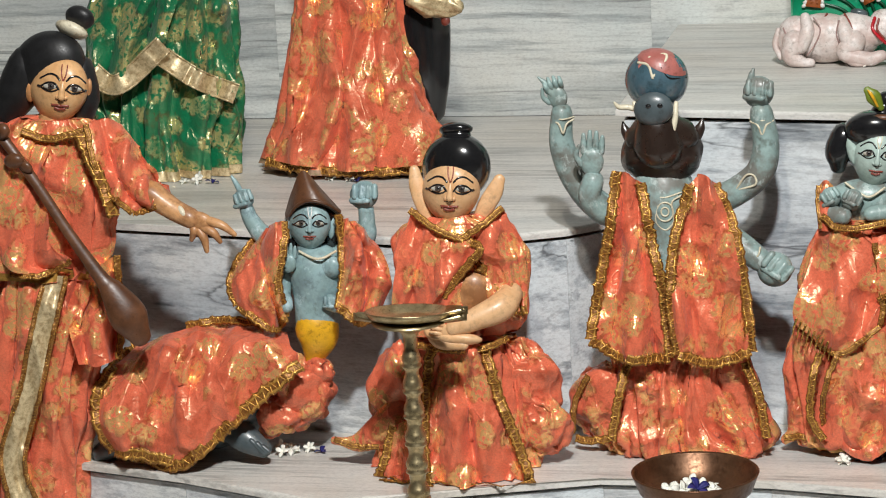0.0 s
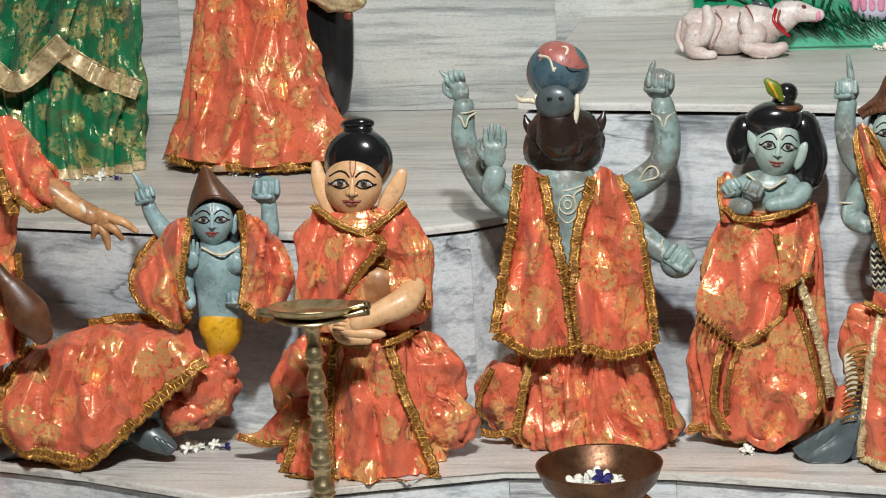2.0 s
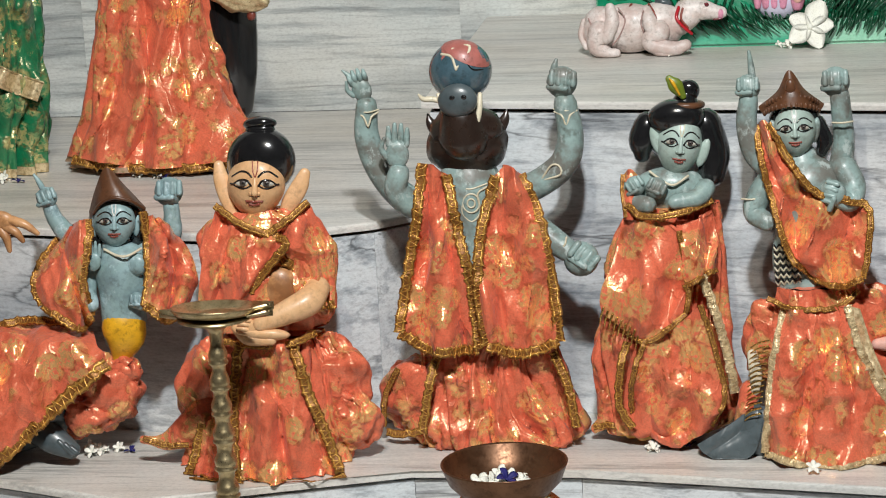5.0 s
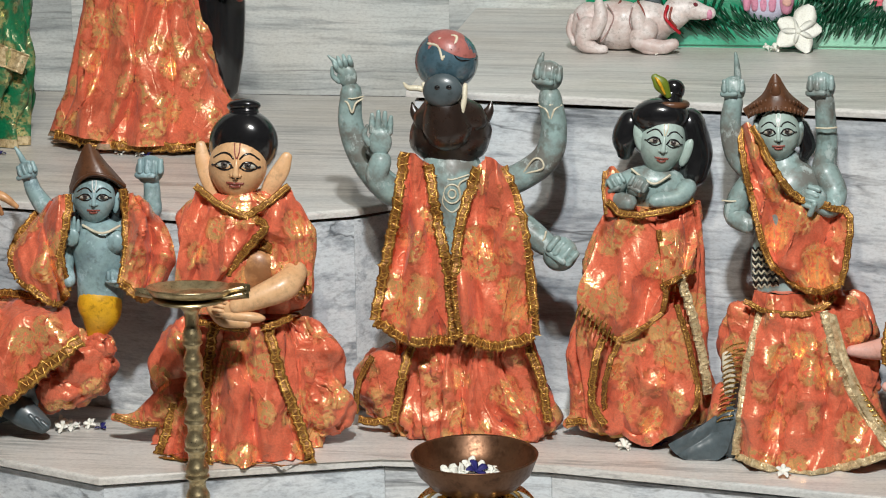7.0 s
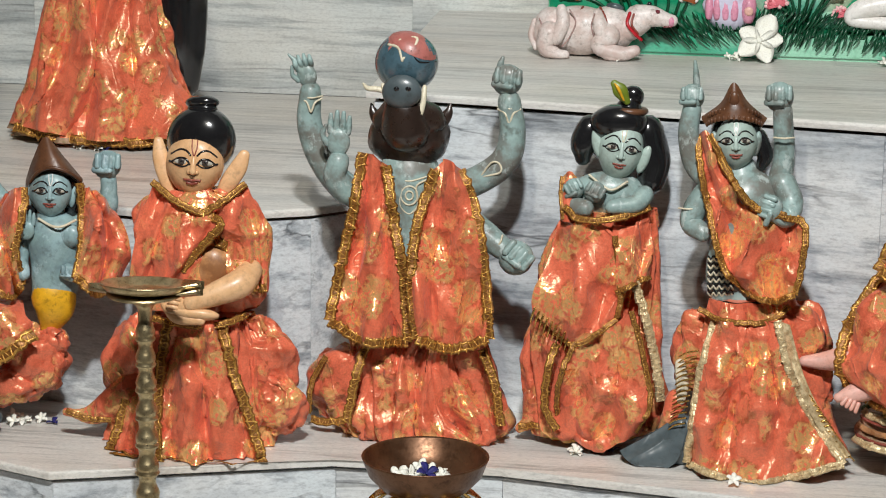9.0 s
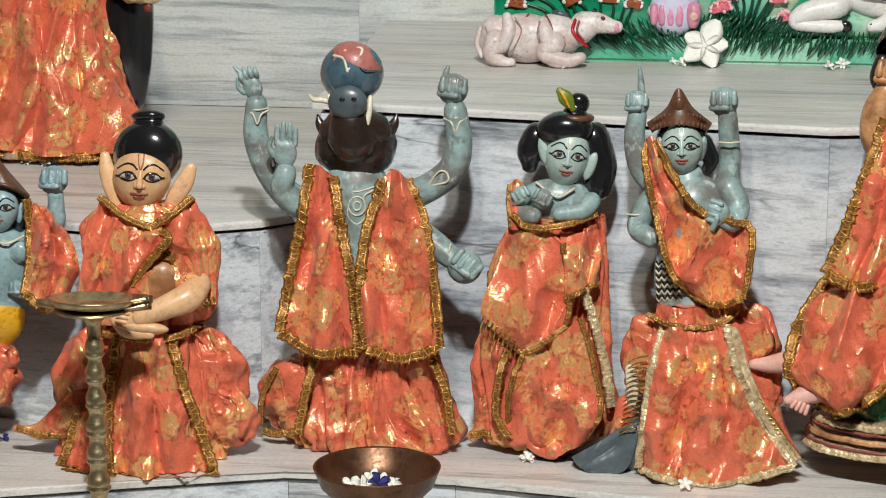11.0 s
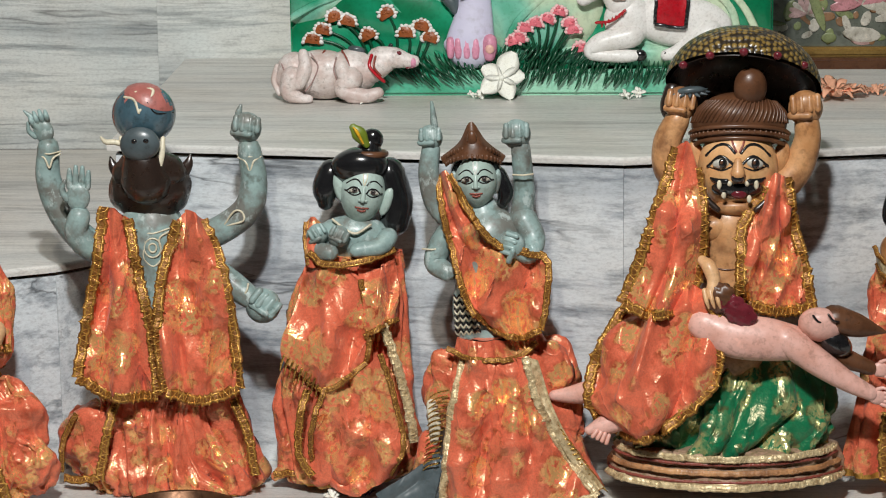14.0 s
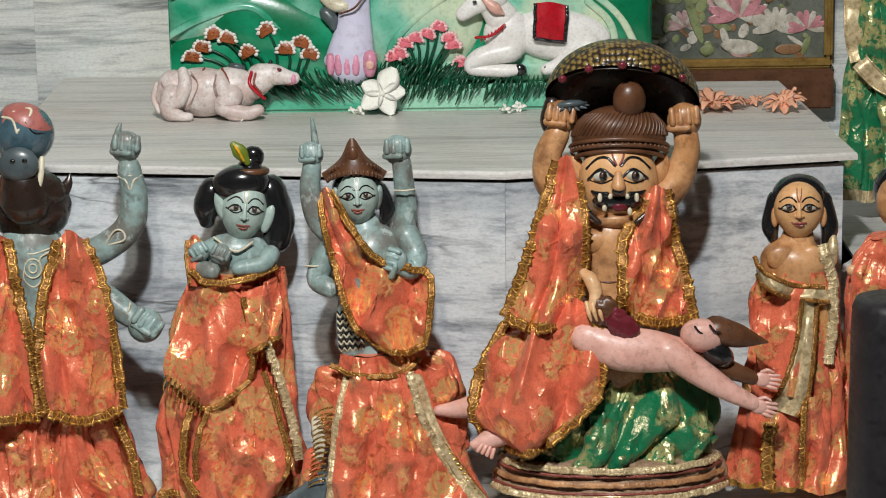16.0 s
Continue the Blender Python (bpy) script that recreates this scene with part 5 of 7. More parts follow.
def musician_statue():
    f = Fig(SPEC["musician"])
    f.robe([(470, 90, 0, 92, 52), (560, 84, 0, 100, 58), (680, 64, 0, 90, 60), (800, 52, 0, 92, 62), (1000, 48, 0, 98, 66)], "orange", folds=8, depth=0.10, seed=0.9)
    f.robe([(210, 98, 0, 56, 36), (245, 92, 0, 100, 46), (320, 84, 0, 118, 56), (400, 78, 0, 122, 60), (480, 78, 0, 112, 58)], "orange", hem="gold", folds=5, depth=0.05, seed=4.9, crease=1.3)
    f.sheet([[(82, 484, 62), (118, 486, 64)], [(58, 580, 74), (96, 584, 78)], [(36, 690, 80), (72, 696, 84)], [(4, 800, 86), (46, 812, 90)], [(20, 890, 88), (66, 884, 92)]], "lace", 14, 44, 3, 1.0, 1.0, edge="gold", edges="lr", w=4)
    f.sheet([[(150, 228, 40), (185, 215, 34), (212, 225, 10)], [(165, 300, 56), (210, 285, 50), (256, 285, 16)], [(190, 345, 58), (235, 345, 54), (285, 330, 20)], [(230, 380, 56), (262, 372, 52), (298, 356, 24)]],
            "orange", 30, 36, 7, 1.2, 2.0, edge="gold", edges="lb", w=5)
    f.braid([(140, 245, 58), (165, 300, 64), (190, 360, 66), (200, 385, 64)], w=10)
    f.sheet([[(-10, 215, 24), (40, 232, 48), (90, 262, 60)], [(-30, 310, 34), (30, 330, 66), (80, 330, 74)], [(-30, 420, 40), (30, 460, 74), (90, 430, 78)], [(20, 482, 60), (70, 486, 74), (126, 462, 74)]],
            "orange", 30, 40, 8, 1.4, 3.0, edge="gold", edges="b", w=5)
    f.sheet([[(130, 470, 40), (170, 465, 36), (205, 450, 12)], [(120, 560, 60), (165, 570, 56), (215, 560, 14)], [(140, 640, 64), (180, 640, 56), (210, 630, 20)]], "orange", 26, 36, 9, 1.6, 5.0, edge="gold", edges="r", w=6)
    # forearm, bracelet and spread fingers
    f.limb([(262, 345, 36, 22), (300, 372, 40, 18), (330, 388, 44, 17)], "tan", 16, 7)
    f.ell(316, 382, 42, 9, 20, 20, "ivory", -30, 16, 10)
    f.ell(345, 395, 44, 24, 18, 12, "tan", 20, 16, 10)
    for a, b in (((358, 392), (404, 416)), ((352, 404), (380, 428)), ((344, 408), (358, 444)), ((336, 404), (332, 424))):
        f.limb([(*a, 46, 8), ((a[0] + b[0]) / 2 + 2, (a[1] + b[1]) / 2 - 3, 50, 7), (*b, 48, 4)], "tan", 10, 5)
    # long lute across the body
    f.limb([(-6, 232, 80, 9), (60, 320, 84, 8.5), (120, 410, 86, 9), (176, 488, 88, 12), (196, 512, 88, 20), (224, 555, 86, 31), (244, 588, 82, 19)], "wood", 18, 9, 0.55)
    f.ell(8, 240, 88, 13, 14, 13, "wood", 0, 14, 10)
    f.ell(28, 290, 92, 18, 13, 14, "wood", 0, 14, 10)
    f.ell(48, 300, 90, 14, 9, 10, "wood", 40, 14, 10)
    # head and long hair
    f.limb([(98, 232, 4, 34), (102, 205, 4, 28)], "tan", 14, 4)
    head = (104, 165, 16, 50, 58, 46)
    first = len(f.verts)
    f.face(head, "tan_face", "lip", turn=0.08)
    f.swing(first, 104, 165, 7)
    f.ell(88, 122, -8, 63, 58, 52, "dull_black", -10, 30, 22)
    f.limb([(52, 122, -6, 34), (34, 165, -10, 35), (16, 204, -8, 22)], "dull_black", 18, 7)
    f.limb([(140, 130, -8, 24), (148, 175, -10, 26), (146, 205, -8, 20)], "dull_black", 16, 7)
    f.ell(52, 162, 16, 10, 24, 9, "tan", -10, 12, 10)
    f.ell(154, 165, 8, 7, 18, 7, "tan", 8, 12, 10)
    f.ell(126, 64, 0, 30, 13, 26, "ivory", 24, 20, 12)
    f.ell(140, 44, -2, 26, 19, 22, "dull_black", 24, 20, 14)
    f.braid([(40, 238, 50), (90, 252, 62), (150, 238, 52)], w=6)
    f.limb([(40, 980, 10, 40), (40, 1078, 10, 44)], "tan", 14, 4)
    return f.done("musician_statue", "tan long-haired standing statue with a wooden lute in orange robes", floor=0.301)


def lion_statue():
    f = Fig(SPEC["lion"])
    # seat under a green cloth with a woven band
    f.robe([(640, 1240, 0, 80, 44), (668, 1240, 0, 118, 62), (720, 1225, 0, 150, 82), (768, 1207, 0, 166, 92), (796, 1192, 0, 176, 97), (804, 1190, 0, 172, 95)], "green", hem="green", folds=11, depth=0.05, seed=6.4, hem_rows=3)
    f.robe([(792, 1189, 0, 178, 99), (798, 1188, 0, 194, 108), (814, 1188, 0, 202, 112), (836, 1188, 0, 208, 116), (852, 1188, 0, 212, 119)], "mat", hem="lace", folds=5, depth=0.008, rows=18, seed=1.0, hem_rows=3, crease=0.45)
    for v, ru, d, mt, w in ((800, 199, 116, "lace", 6.0), (809, 203, 119, "lip", 2.6), (824, 207, 121, "tan", 5.0), (839, 211, 124, "lip", 2.6), (848, 213, 126, "lace", 6.0)):
        f.braid([(1188 + ru * math.sin(a), v + 0.235 * d * math.cos(a), d * math.cos(a) + 2) for a in np.linspace(-1.5, 1.5, 15)], mt, w)
    # trunk and belly folds
    f.limb([(1195, 375, 0, 40), (1192, 420, 6, 58), (1188, 480, 4, 46), (1190, 560, 4, 52), (1200, 640, 0, 70)], "tan", 24, 8, 0.75)
    f.ell(1168, 425, 34, 30, 22, 16, "tan", -8, 18, 12)
    f.ell(1222, 425, 34, 28, 22, 16, "tan", 8, 18, 12)
    for y in (470, 492):
        f.line((1190, y, 6, 44, 30, 34), [(-0.6, 0.0), (0, 0.12), (0.6, 0.0)], 2.0, "wood")
    # knee under the orange cloth
    f.sheet([[(1050, 520, 30), (1100, 505, 56), (1160, 540, 70)], [(990, 590, 50), (1080, 580, 100), (1172, 600, 92)], [(950, 680, 62), (1050, 680, 132), (1172, 680, 100)], [(955, 745, 74), (1040, 765, 132), (1130, 735, 110)], [(1000, 782, 80), (1045, 792, 110), (1085, 772, 106)]],
            "orange", 50, 56, 10, 1.5, 2.6, edge="gold", edges="lrb", w=10)
    f.ell(1060, 670, 30, 96, 100, 66, "orange", 0, 34, 26, lump=0.1)
    # shawl ends
    f.sheet([[(1100, 285, 30), (1120, 275, 44), (1135, 320, 50)], [(1070, 380, 50), (1105, 385, 66), (1146, 400, 62)], [(1040, 470, 60), (1090, 480, 80), (1142, 490, 70)], [(1006, 555, 66), (1060, 575, 92), (1120, 560, 84)]],
            "orange", 34, 48, 8, 1.6, 1.1, edge="gold", edges="lrb", w=10)
    f.sheet([[(1256, 352, 40), (1272, 330, 36), (1290, 335, 14)], [(1216, 420, 66), (1262, 410, 66), (1306, 420, 26)], [(1214, 500, 74), (1270, 500, 76), (1325, 495, 30)], [(1212, 548, 78), (1270, 566, 82), (1338, 562, 34)]],
            "orange", 34, 48, 8, 1.4, 9.1, edge="gold", edges="lrb", w=10)
    # reclining figure across the lap: one long plain form
    f.limb([(1150, 590, 92, 30), (1200, 610, 98, 38), (1260, 616, 98, 38), (1310, 622, 96, 30)], "pink", 22, 8, 0.8)
    f.limb([(1290, 615, 104, 26), (1350, 656, 112, 24), (1400, 688, 118, 18), (1440, 708, 122, 13)], "pink", 16, 8)
    f.hand(1450, 714, 124, 105, 26, "pink", 0.3, 0.1)
    f.limb([(1330, 610, 80, 20), (1390, 645, 76, 18), (1440, 665, 76, 13)], "wood", 14, 7)
    f.hand(1458, 668, 78, 100, 26, "pink", 0.3, 0.1)
    f.ell(1352, 590, 96, 40, 30, 30, "pink", 10, 22, 16)
    f.limb([(1376, 580, 92, 26), (1420, 592, 92, 20), (1466, 602, 90, 2)], "wood", 16, 8)
    f.ell(1378, 622, 92, 32, 22, 24, "black", 30, 20, 14)
    for a in ((1338, 574), (1364, 572)):
        f.limb([(a[0], a[1], 124, 2), (a[0] + 8, a[1] + 10, 126, 2), (a[0] + 18, a[1] + 12, 122, 1.5)], "black", 6, 4)
    f.ell(1212, 572, 118, 30, 20, 8, "wound", 28, 20, 14, lump=0.3)
    f.ell(1196, 556, 116, 28, 18, 8, "wound", 20, 18, 12, lump=0.3)
    f.ell(1180, 545, 108, 26, 26, 16, "wood", 0, 18, 12, lump=0.28)
    f.limb([(950, 712, 40, 22), (915, 718, 40, 16), (884, 720, 40, 10)], "pink", 14, 6)
    f.limb([(1000, 760, 60, 22), (965, 775, 66, 16), (948, 780, 70, 9)], "pink", 14, 6)
    for i in range(4):
        f.limb([(962 + i * 7, 780 + i * 3, 80, 4), (955 + i * 8, 790 + i * 4, 84, 4)], "pink", 8, 3)
    f.limb([(1146, 480, 82, 9), (1158, 492, 94, 13), (1166, 515, 102, 12), (1160, 540, 112, 9)], "cream", 14, 7)
    for o in (-8, 2, 12):
        f.limb([(1158 + o, 532, 114, 4.5), (1162 + o, 550, 122, 4), (1166 + o, 562, 122, 2)], "cream", 8, 4)
    # raised arms
    f.limb([(1120, 345, -6, 30), (1086, 320, -6, 28), (1082, 275, 0, 25), (1100, 235, 6, 22)], "tan", 18, 8)
    f.fist(1106, 208, 10, 48, "tan", 8)
    f.limb([(1290, 340, -6, 30), (1312, 312, -6, 28), (1326, 270, 0, 24), (1325, 240, 4, 22)], "tan", 18, 8)
    f.fist(1322, 215, 8, 50, "tan", -4)
    f.ell(1122, 188, 16, 28, 9, 22, "slate", -6, 18, 10)
    for i in range(12):
        a = i * math.pi / 6
        f.limb([(1122 + 22 * math.cos(a), 188 + 7 * math.sin(a), 16 + 16 * math.sin(a), 4), (1122 + 34 * math.cos(a), 188 + 12 * math.sin(a), 16 + 24 * math.sin(a), 1)], "slate", 6, 3)
    # lion face
    head = (1206, 318, 18, 70, 74, 60)
    u, v, d, ru, rv, rd = head
    f.ell(*head, "tan_face", n=32, m=24)
    for sx in (-0.40, 0.40):
        p = f.on(head, sx, -0.06, 0)
        f.ell(*p, 16, 8.5, 6, "eye_white", sx * 20, 18, 12)
        f.ell(p[0] + 2, p[1], p[2] + 4, 7.5, 8.5, 5, "black", 0, 14, 10)
        f.ell(p[0], p[1] - 1, p[2] + 8.4, 3.0, 3.4, 1.2, "wood", 0, 8, 6)
        f.line(head, [(sx - 0.34, 0.0), (sx - 0.03, -0.22), (sx + 0.32, -0.02)], 3.2, "black")
        f.line(head, [(sx - 0.34, 0.0), (sx, 0.10), (sx + 0.32, -0.02)], 1.6, "black")
        g = 1 if sx > 0 else -1
        f.line(head, [(g * 0.08, -0.30), (g * 0.26, -0.48), (g * 0.50, -0.48), (g * 0.78, -0.26)], 2.8, "black")
        f.line(head, [(sx * 0.4, -0.88), (sx * 0.35, -0.55), (sx * 0.1, -0.32)], 2.0, "lip")
    for i in range(12):
        x = -0.55 + i * 0.1
        f.line(head, [(x, -0.74 + 0.2 * x * x), (x * 0.95, -0.60)], 1.0, "wood")
    n = f.on(head, 0.0, 0.18, 6)
    f.limb([(*f.on(head, 0, -0.1, 0), 7), (n[0], n[1], n[2], 13)], "tan", 12, 5)
    f.ell(n[0], n[1] + 8, n[2] + 3, 12, 9, 9, "black", 0, 14, 10)
    f.ell(1206, 354, 52, 46, 20, 22, "black", 0, 26, 16)
    f.limb([(1186, 344, 70, 6), (1168, 342, 62, 6), (1158, 334, 54, 3)], "black", 10, 5)
    f.limb([(1226, 344, 70, 6), (1244, 342, 62, 6), (1254, 334, 54, 3)], "black", 10, 5)
    f.ell(1208, 366, 68, 14, 8, 7, "wound", 0, 14, 10)
    for x, y, h in ((1174, 350, 8), (1238, 350, 8), (1182, 368, 6), (1226, 374, 7), (1192, 348, 5), (1222, 348, 5)):
        f.ell(x, y, 73, 4.5, h, 4, "ivory", 0, 10, 8)
    f.ell(1206, 388, 36, 46, 14, 24, "tan", 0, 22, 12)
    f.limb([(1140, 340, 44, 3), (1152, 372, 54, 5), (1172, 392, 60, 5)], "brown", 10, 5)
    f.limb([(1270, 340, 44, 3), (1258, 372, 54, 5), (1238, 392, 60, 5)], "brown", 10, 5)
    for x, t in ((1134, -14), (1280, 14)):
        f.ell(x, 300, 6, 15, 30, 11, "tan", t, 14, 12)
    # crown and serpent hood
    f.ell(1208, 240, 0, 84, 52, 64, "wood", 0, 36, 20, lump=0.04)
    f.ell(1206, 262, 4, 76, 24, 62, "wood", 0, 30, 14)
    for y, r, d in ((272, 78, 66), (262, 84, 67), (252, 86, 66)):
        f.limb([(1208 + r * math.sin(a), y - 9 * math.cos(a) + 7, d * math.cos(a), 4.0) for a in np.linspace(-1.5, 1.5, 13)], "wood", 8, 4)
    for i in range(26):
        a = -1.4 + i * 0.112
        f.limb([(1208 + 85 * math.sin(a), 240, 65 * math.cos(a), 1.8), (1208 + 80 * math.sin(a + 0.12), 222, 61 * math.cos(a + 0.12), 2.6), (1208 + 64 * math.sin(a + 0.26), 204, 50 * math.cos(a + 0.26), 1.6)], "wood", 6, 4)
    for i in range(22):
        a = -1.3 + i * 0.124
        f.ell(1208 + 86 * math.sin(a), 266 - 7 * math.cos(a), 68 * math.cos(a), 3.2, 4.0, 3.0, "wood", 0, 8, 6)
    f.ell(1226, 182, 34, 29, 34, 28, "wood", 0, 22, 16)
    f.limb([(1226, 158, 34, 10), (1224, 146, 32, 2)], "wood", 10, 4)
    f.ell(1214, 176, -20, 136, 98, 118, "scales", 4, 48, 18, 0.0, 0.50, pitch=24)
    f.ell(1214, 178, -20, 128, 90, 110, "brown", 4, 44, 16, 0.0, 0.50, pitch=24)
    f.limb([(1090, 180, -30, 14), (1080, 210, -30, 12), (1084, 230, -28, 8)], "brown", 12, 6)
    for i in range(5):
        a = -0.9 + i * 0.45
        f.ell(1214 + 132 * math.sin(a), 176 - 48 * math.cos(a), -20 + 108 * math.cos(a), 8, 7, 7, "wound", 0, 12, 8)
    return f.done("lion_headed_statue", "tan lion-headed statue with serpent hood seated on green cloth", floor=Z1 + 0.001)


def lady_statue():
    f = Fig(SPEC["lady"])
    f.robe([(470, 1408, 0, 64, 38), (520, 1408, 0, 76, 46), (600, 1404, 0, 80, 50), (700, 1400, 0, 88, 56), (800, 1396, 0, 98, 62), (852, 1394, 0, 102, 66)], "orange", folds=6, depth=0.07, seed=8.1)
    f.sheet([[(1350, 520, 40), (1395, 520, 56), (1420, 525, 56)], [(1338, 610, 50), (1390, 610, 66), (1425, 610, 62)], [(1345, 680, 56), (1380, 690, 68), (1412, 700, 66)]], "orange", 26, 34, 6, 1.1, 2.4)
    f.sheet([[(1420, 525, 62), (1446, 530, 56)], [(1408, 610, 72), (1440, 620, 66)], [(1380, 690, 78), (1428, 705, 74)], [(1350, 712, 74), (1410, 732, 76)]], "lace", 16, 34, 3, 1.0, 2.0, edge="gold", edges="lr", w=4)
    f.sheet([[(1336, 450, 20), (1350, 475, 46), (1400, 500, 60), (1460, 505, 44)], [(1340, 480, 26), (1356, 505, 52), (1402, 525, 64), (1468, 530, 46)]], "lace", 36, 12, 4, 1.6, 3.0, edge="gold", edges="tb", w=4)
    f.braid([(1455, 430, 24), (1472, 490, 36), (1474, 560, 44), (1466, 640, 50)], "lace", 9)
    f.sheet([[(1425, 700, 66), (1455, 690, 60), (1485, 680, 24)], [(1420, 780, 76), (1455, 780, 72), (1492, 770, 30)], [(1420, 860, 84), (1455, 872, 80), (1498, 860, 36)]], "orange", 26, 34, 7, 1.8, 6.0, edge="gold", edges="l", w=6)
    f.braid([(1365, 740, 76), (1358, 800, 80), (1362, 860, 84)], w=11)
    f.limb([(1412, 420, 2, 30), (1408, 450, 4, 60), (1406, 490, 4, 56)], "tan", 22, 8, 0.7)
    f.ell(1384, 454, 32, 27, 22, 11, "tan", -6, 18, 12)
    f.ell(1438, 454, 30, 25, 22, 11, "tan", 6, 18, 12)
    f.limb([(1414, 425, 6, 20), (1414, 400, 6, 18)], "tan", 14, 4)
    head = (1414, 370, 14, 44, 50, 42)
    f.face(head, "tan_face", "lip", turn=0.02)
    f.ell(1415, 348, -8, 50, 42, 42, "black", 0, 28, 18)
    f.limb([(1372, 350, -4, 14), (1364, 395, -6, 16), (1368, 418, -6, 10)], "black", 14, 6)
    f.limb([(1458, 350, -4, 14), (1468, 400, -6, 16), (1462, 428, -6, 10)], "black", 14, 6)
    for x in (1372, 1457):
        f.ell(x, 382, 10, 7, 18, 7, "tan", 0, 10, 8)
    f.ell(1474, 440, 0, 10, 30, 14, "lace", 0, 12, 10)
    return f.done("small_lady_statue", "small tan black-haired statue in orange robe with gold lace", floor=Z1 + 0.001)


def green_robed_statue():
    f = Fig(SPEC["green"])
    f.robe([(-160, 285, 0, 60, 40), (-60, 285, 0, 96, 54), (40, 288, 0, 118, 66), (140, 294, 0, 126, 74), (230, 298, 0, 122, 76), (305, 300, 0, 118, 78)], "green", hem="lace", folds=10, depth=0.08, seed=3.1)
    f.sheet([[(190, -80, 40), (240, -90, 64), (300, -80, 72)], [(160, 20, 54), (225, 30, 84), (310, 0, 86)], [(160, 120, 60), (210, 150, 92), (290, 80, 96)]], "green", 40, 44, 9, 2.2, 1.0, edge="lace", edges="b", w=17)
    f.sheet([[(300, -80, 72), (350, -90, 60), (385, -70, 24)], [(300, 20, 88), (355, 10, 76), (402, 20, 30)], [(288, 100, 96), (350, 140, 84), (416, 165, 36)]], "green", 40, 44, 9, 2.0, 2.0, edge="lace", edges="b", w=17)
    f.limb([(285, -150, 0, 58), (285, -220, 0, 66), (285, -300, 0, 40)], "green", 20, 6, 0.7)
    f.ell(285, -360, 4, 46, 56, 46, "tan", n=24, m=18)
    f.ell(285, -380, -10, 52, 54, 48, "black", n=24, m=18)
    return f.done("green_robed_statue", "tall standing statue in green foil-printed skirts with gold hem bands", floor=Z2 + 0.001)


def orange_robed_statue():
    f = Fig(SPEC["orange"])
    f.limb([(700, -140, -30, 50), (740, 0, -34, 50), (752, 120, -34, 44), (760, 190, -34, 30)], "black", 20, 8, 0.6)
    f.robe([(-180, 605, 0, 56, 38), (-80, 610, 0, 76, 48), (20, 616, 0, 92, 56), (120, 622, 0, 108, 64), (200, 634, 0, 128, 72), (255, 640, 0, 152, 82), (290, 640, 0, 168, 92)], "orange", hem="mat", folds=8, depth=0.07, seed=7.3)
    f.sheet([[(555, -80, 46), (620, -90, 64), (680, -80, 52)], [(540, 40, 58), (622, 40, 78), (700, 30, 58)], [(524, 150, 70), (625, 160, 90), (720, 140, 66)], [(506, 230, 84), (628, 240, 112), (765, 215, 74)], [(485, 284, 92), (630, 300, 122), (800, 276, 80)]], "orange", 44, 54, 8, 3.2, 6.0)
    f.braid([(470, 285, 60), (540, 298, 96), (640, 302, 108), (740, 294, 96), (800, 278, 60)], "gold", 8)
    f.ell(632, 296, 10, 172, 9, 92, "mat", 0, 48, 10, lump=0.06)
    f.ell(765, 8, 20, 50, 24, 26, "lace", 8, 22, 14, lump=0.2)
    f.ell(785, 38, 20, 8, 9, 8, "lip", 0, 12, 10)
    f.limb([(605, -170, 0, 56), (605, -250, 0, 70), (605, -330, 0, 40)], "orange", 20, 6, 0.7)
    f.ell(605, -390, 4, 46, 56, 46, "tan", n=24, m=18)
    f.ell(605, -410, -10, 52, 54, 48, "black", n=24, m=18)
    return f.done("orange_robed_statue", "tall standing statue in a long orange foil-printed robe", floor=Z2 + 0.001)


def side_green_statue():
    f = Fig(SPEC["right"])
    f.robe([(-120, 1600, 0, 70, 44), (0, 1600, 0, 84, 54), (120, 1600, 0, 96, 60), (240, 1604, 0, 104, 66), (350, 1606, 0, 108, 68)], "green", hem="lace", folds=8, depth=0.07, seed=2.9)
    f.sheet([[(1510, -40, 30), (1545, -40, 56), (1590, -40, 70)], [(1510, 60, 36), (1545, 90, 66), (1590, 110, 80)], [(1520, 110, 40), (1560, 150, 74), (1610, 165, 86)]], "green", 30, 34, 6, 1.2, 4.0, edge="lace", edges="lb", w=16)
    f.limb([(1600, -110, 0, 60), (1600, -200, 0, 62), (1600, -260, 0, 36)], "green", 18, 6, 0.7)
    f.ell(1600, -310, 4, 42, 50, 42, "tan", n=22, m=16)
    f.ell(1600, -328, -10, 46, 48, 44, "black", n=22, m=16)
    return f.done("green_skirted_statue", "standing statue in green skirts with a broad gold lace hem", floor=Z2 + 0.001)


def attendant_statue():
    f = Fig(SPEC["attendant"])
    f.robe([(420, 1592, 0, 56, 36), (470, 1592, 0, 82, 48), (560, 1592, 0, 90, 54), (700, 1592, 0, 96, 60), (860, 1592, 0, 104, 66)], "orange", folds=6, depth=0.06, seed=4.6)
    f.ell(1512, 482, 20, 14, 11, 11, "cream", 20, 14, 10)
    f.ell(1592, 360, 8, 42, 50, 42, "tan", n=22, m=16)
    f.ell(1592, 342, -8, 48, 46, 44, "black", n=22, m=16)
    f.limb([(1592, 410, 4, 22), (1592, 440, 4, 30)], "tan", 14, 4)
    return f.done("attendant_statue", "standing statue in an orange robe behind the dark stone post", floor=Z1 + 0.001)


for build in (boar_statue, flute_statue, fish_statue, saint_statue, tortoise_statue, musician_statue, lion_statue, lady_statue,
              green_robed_statue, orange_robed_statue, side_green_statue, attendant_statue):
    build()


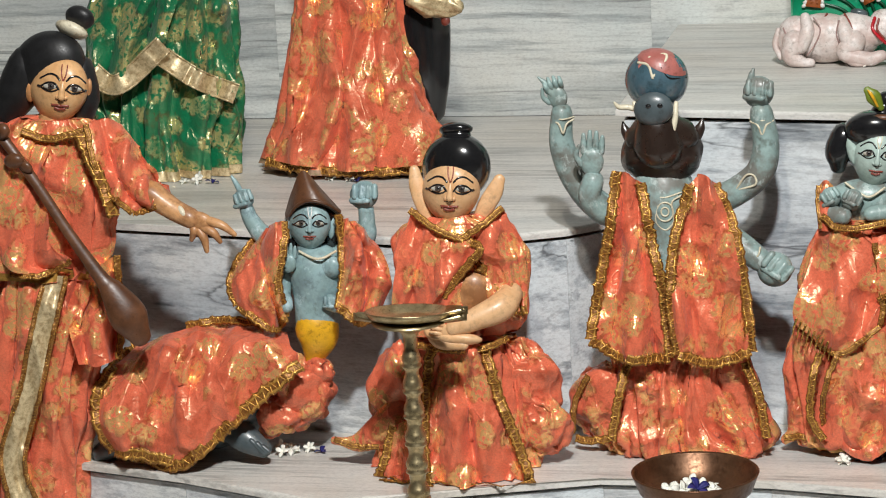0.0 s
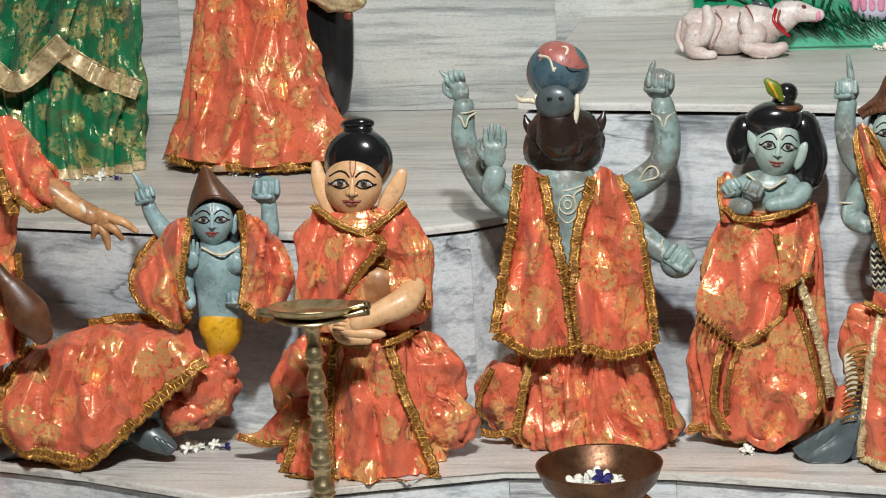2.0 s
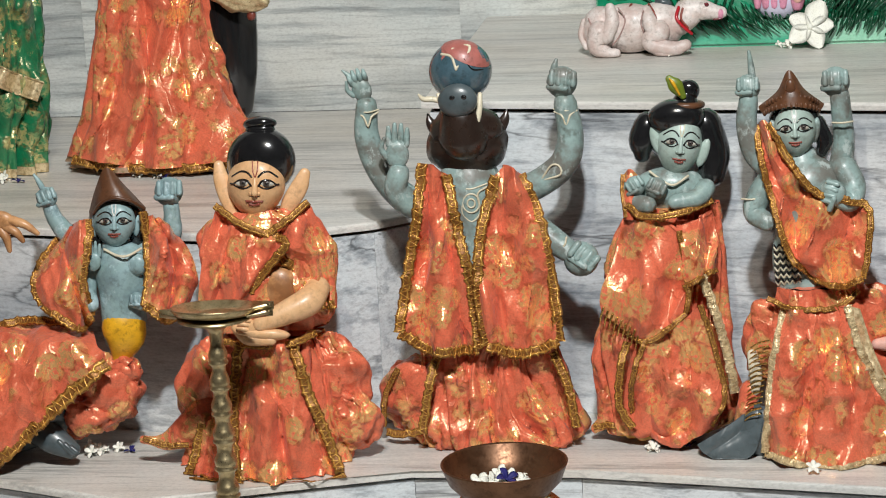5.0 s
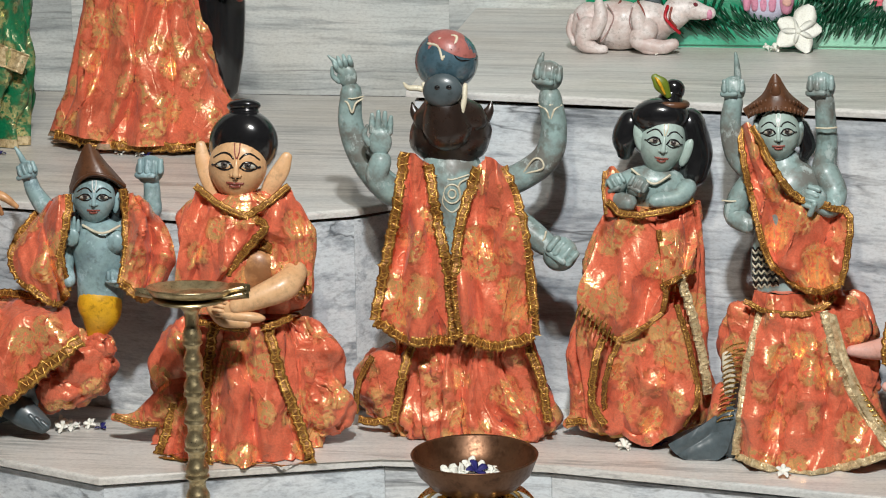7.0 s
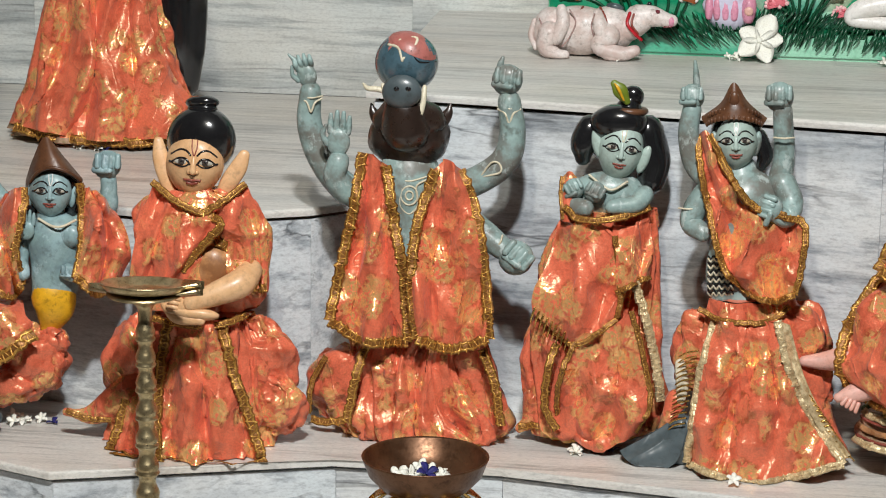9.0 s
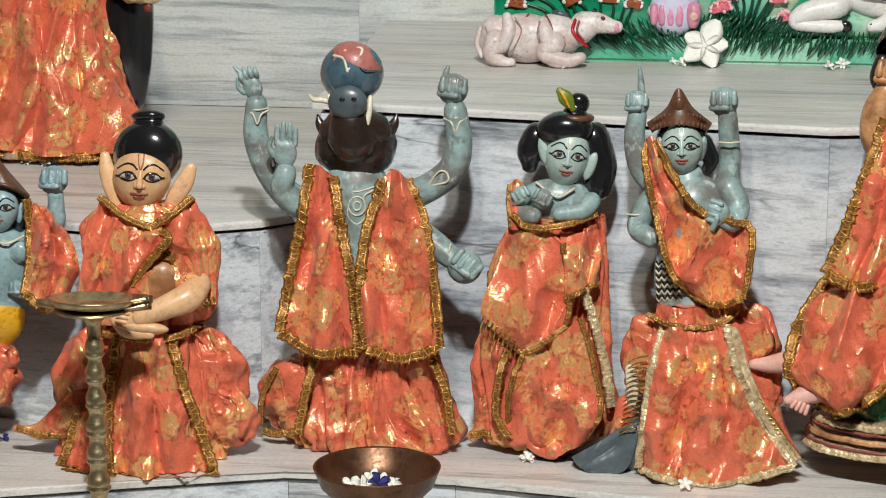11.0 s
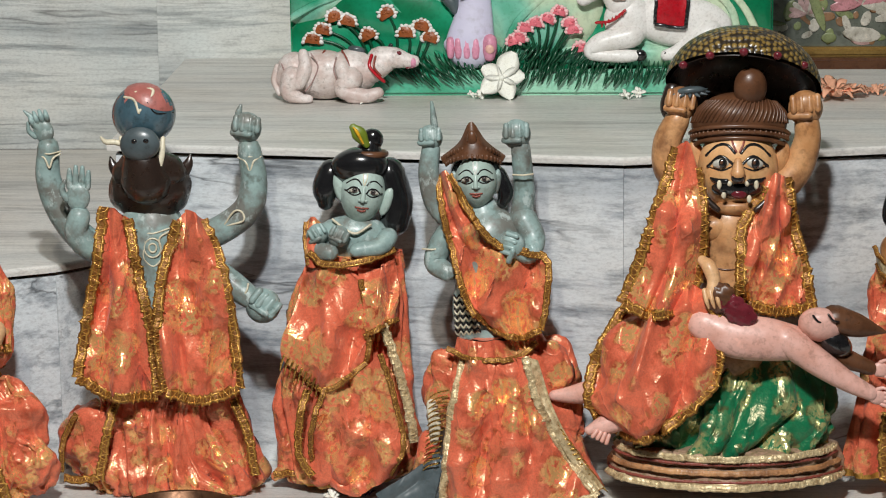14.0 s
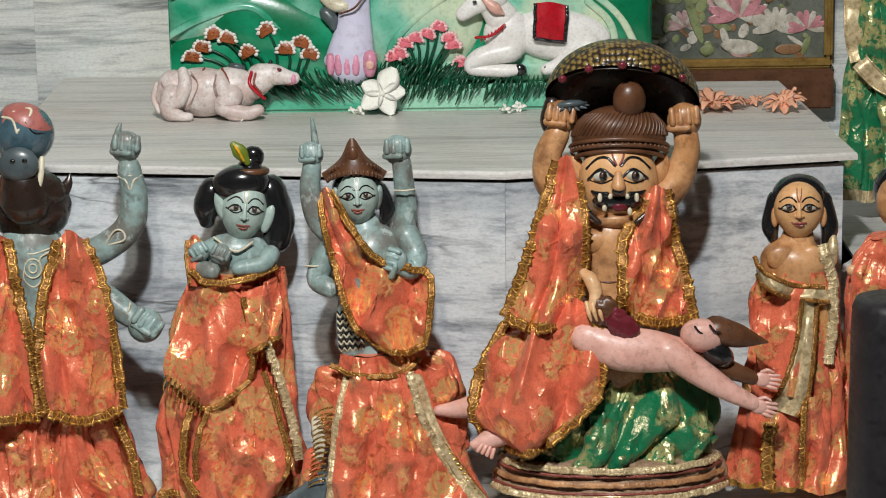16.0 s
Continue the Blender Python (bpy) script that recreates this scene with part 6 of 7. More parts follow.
# ---- relief plaque, framed print and cattle on the altar ----
def fig_part(f, name, parent, label=""):
    me = bpy.data.meshes.new(name)
    me.from_pydata(f.verts, [], f.faces)
    for mt in f.mats:
        me.materials.append(M[mt])
    me.polygons.foreach_set("material_index", f.ids)
    me.polygons.foreach_set("use_smooth", [True] * len(me.polygons))
    me.update()
    ob = new(name, me)
    ob.parent = parent
    ob.matrix_parent_inverse = Matrix.Translation(-Vector(parent.location))
    return tagged(ob, label)


def relief_plaque():
    root = empty("relief_plaque", (0.87, 3.90, Z3), "painted green relief plaque with foot, cow and flowers", "plaque")

    def child(name, bm, mat, label="", smooth=False):
        o = part(name, bm, mat, root, label, smooth)
        o.matrix_parent_inverse = Matrix.Translation(-Vector(root.location))
        return o

    child("backboard", box(0.531, 1.216, 3.885, 3.925, Z3, 1.42, 0.004), "panel")
    child("ledge", box(0.533, 1.214, 3.862, 3.884, Z3, 0.957, 0.005), "ledge", "mint green ledge painted with grass")
    spec = SPEC["panel"]
    f = Fig(spec)
    f.ell(500, -10, -10, 130, 62, 26, "mint", -28, 30, 16)
    f.ell(600, 60, -8, 170, 74, 24, "panel", 22, 34, 18)
    f.ell(480, 110, -8, 110, 60, 20, "panel", -14, 30, 16)
    f.ell(860, 20, -12, 110, 120, 26, "mint", 24, 30, 18)
    f.ell(1130, 40, -12, 150, 110, 24, "mint", 0, 30, 18)
    f.ell(1200, 0, -10, 70, 120, 24, "panel", -20, 26, 16)
    f.ell(660, -30, -10, 60, 80, 22, "mint", -30, 24, 16)
    f.ell(1000, 120, -8, 150, 22, 20, "mint", 0, 26, 12)
    for line in (((412, 60), (470, 30), (550, 8), (600, 40), (660, 100)), ((790, 130), (810, 70), (860, 20), (930, -30)), ((1120, -40), (1200, 20), (1240, 90), (1262, 130)), ((420, -10), (480, -40), (540, -60)), ((1150, 0), (1190, 40), (1205, 110))):
        f.limb([(u, v, 12, 7) for u, v in line], "mint", 8, 7, 0.5)
    f.verts = [(min(1.213, max(0.534, x)), y, z) for x, y, z in f.verts]
    fig_part(f, "hill", root, "green and mint painted hills")
    rnd = random.Random(5)
    for k, (u, v, mat) in enumerate(((452, 95, "rust"), (470, 78, "rust"), (492, 55, "rust"), (515, 62, "rust"), (552, 86, "rust"), (585, 48, "rust"), (618, 82, "rust"), (645, 70, "rust"), (660, 90, "rust"),
                                     (828, 72, "rose"), (846, 62, "rose"), (868, 55, "rose"), (888, 42, "rose"), (912, 74, "rose"), (925, 106, "rose"), (808, 95, "rose"), (818, 88, "rose"), (906, 62, "rose"))):
        g = Fig(spec)
        r = 12 if mat == "rust" else 10
        foot = (560 + (u - 560) * 0.45 + 30, 150) if u < 700 else (845 + (u - 845) * 0.2, 150)
        g.limb([(u, v, 16, 2.2), ((u + foot[0]) / 2 + 8, (v + 150) / 2 - 12, 16, 2.6), (*foot, 14, 2.0)], "grass", 6, 6)
        tl = rnd.uniform(-30, 30)
        g.ell(u, v + 5, 17, r * 1.25, r * 1.35, 5, mat, tl, 18, 8, 0.0, 0.60, lump=0.18)
        for i in range(9):
            a = 0.15 - i * 0.43
            q = rnd.uniform(1.1, 1.4) * r
            g.ell(u + q * math.cos(a), v + 5 + q * math.sin(a), 18, rnd.uniform(3.5, 5.5), rnd.uniform(2.5, 4), 2.5, "white" if mat == "rust" else "pale_rose", rnd.uniform(-60, 60), 8, 6)
        for i in range(4):
            g.ell(u + rnd.uniform(-7, 7), v + rnd.uniform(-6, 6), 21, 3.5, 2.4, 2, "rust" if mat == "rust" else "rose", rnd.uniform(-60, 60), 8, 6)
        fig_part(g, "flower", root, "rust flower edged white" if mat == "rust" else "pink flower")
    g = Fig(spec)
    for u0, u1, step, top, lean, length in ((560, 700, 9, 122, 34, 44), (548, 690, 10, 140, 30, 34), (700, 780, 9, 130, 22, 40), (786, 1225, 9.5, 126, -16, 40), (800, 1228, 11, 142, -12, 32), (786, 960, 8, 104, -26, 40)):
        u = u0
        while u < u1:
            l, k, v = length * rnd.uniform(0.7, 1.15), lean * rnd.uniform(0.6, 1.3), top + rnd.uniform(-5, 7)
            dd = 26 if v > 128 else 16
            g.limb([(u, v, dd, 0.8), (u + k * 0.30, v + l * 0.45, dd + 12, 2.6), (u + k, v + l, dd + 10, 0.8)], "grass", 5, 4, 0.6)
            u += step * rnd.uniform(0.6, 1.3)
    tagged(fig_part(g, "painted_grass", root, "dark painted grass strokes"), "", "", "", "stuff")
    # robe and foot
    g = Fig(spec)
    g.limb([(735, -330, 6, 40), (738, -120, 10, 32), (740, 0, 14, 27), (738, 50, 16, 33), (733, 90, 18, 42), (732, 104, 18, 45)], "lilac", 22, 8, 0.5)
    g.ell(732, 104, 22, 48, 24, 16, "lilac", 0, 22, 12)
    fig_part(g, "robe_relief", root, "pale lilac painted robe and ankle")
    for i, (u, w) in enumerate(((697, 7.5), (711, 7.5), (726, 8), (741, 8.5), (766, 13))):
        g = Fig(spec)
        g.limb([(u, 98, 32, w), (u, 112, 34, w), (u, 124, 34, w * 0.8)], "toe", 10, 5)
        if i == 4:
            g.ell(u, 112, 46, 8, 8, 3, "pink", 0, 12, 8)
        fig_part(g, "toe", root)
    g = Fig(spec)
    g.limb([(690, -10, 14, 14), (705, 5, 18, 13), (722, 8, 22, 10)], "ivory", 10, 5)
    g.limb([(690, 20, 16, 12), (700, 32, 18, 12), (704, 44, 18, 8)], "slate", 10, 5)
    g.limb([(715, 22, 34, 2), (740, 12, 44, 2), (758, -10, 40, 2)], "wood", 6, 5)
    fig_part(g, "tassel_relief", root, "ivory and grey painted tassel")
    # reclining white cow in relief
    g = Fig(spec)
    g.ell(1100, 60, 8, 92, 46, 26, "white", 6, 30, 18)
    g.ell(1010, 58, 10, 44, 44, 24, "white", -10, 26, 16)
    g.limb([(1000, 30, 12, 30), (985, 10, 14, 26), (968, -6, 16, 22)], "white", 18, 6, 0.7)
    g.limb([(985, -6, 18, 24), (955, 4, 22, 18), (930, 22, 24, 13)], "white", 18, 6, 0.8)
    g.limb([(1015, 85, 22, 22), (960, 100, 26, 18), (945, 118, 28, 12), (1000, 122, 28, 12), (1028, 120, 28, 9)], "white", 14, 7)
    g.limb([(1150, 80, 20, 26), (1100, 112, 26, 15), (1075, 120, 28, 10)], "white", 14, 7)
    g.ell(1030, 121, 30, 12, 11, 8, "black", 10, 12, 8)
    g.ell(1078, 120, 30, 12, 9, 8, "black", 0, 12, 8)
    fig_part(g, "cow_relief", root, "white painted reclining cow")
    g = Fig(spec)
    g.sheet([[(1056, 4, 36), (1084, 2, 38), (1112, 8, 34)], [(1055, 40, 38), (1083, 40, 40), (1110, 42, 36)], [(1054, 66, 36), (1082, 70, 38), (1108, 72, 34)]], "scarlet", 12, 12, 1.0, 1.0, 1.0, edge="black", edges="lrb", w=3)
    fig_part(g, "saddle_cloth", root, "scarlet saddle cloth edged black")
    g = Fig(spec)
    g.limb([(952, 64, 36, 2.5), (980, 60, 40, 2.5), (1002, 42, 40, 2.5)], "scarlet", 6, 6)
    for i in range(7):
        g.ell(962 + i * 6, 68 - i * 3.4, 40, 2, 4.5, 2, "scarlet", 0, 6, 5)
    g.ell(950, 2, 42, 4, 3, 2, "black", 0, 8, 6)
    g.limb([(960, -8, 38, 2), (985, 12, 42, 10), (1000, 22, 38, 3)], "pink", 10, 5, 0.5)
    fig_part(g, "necklace_relief", root, "red painted necklace")


relief_plaque()


def cow_figurine():
    f = Fig(SPEC["cow"])
    f.ell(470, 158, 0, 66, 44, 38, "pink_white", 2, 30, 20)
    f.ell(420, 160, -2, 34, 42, 34, "pink_white", 0, 26, 18)
    f.ell(520, 155, 0, 48, 42, 36, "pink_white", 0, 26, 18)
    f.limb([(530, 150, 2, 32), (555, 148, 4, 26), (575, 138, 6, 22)], "pink_white", 20, 7)
    f.limb([(570, 130, 6, 22), (595, 128, 8, 19), (620, 133, 10, 13), (630, 134, 10, 11)], "pink_white", 20, 7, 0.85)
    f.ell(628, 136, 12, 9, 10, 9, "toe", 0, 14, 10)
    f.limb([(436, 122, 24, 9), (440, 146, 34, 13), (428, 172, 36, 14)], "pink_white", 14, 6)
    f.limb([(500, 128, 26, 9), (506, 150, 34, 14), (514, 172, 36, 13)], "pink_white", 14, 6)
    for line in (((450, 122), (462, 144), (452, 172), (440, 188)), ((494, 128), (490, 152), (500, 178)), ((398, 140), (404, 160), (396, 182))):
        f.limb([(u, v, 38 if u > 410 else 26, 1.2) for u, v in line], "dusky_line", 6, 6)
    f.limb([(418, 165, 28, 22), (412, 190, 34, 16), (432, 202, 36, 11), (446, 202, 36, 8)], "pink_white", 14, 7)
    f.limb([(520, 165, 30, 22), (506, 186, 38, 15), (545, 196, 38, 13), (568, 190, 36, 10)], "pink_white", 14, 7)
    f.limb([(500, 185, 38, 10), (525, 202, 40, 9), (545, 202, 40, 7)], "pink_white", 12, 6)
    f.limb([(390, 145, 6, 6), (384, 170, 10, 5), (394, 192, 14, 5)], "pink_white", 10, 6)
    f.limb([(588, 112, 4, 5), (590, 106, 4, 4)], "black", 8, 4)
    f.ell(530, 114, 4, 16, 7, 10, "slate", 10, 12, 8)
    f.limb([(582, 118, 14, 2), (598, 122, 20, 6), (604, 128, 20, 2)], "pink_white", 8, 5, 0.5)
    f.ell(604, 120, 20, 5, 4, 3, "wound", 0, 10, 8)
    f.limb([(618, 146, 16, 1.6), (630, 145, 16, 1.4)], "wound", 6, 3)
    f.limb([(556, 124, 22, 3), (552, 142, 32, 3), (564, 158, 34, 3), (578, 170, 30, 3)], "scarlet", 8, 6)
    f.limb([(563, 126, 24, 2), (560, 144, 32, 2), (572, 160, 30, 2)], "lip", 8, 6)
    f.limb([(474, 116, 14, 2), (466, 128, 24, 2), (460, 138, 32, 2)], "lip", 6, 5)
    f.limb([(504, 116, 16, 2), (512, 130, 28, 2), (516, 142, 34, 2)], "lip", 6, 5)
    return f.done("cow_figurine", "small white painted reclining cow figurine with red collar", "figurine", "altar cattle", floor=Z3 + 0.001)


M["dusky_line"] = paint("dusky_rose_line_paint", (0.40, 0.26, 0.24), 0.5)
M["pink_white"] = paint("chalky_white_paint", (0.74, 0.67, 0.64), 0.4, (0.78, 0.68, 0.64), 40.0, 0.0, 0.0, 0.6, (0.52, 0.38, 0.34))
cow_figurine()


def framed_print():
    root = empty("framed_print", (1.30, WALL, 0.93), "faded print in a gilt frame hung on the marble wall", "picture")
    x0, x1, z0, z1 = 1.06, 1.518, 0.924, 1.50
    for nm, b, mt in (("backing", box(x0, x1, WALL - 0.020, WALL - 0.001, z0, z1), "wood"),
                      ("print", box(x0 + 0.012, x1 - 0.012, WALL - 0.024, WALL - 0.0205, z0 + 0.014, z1 - 0.014), "print"),
                      ("support_ledge", box(x0 + 0.12, x1, WALL - 0.050, WALL - 0.001, z0 - 0.062, z0 - 0.0005, 0.003), "wood"),
                      ("bottom_rail", box(x0, x1, WALL - 0.036, WALL - 0.0205, z0, z0 + 0.015, 0.004), "frame"),
                      ("top_rail", box(x0, x1, WALL - 0.036, WALL - 0.0205, z1 - 0.015, z1, 0.004), "frame"),
                      ("side_rail", box(x0, x0 + 0.013, WALL - 0.035, WALL - 0.0205, z0 + 0.015, z1 - 0.015, 0.004), "frame"),
                      ("side_rail", box(x1 - 0.013, x1, WALL - 0.035, WALL - 0.0205, z0 + 0.015, z1 - 0.015, 0.004), "frame")):
        o = part(nm, b, mt, root)
        o.matrix_parent_inverse = Matrix.Translation(-Vector(root.location))
    # printed lotus heads, white waterfowl and stems, as flat shapes of ink
    rnd = random.Random(8)
    spec = ((0.0, WALL - 0.0245, 0.0), 1.0, (1.0, 0.0, 0.0), (0.0, 0.0, 1.0), (0.0, -1.0, 0.0), 0.0, 0.0)
    inks = Fig(spec)

    def blot(x, z, w, h, mat, tilt=0.0, lift=0.0):
        if x0 + 0.014 + w < x < x1 - 0.014 - w and z0 + 0.016 + h < z:
            inks.ell(x, -z, 0.0002 + lift, w, h, 0.0006, mat, tilt, 14, 6, lump=0.1)
    for i in range(260):
        blot(rnd.uniform(x0, x1), rnd.uniform(z0, z0 + 0.3), rnd.uniform(0.004, 0.020), rnd.uniform(0.003, 0.010), rnd.choice(("ink_sage", "ink_brown", "ink_pale", "ink_sage", "ink_rose")), rnd.uniform(-80, 80))
    for cx, cz, r, mat in ((1.372, 1.005, 0.034, "ink_pink"), (1.33, 1.04, 0.024, "ink_rose"), (1.43, 0.985, 0.026, "ink_pale"), (1.478, 0.985, 0.022, "ink_pink"), (1.40, 1.06, 0.03, "ink_pale"), (1.47, 1.06, 0.03, "ink_pink"), (1.29, 0.99, 0.02, "ink_rose"), (1.34, 1.13, 0.035, "ink_pink"), (1.44, 1.15, 0.035, "ink_pale")):
        for k in range(9):
            a = math.pi * (k / 8) * 1.1 - 0.15
            blot(cx + 0.7 * r * math.cos(a), cz + 0.6 * r * math.sin(a), r * 0.26, r * 0.70, mat if k % 3 else "ink_pale", 90 - math.degrees(a), 0.0004 + 0.00005 * k)
    for x, z, w, h, t, mat in ((1.375, 0.957, 0.030, 0.012, 6, "ink_pale"), (1.352, 0.972, 0.006, 0.016, -20, "ink_pale"), (1.29, 0.965, 0.011, 0.045, 35, "ink_sage"), (1.305, 1.0, 0.008, 0.04, -20, "ink_sage"), (1.265, 0.975, 0.010, 0.042, -28, "ink_pale"), (1.45, 0.952, 0.022, 0.008, 0, "ink_brown"), (1.325, 0.952, 0.012, 0.008, 0, "ink_sage")):
        blot(x, z, w, h, mat, t, 0.0009)
    tagged(fig_part(inks, "printed_shapes", root, "faded pink lotus and pale birds in print"), "", "", "", "stuff")


framed_print()


# ---- brass lamp, bronze bowl, dark post ----
def oil_lamp():
    root = empty("oil_lamp", (0.143, 3.10, 0.302), "tall turned brass oil lamp with a shallow dish", "oil lamp")
    k = 0.000688

    def z(v):
        return 0.542 + (800 - v) * k - 0.302

    prof = [(0.001, 0.0), (0.055, 0.0), (0.058, 0.006), (0.050, 0.014), (0.030, 0.022), (0.016, 0.04)]
    v = 1090
    r = 24.0
    knots = []
    while v > 560:
        step = 50 if v > 700 else 46
        for dv, f in ((0, 0.78), (4, 1.04), (7, 1.06), (10, 0.92), (13, 0.97), (20, 1.02), (27, 0.90), (35, 0.72), (42, 0.70)):
            knots.append((r * f * k, z(v - dv)))
        v -= step
        r = max(16.5, r - 0.75)
    knots += [(12 * k, z(553)), (12 * k, z(540)), (16 * k, z(532)), (24 * k, z(526)), (40 * k, z(520)), (64 * k, z(514)), (66 * k, z(511)), (30 * k, z(511)), (0, z(511))]
    part("stem", lathe(prof + knots, 36), "brass", root, "", True)
    dish = [(0, z(509)), (40 * k, z(509)), (62 * k, z(503)), (73 * k, z(494)), (76 * k, z(493)), (76 * k, z(496)), (66 * k, z(506.5)), (40 * k, z(511.5)), (0, z(511.5))]
    dish = dish[::-1]
    bm = lathe(dish, 48)
    bmesh.ops.rotate(bm, verts=bm.verts, cent=(0, 0, z(505)), matrix=Matrix.Rotation(radians(-6), 3, "X"))
    part("dish", bm, "brass", root, "shallow brass dish", True)
    for side, lift, length in ((1, 0, 1.0), (1, -0.008, 0.95), (-1, -0.009, 1.0)):
        bm = bmesh.new()
        rows = []
        for i in range(9):
            t = i / 8
            w = 0.020 * (1 - t) ** 0.8 + 0.001
            x = side * (0.040 + 0.030 * t * length) + 0.002
            rows.append([bm.verts.new((x, y * w, z(500) + lift + 0.004 * t + 0.006 * abs(y) - (0.003 if q else 0))) for q, y in ((0, -1), (0, 0), (0, 1), (1, 0))])
        for a, b in zip(rows, rows[1:]):
            for i in range(4):
                j = (i + 1) % 4
                bm.faces.new((a[i], a[j], b[j], b[i]))
        part("spout", bm, "brass", root, "pinched wick spout", True)


oil_lamp()


def bronze_bowl():
    root = empty("offering_bowl", (0.479, 3.10, 0.302), "brown bronze bowl with flowers on a low gilt stand", "bowl")
    zr = 0.560 - 0.302
    r = 0.0745
    outer = [(0.0, zr - 0.046), (0.030, zr - 0.045), (0.052, zr - 0.038), (0.067, zr - 0.022), (r, zr - 0.002), (r + 0.0008, zr), (r - 0.0008, zr + 0.0006), (r - 0.0025, zr - 0.002), (0.0645, zr - 0.021), (0.050, zr - 0.034), (0.028, zr - 0.0405), (0.0, zr - 0.041)]
    part("bowl_body", lathe(outer, 64), "bronze", root, "beaten brown bronze", True)
    part("stand", lathe([(0.0, 0), (0.05, 0), (0.05, 0.006), (0.014, 0.03), (0.012, 0.10), (0.018, 0.14), (0.012, 0.17), (0.02, zr - 0.052), (0.03, zr - 0.0465), (0, zr - 0.0465)], 32), "brass", root, "", True)
    rnd = random.Random(2)
    for i in range(12):
        a = i * math.pi / 6 + 0.2
        bm = bmesh.new()
        rows = []
        for j in range(8):
            t = j / 7
            w = 0.013 * math.sin(math.pi * (0.12 + 0.86 * t)) + 0.0005
            rr = 0.022 + 0.050 * t
            zz = zr - 0.052 - 0.002 * t + 0.012 * math.sin(t * 2.6) * (0.6 if i % 2 else 1.0) - 0.014 * t * t * (1 + i % 2)
            rows.append([bm.verts.new((rr, s * w, zz + 0.003 * abs(s) - q)) for s, q in ((-1, 0), (0, 0), (1, 0), (0, 0.0015))])
        for p, q in zip(rows, rows[1:]):
            for c in range(4):
                d = (c + 1) % 4
                bm.faces.new((p[c], p[d], q[d], q[c]))
        bmesh.ops.rotate(bm, verts=bm.verts, cent=(0, 0, 0), matrix=Matrix.Rotation(a, 3, "Z"))
        part("leaf", bm, "gilt", root, "", True)


bronze_bowl()

post = empty("stone_post", (1.404, 2.90, 0.302), "rounded black stone post at the front of the plinth", "post")
part("shaft", lathe([(0.0, 0.0), (0.053, 0.0), (0.051, 0.10), (0.0485, 0.545), (0.0475, 0.565), (0.044, 0.573), (0.030, 0.576), (0.0, 0.577)], 48), "charcoal", post, "", True)


# ---- loose flowers ----
def blossom(name, place, size, mat, petals=5, lift=0.35, tilt=0.0, turn=0.0, label="", group="scattered flowers", ruffle=0.0, broad=0.30):
    """A flower of curled, slightly thick petals round a short tube."""
    bm = bmesh.new()
    rnd = random.Random(int(place[0] * 9973) + int(place[1] * 7919))
    for p in range(petals):
        a = 2 * math.pi * p / petals + rnd.uniform(-0.15, 0.15)
        l = size * 0.5 * rnd.uniform(0.85, 1.1)
        rows = []
        for j in range(7):
            t = j / 6
            w = l * broad * math.sin(math.pi * min(0.97, 0.08 + 0.84 * t)) + 0.0003
            z = l * lift * (math.sin(t * 2.2)) + ruffle * l * rnd.uniform(-0.3, 0.3)
            rows.append([bm.verts.new((l * t * math.cos(a) - s * w * math.sin(a), l * t * math.sin(a) + s * w * math.cos(a), z + abs(s) * w * 0.35 - q * size * 0.012)) for s, q in ((-1, 0), (-0.4, 0), (0.4, 0), (1, 0), (0.4, 1), (-0.4, 1))])
        for a0, b0 in zip(rows, rows[1:]):
            for c in range(6):
                d = (c + 1) % 6
                bm.faces.new((a0[c], a0[d], b0[d], b0[c]))
    bmesh.ops.create_icosphere(bm, subdivisions=1, radius=size * 0.07, matrix=Matrix.Translation((0, 0, size * 0.02)))
    bmesh.ops.rotate(bm, verts=bm.verts, cent=(0, 0, 0), matrix=Euler((radians(tilt), 0, radians(turn))).to_matrix())
    low = min(v.co.z for v in bm.verts)
    for v in bm.verts:
        v.co.z -= low
    ob = part(name, bm, mat, None, label, True)
    ob.location = place
    return tagged(ob, "", "flower", group)


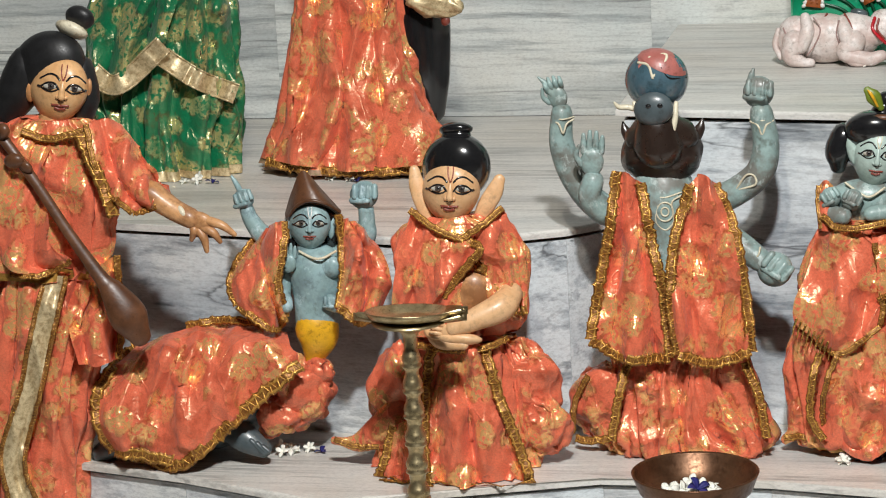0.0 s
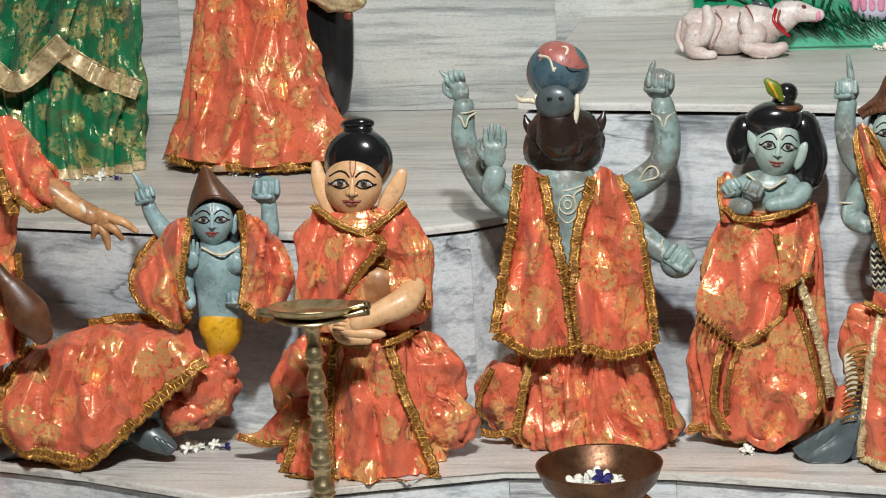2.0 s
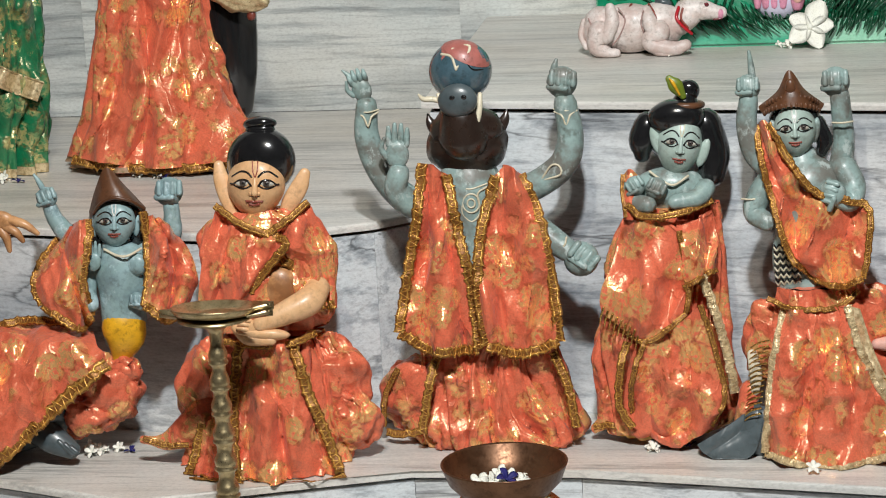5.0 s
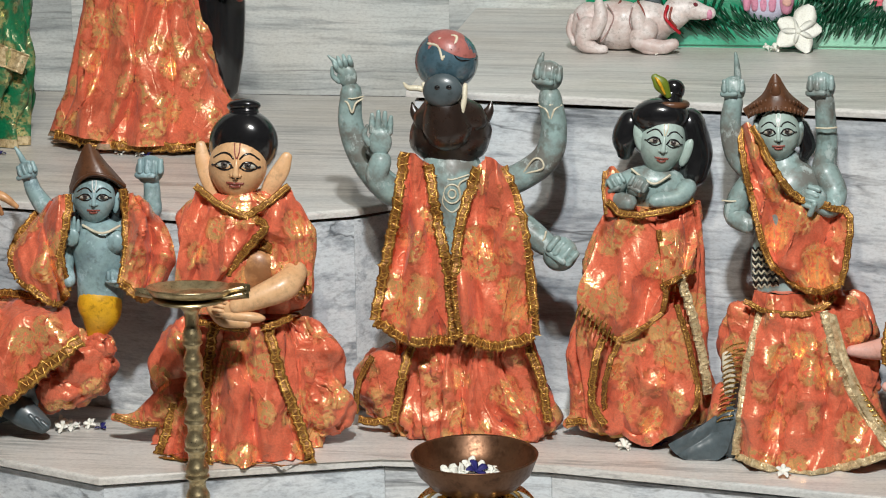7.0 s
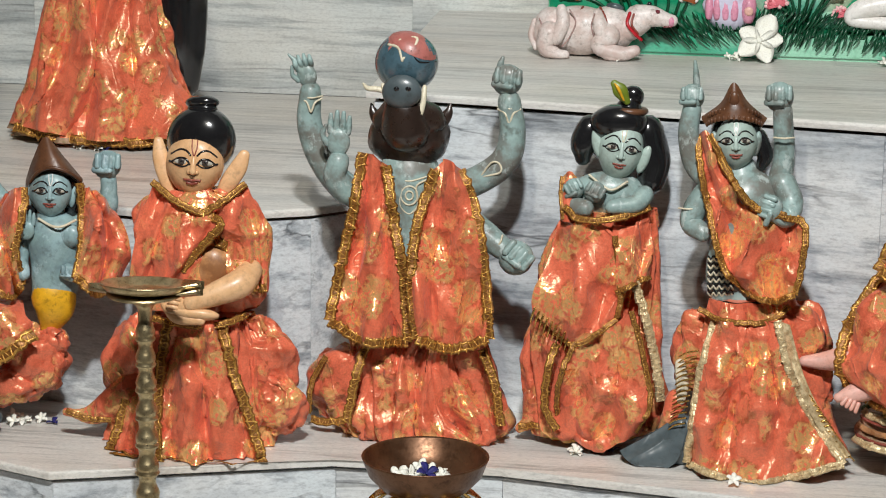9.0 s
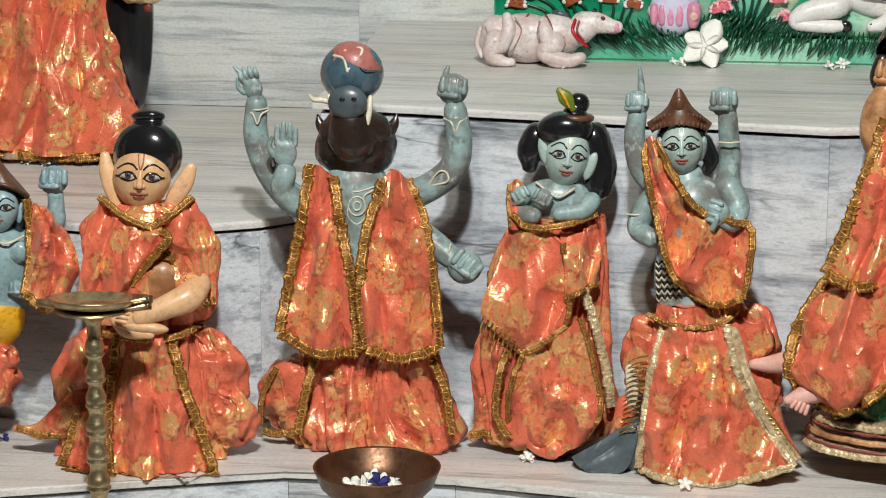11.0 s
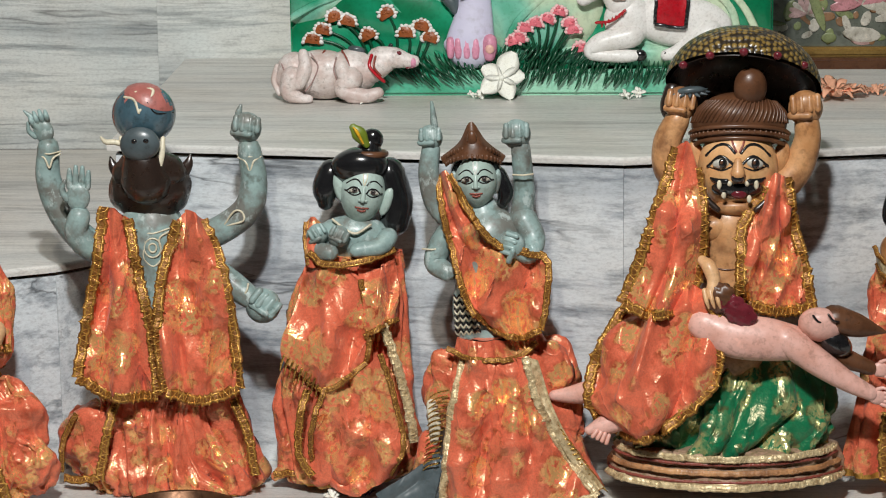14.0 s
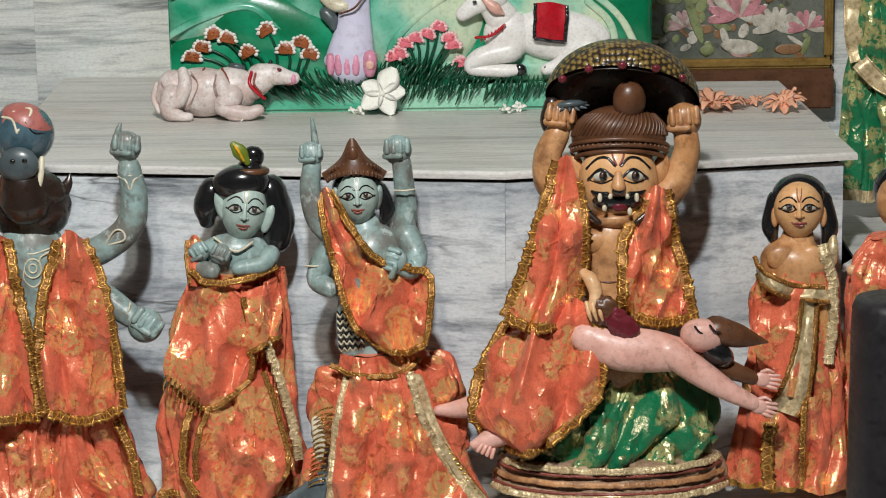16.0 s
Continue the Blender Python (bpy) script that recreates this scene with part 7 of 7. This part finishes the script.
WHITE, BLUE = "small white fallen blossom lying on marble", "small indigo blossom lying among white ones"
rnd = random.Random(11)
for x, y, z, n, spread in ((-0.078, 3.312, Z1, 9, 0.022), (0.655, 3.345, Z1, 4, 0.018), (0.645, 3.322, Z1, 4, 0.014), (-0.108, 3.728, Z2, 4, 0.018), (-0.322, 3.722, Z2, 4, 0.018),
                           (0.795, 3.838, Z3, 4, 0.016), (1.008, 3.838, Z3, 5, 0.020), (0.645, 3.80, Z3, 1, 0.002), (1.10, 3.262, Z1, 2, 0.012), (0.34, 3.36, Z1, 0, 0.02), (1.30, 3.24, Z1, 4, 0.02)):
    for i in range(n):
        blossom("white_blossom", (x + rnd.uniform(-spread, spread), y + rnd.uniform(-spread, spread) * 0.6, z + 0.0005), rnd.uniform(0.014, 0.022), "petal", 4, rnd.uniform(0.25, 0.5), rnd.uniform(15, 60), rnd.uniform(-50, 50), WHITE)
for x, y, z in ((-0.040, 3.318, Z1), (0.682, 3.334, Z1), (-0.080, 3.722, Z2), (-0.296, 3.716, Z2), (1.128, 3.262, Z1)):
    blossom("indigo_blossom", (x, y, z + 0.0005), 0.022, "blue_petal", 3, 0.3, 10, x * 900, BLUE)
blossom("white_blossom", (0.834, 3.838, Z3 + 0.0005), 0.074, "petal", 5, 0.06, 68, 4, "large white five-petalled blossom propped against the plaque", broad=0.40)
blossom("white_blossom", (0.836, 3.232, Z1 + 0.003), 0.022, "petal", 5, 0.3, 40, 20, "white blossom resting on an orange hem")
for x, y, size in ((1.262, 3.86, 0.070), (1.296, 3.835, 0.085), (1.325, 3.855, 0.055), (1.362, 3.875, 0.040), (1.398, 3.825, 0.070)):
    blossom("peach_blossom", (x, y, Z3 + 0.0005), size, "peach", 12, 0.22, rnd.uniform(4, 24), rnd.uniform(-60, 60), "ruffled peach-coloured blossom lying on the altar", ruffle=0.45, broad=0.19)
for i in range(20):
    a, r = rnd.uniform(0, 6.28), rnd.uniform(0.004, 0.030)
    blossom("white_blossom", (0.482 + r * math.cos(a) * 1.2, 3.076 + r * math.sin(a) * 0.6, 0.530 + 0.012 * rnd.random()), rnd.uniform(0.024, 0.032), "petal", 5, 0.4, rnd.uniform(0, 60), rnd.uniform(-60, 60), "white blossom lying in the bronze bowl", "flowers in the bowl")
blossom("indigo_blossom", (0.486, 3.066, 0.546), 0.030, "blue_petal", 4, 0.4, 30, 40, "indigo blossom on top of the bowl of white ones", "flowers in the bowl")

bm = bmesh.new()
bmesh.ops.create_uvsphere(bm, u_segments=10, v_segments=6, radius=0.0028)
bmesh.ops.scale(bm, vec=(1.2, 0.35, 1.0), verts=bm.verts)
spot = part("wax_drop", bm, "wound", None, "", True)
spot.location = (0.534, 3.4858, 0.612)
tagged(spot, "tiny dark red wax drop stuck on the marble riser", "wax drop")
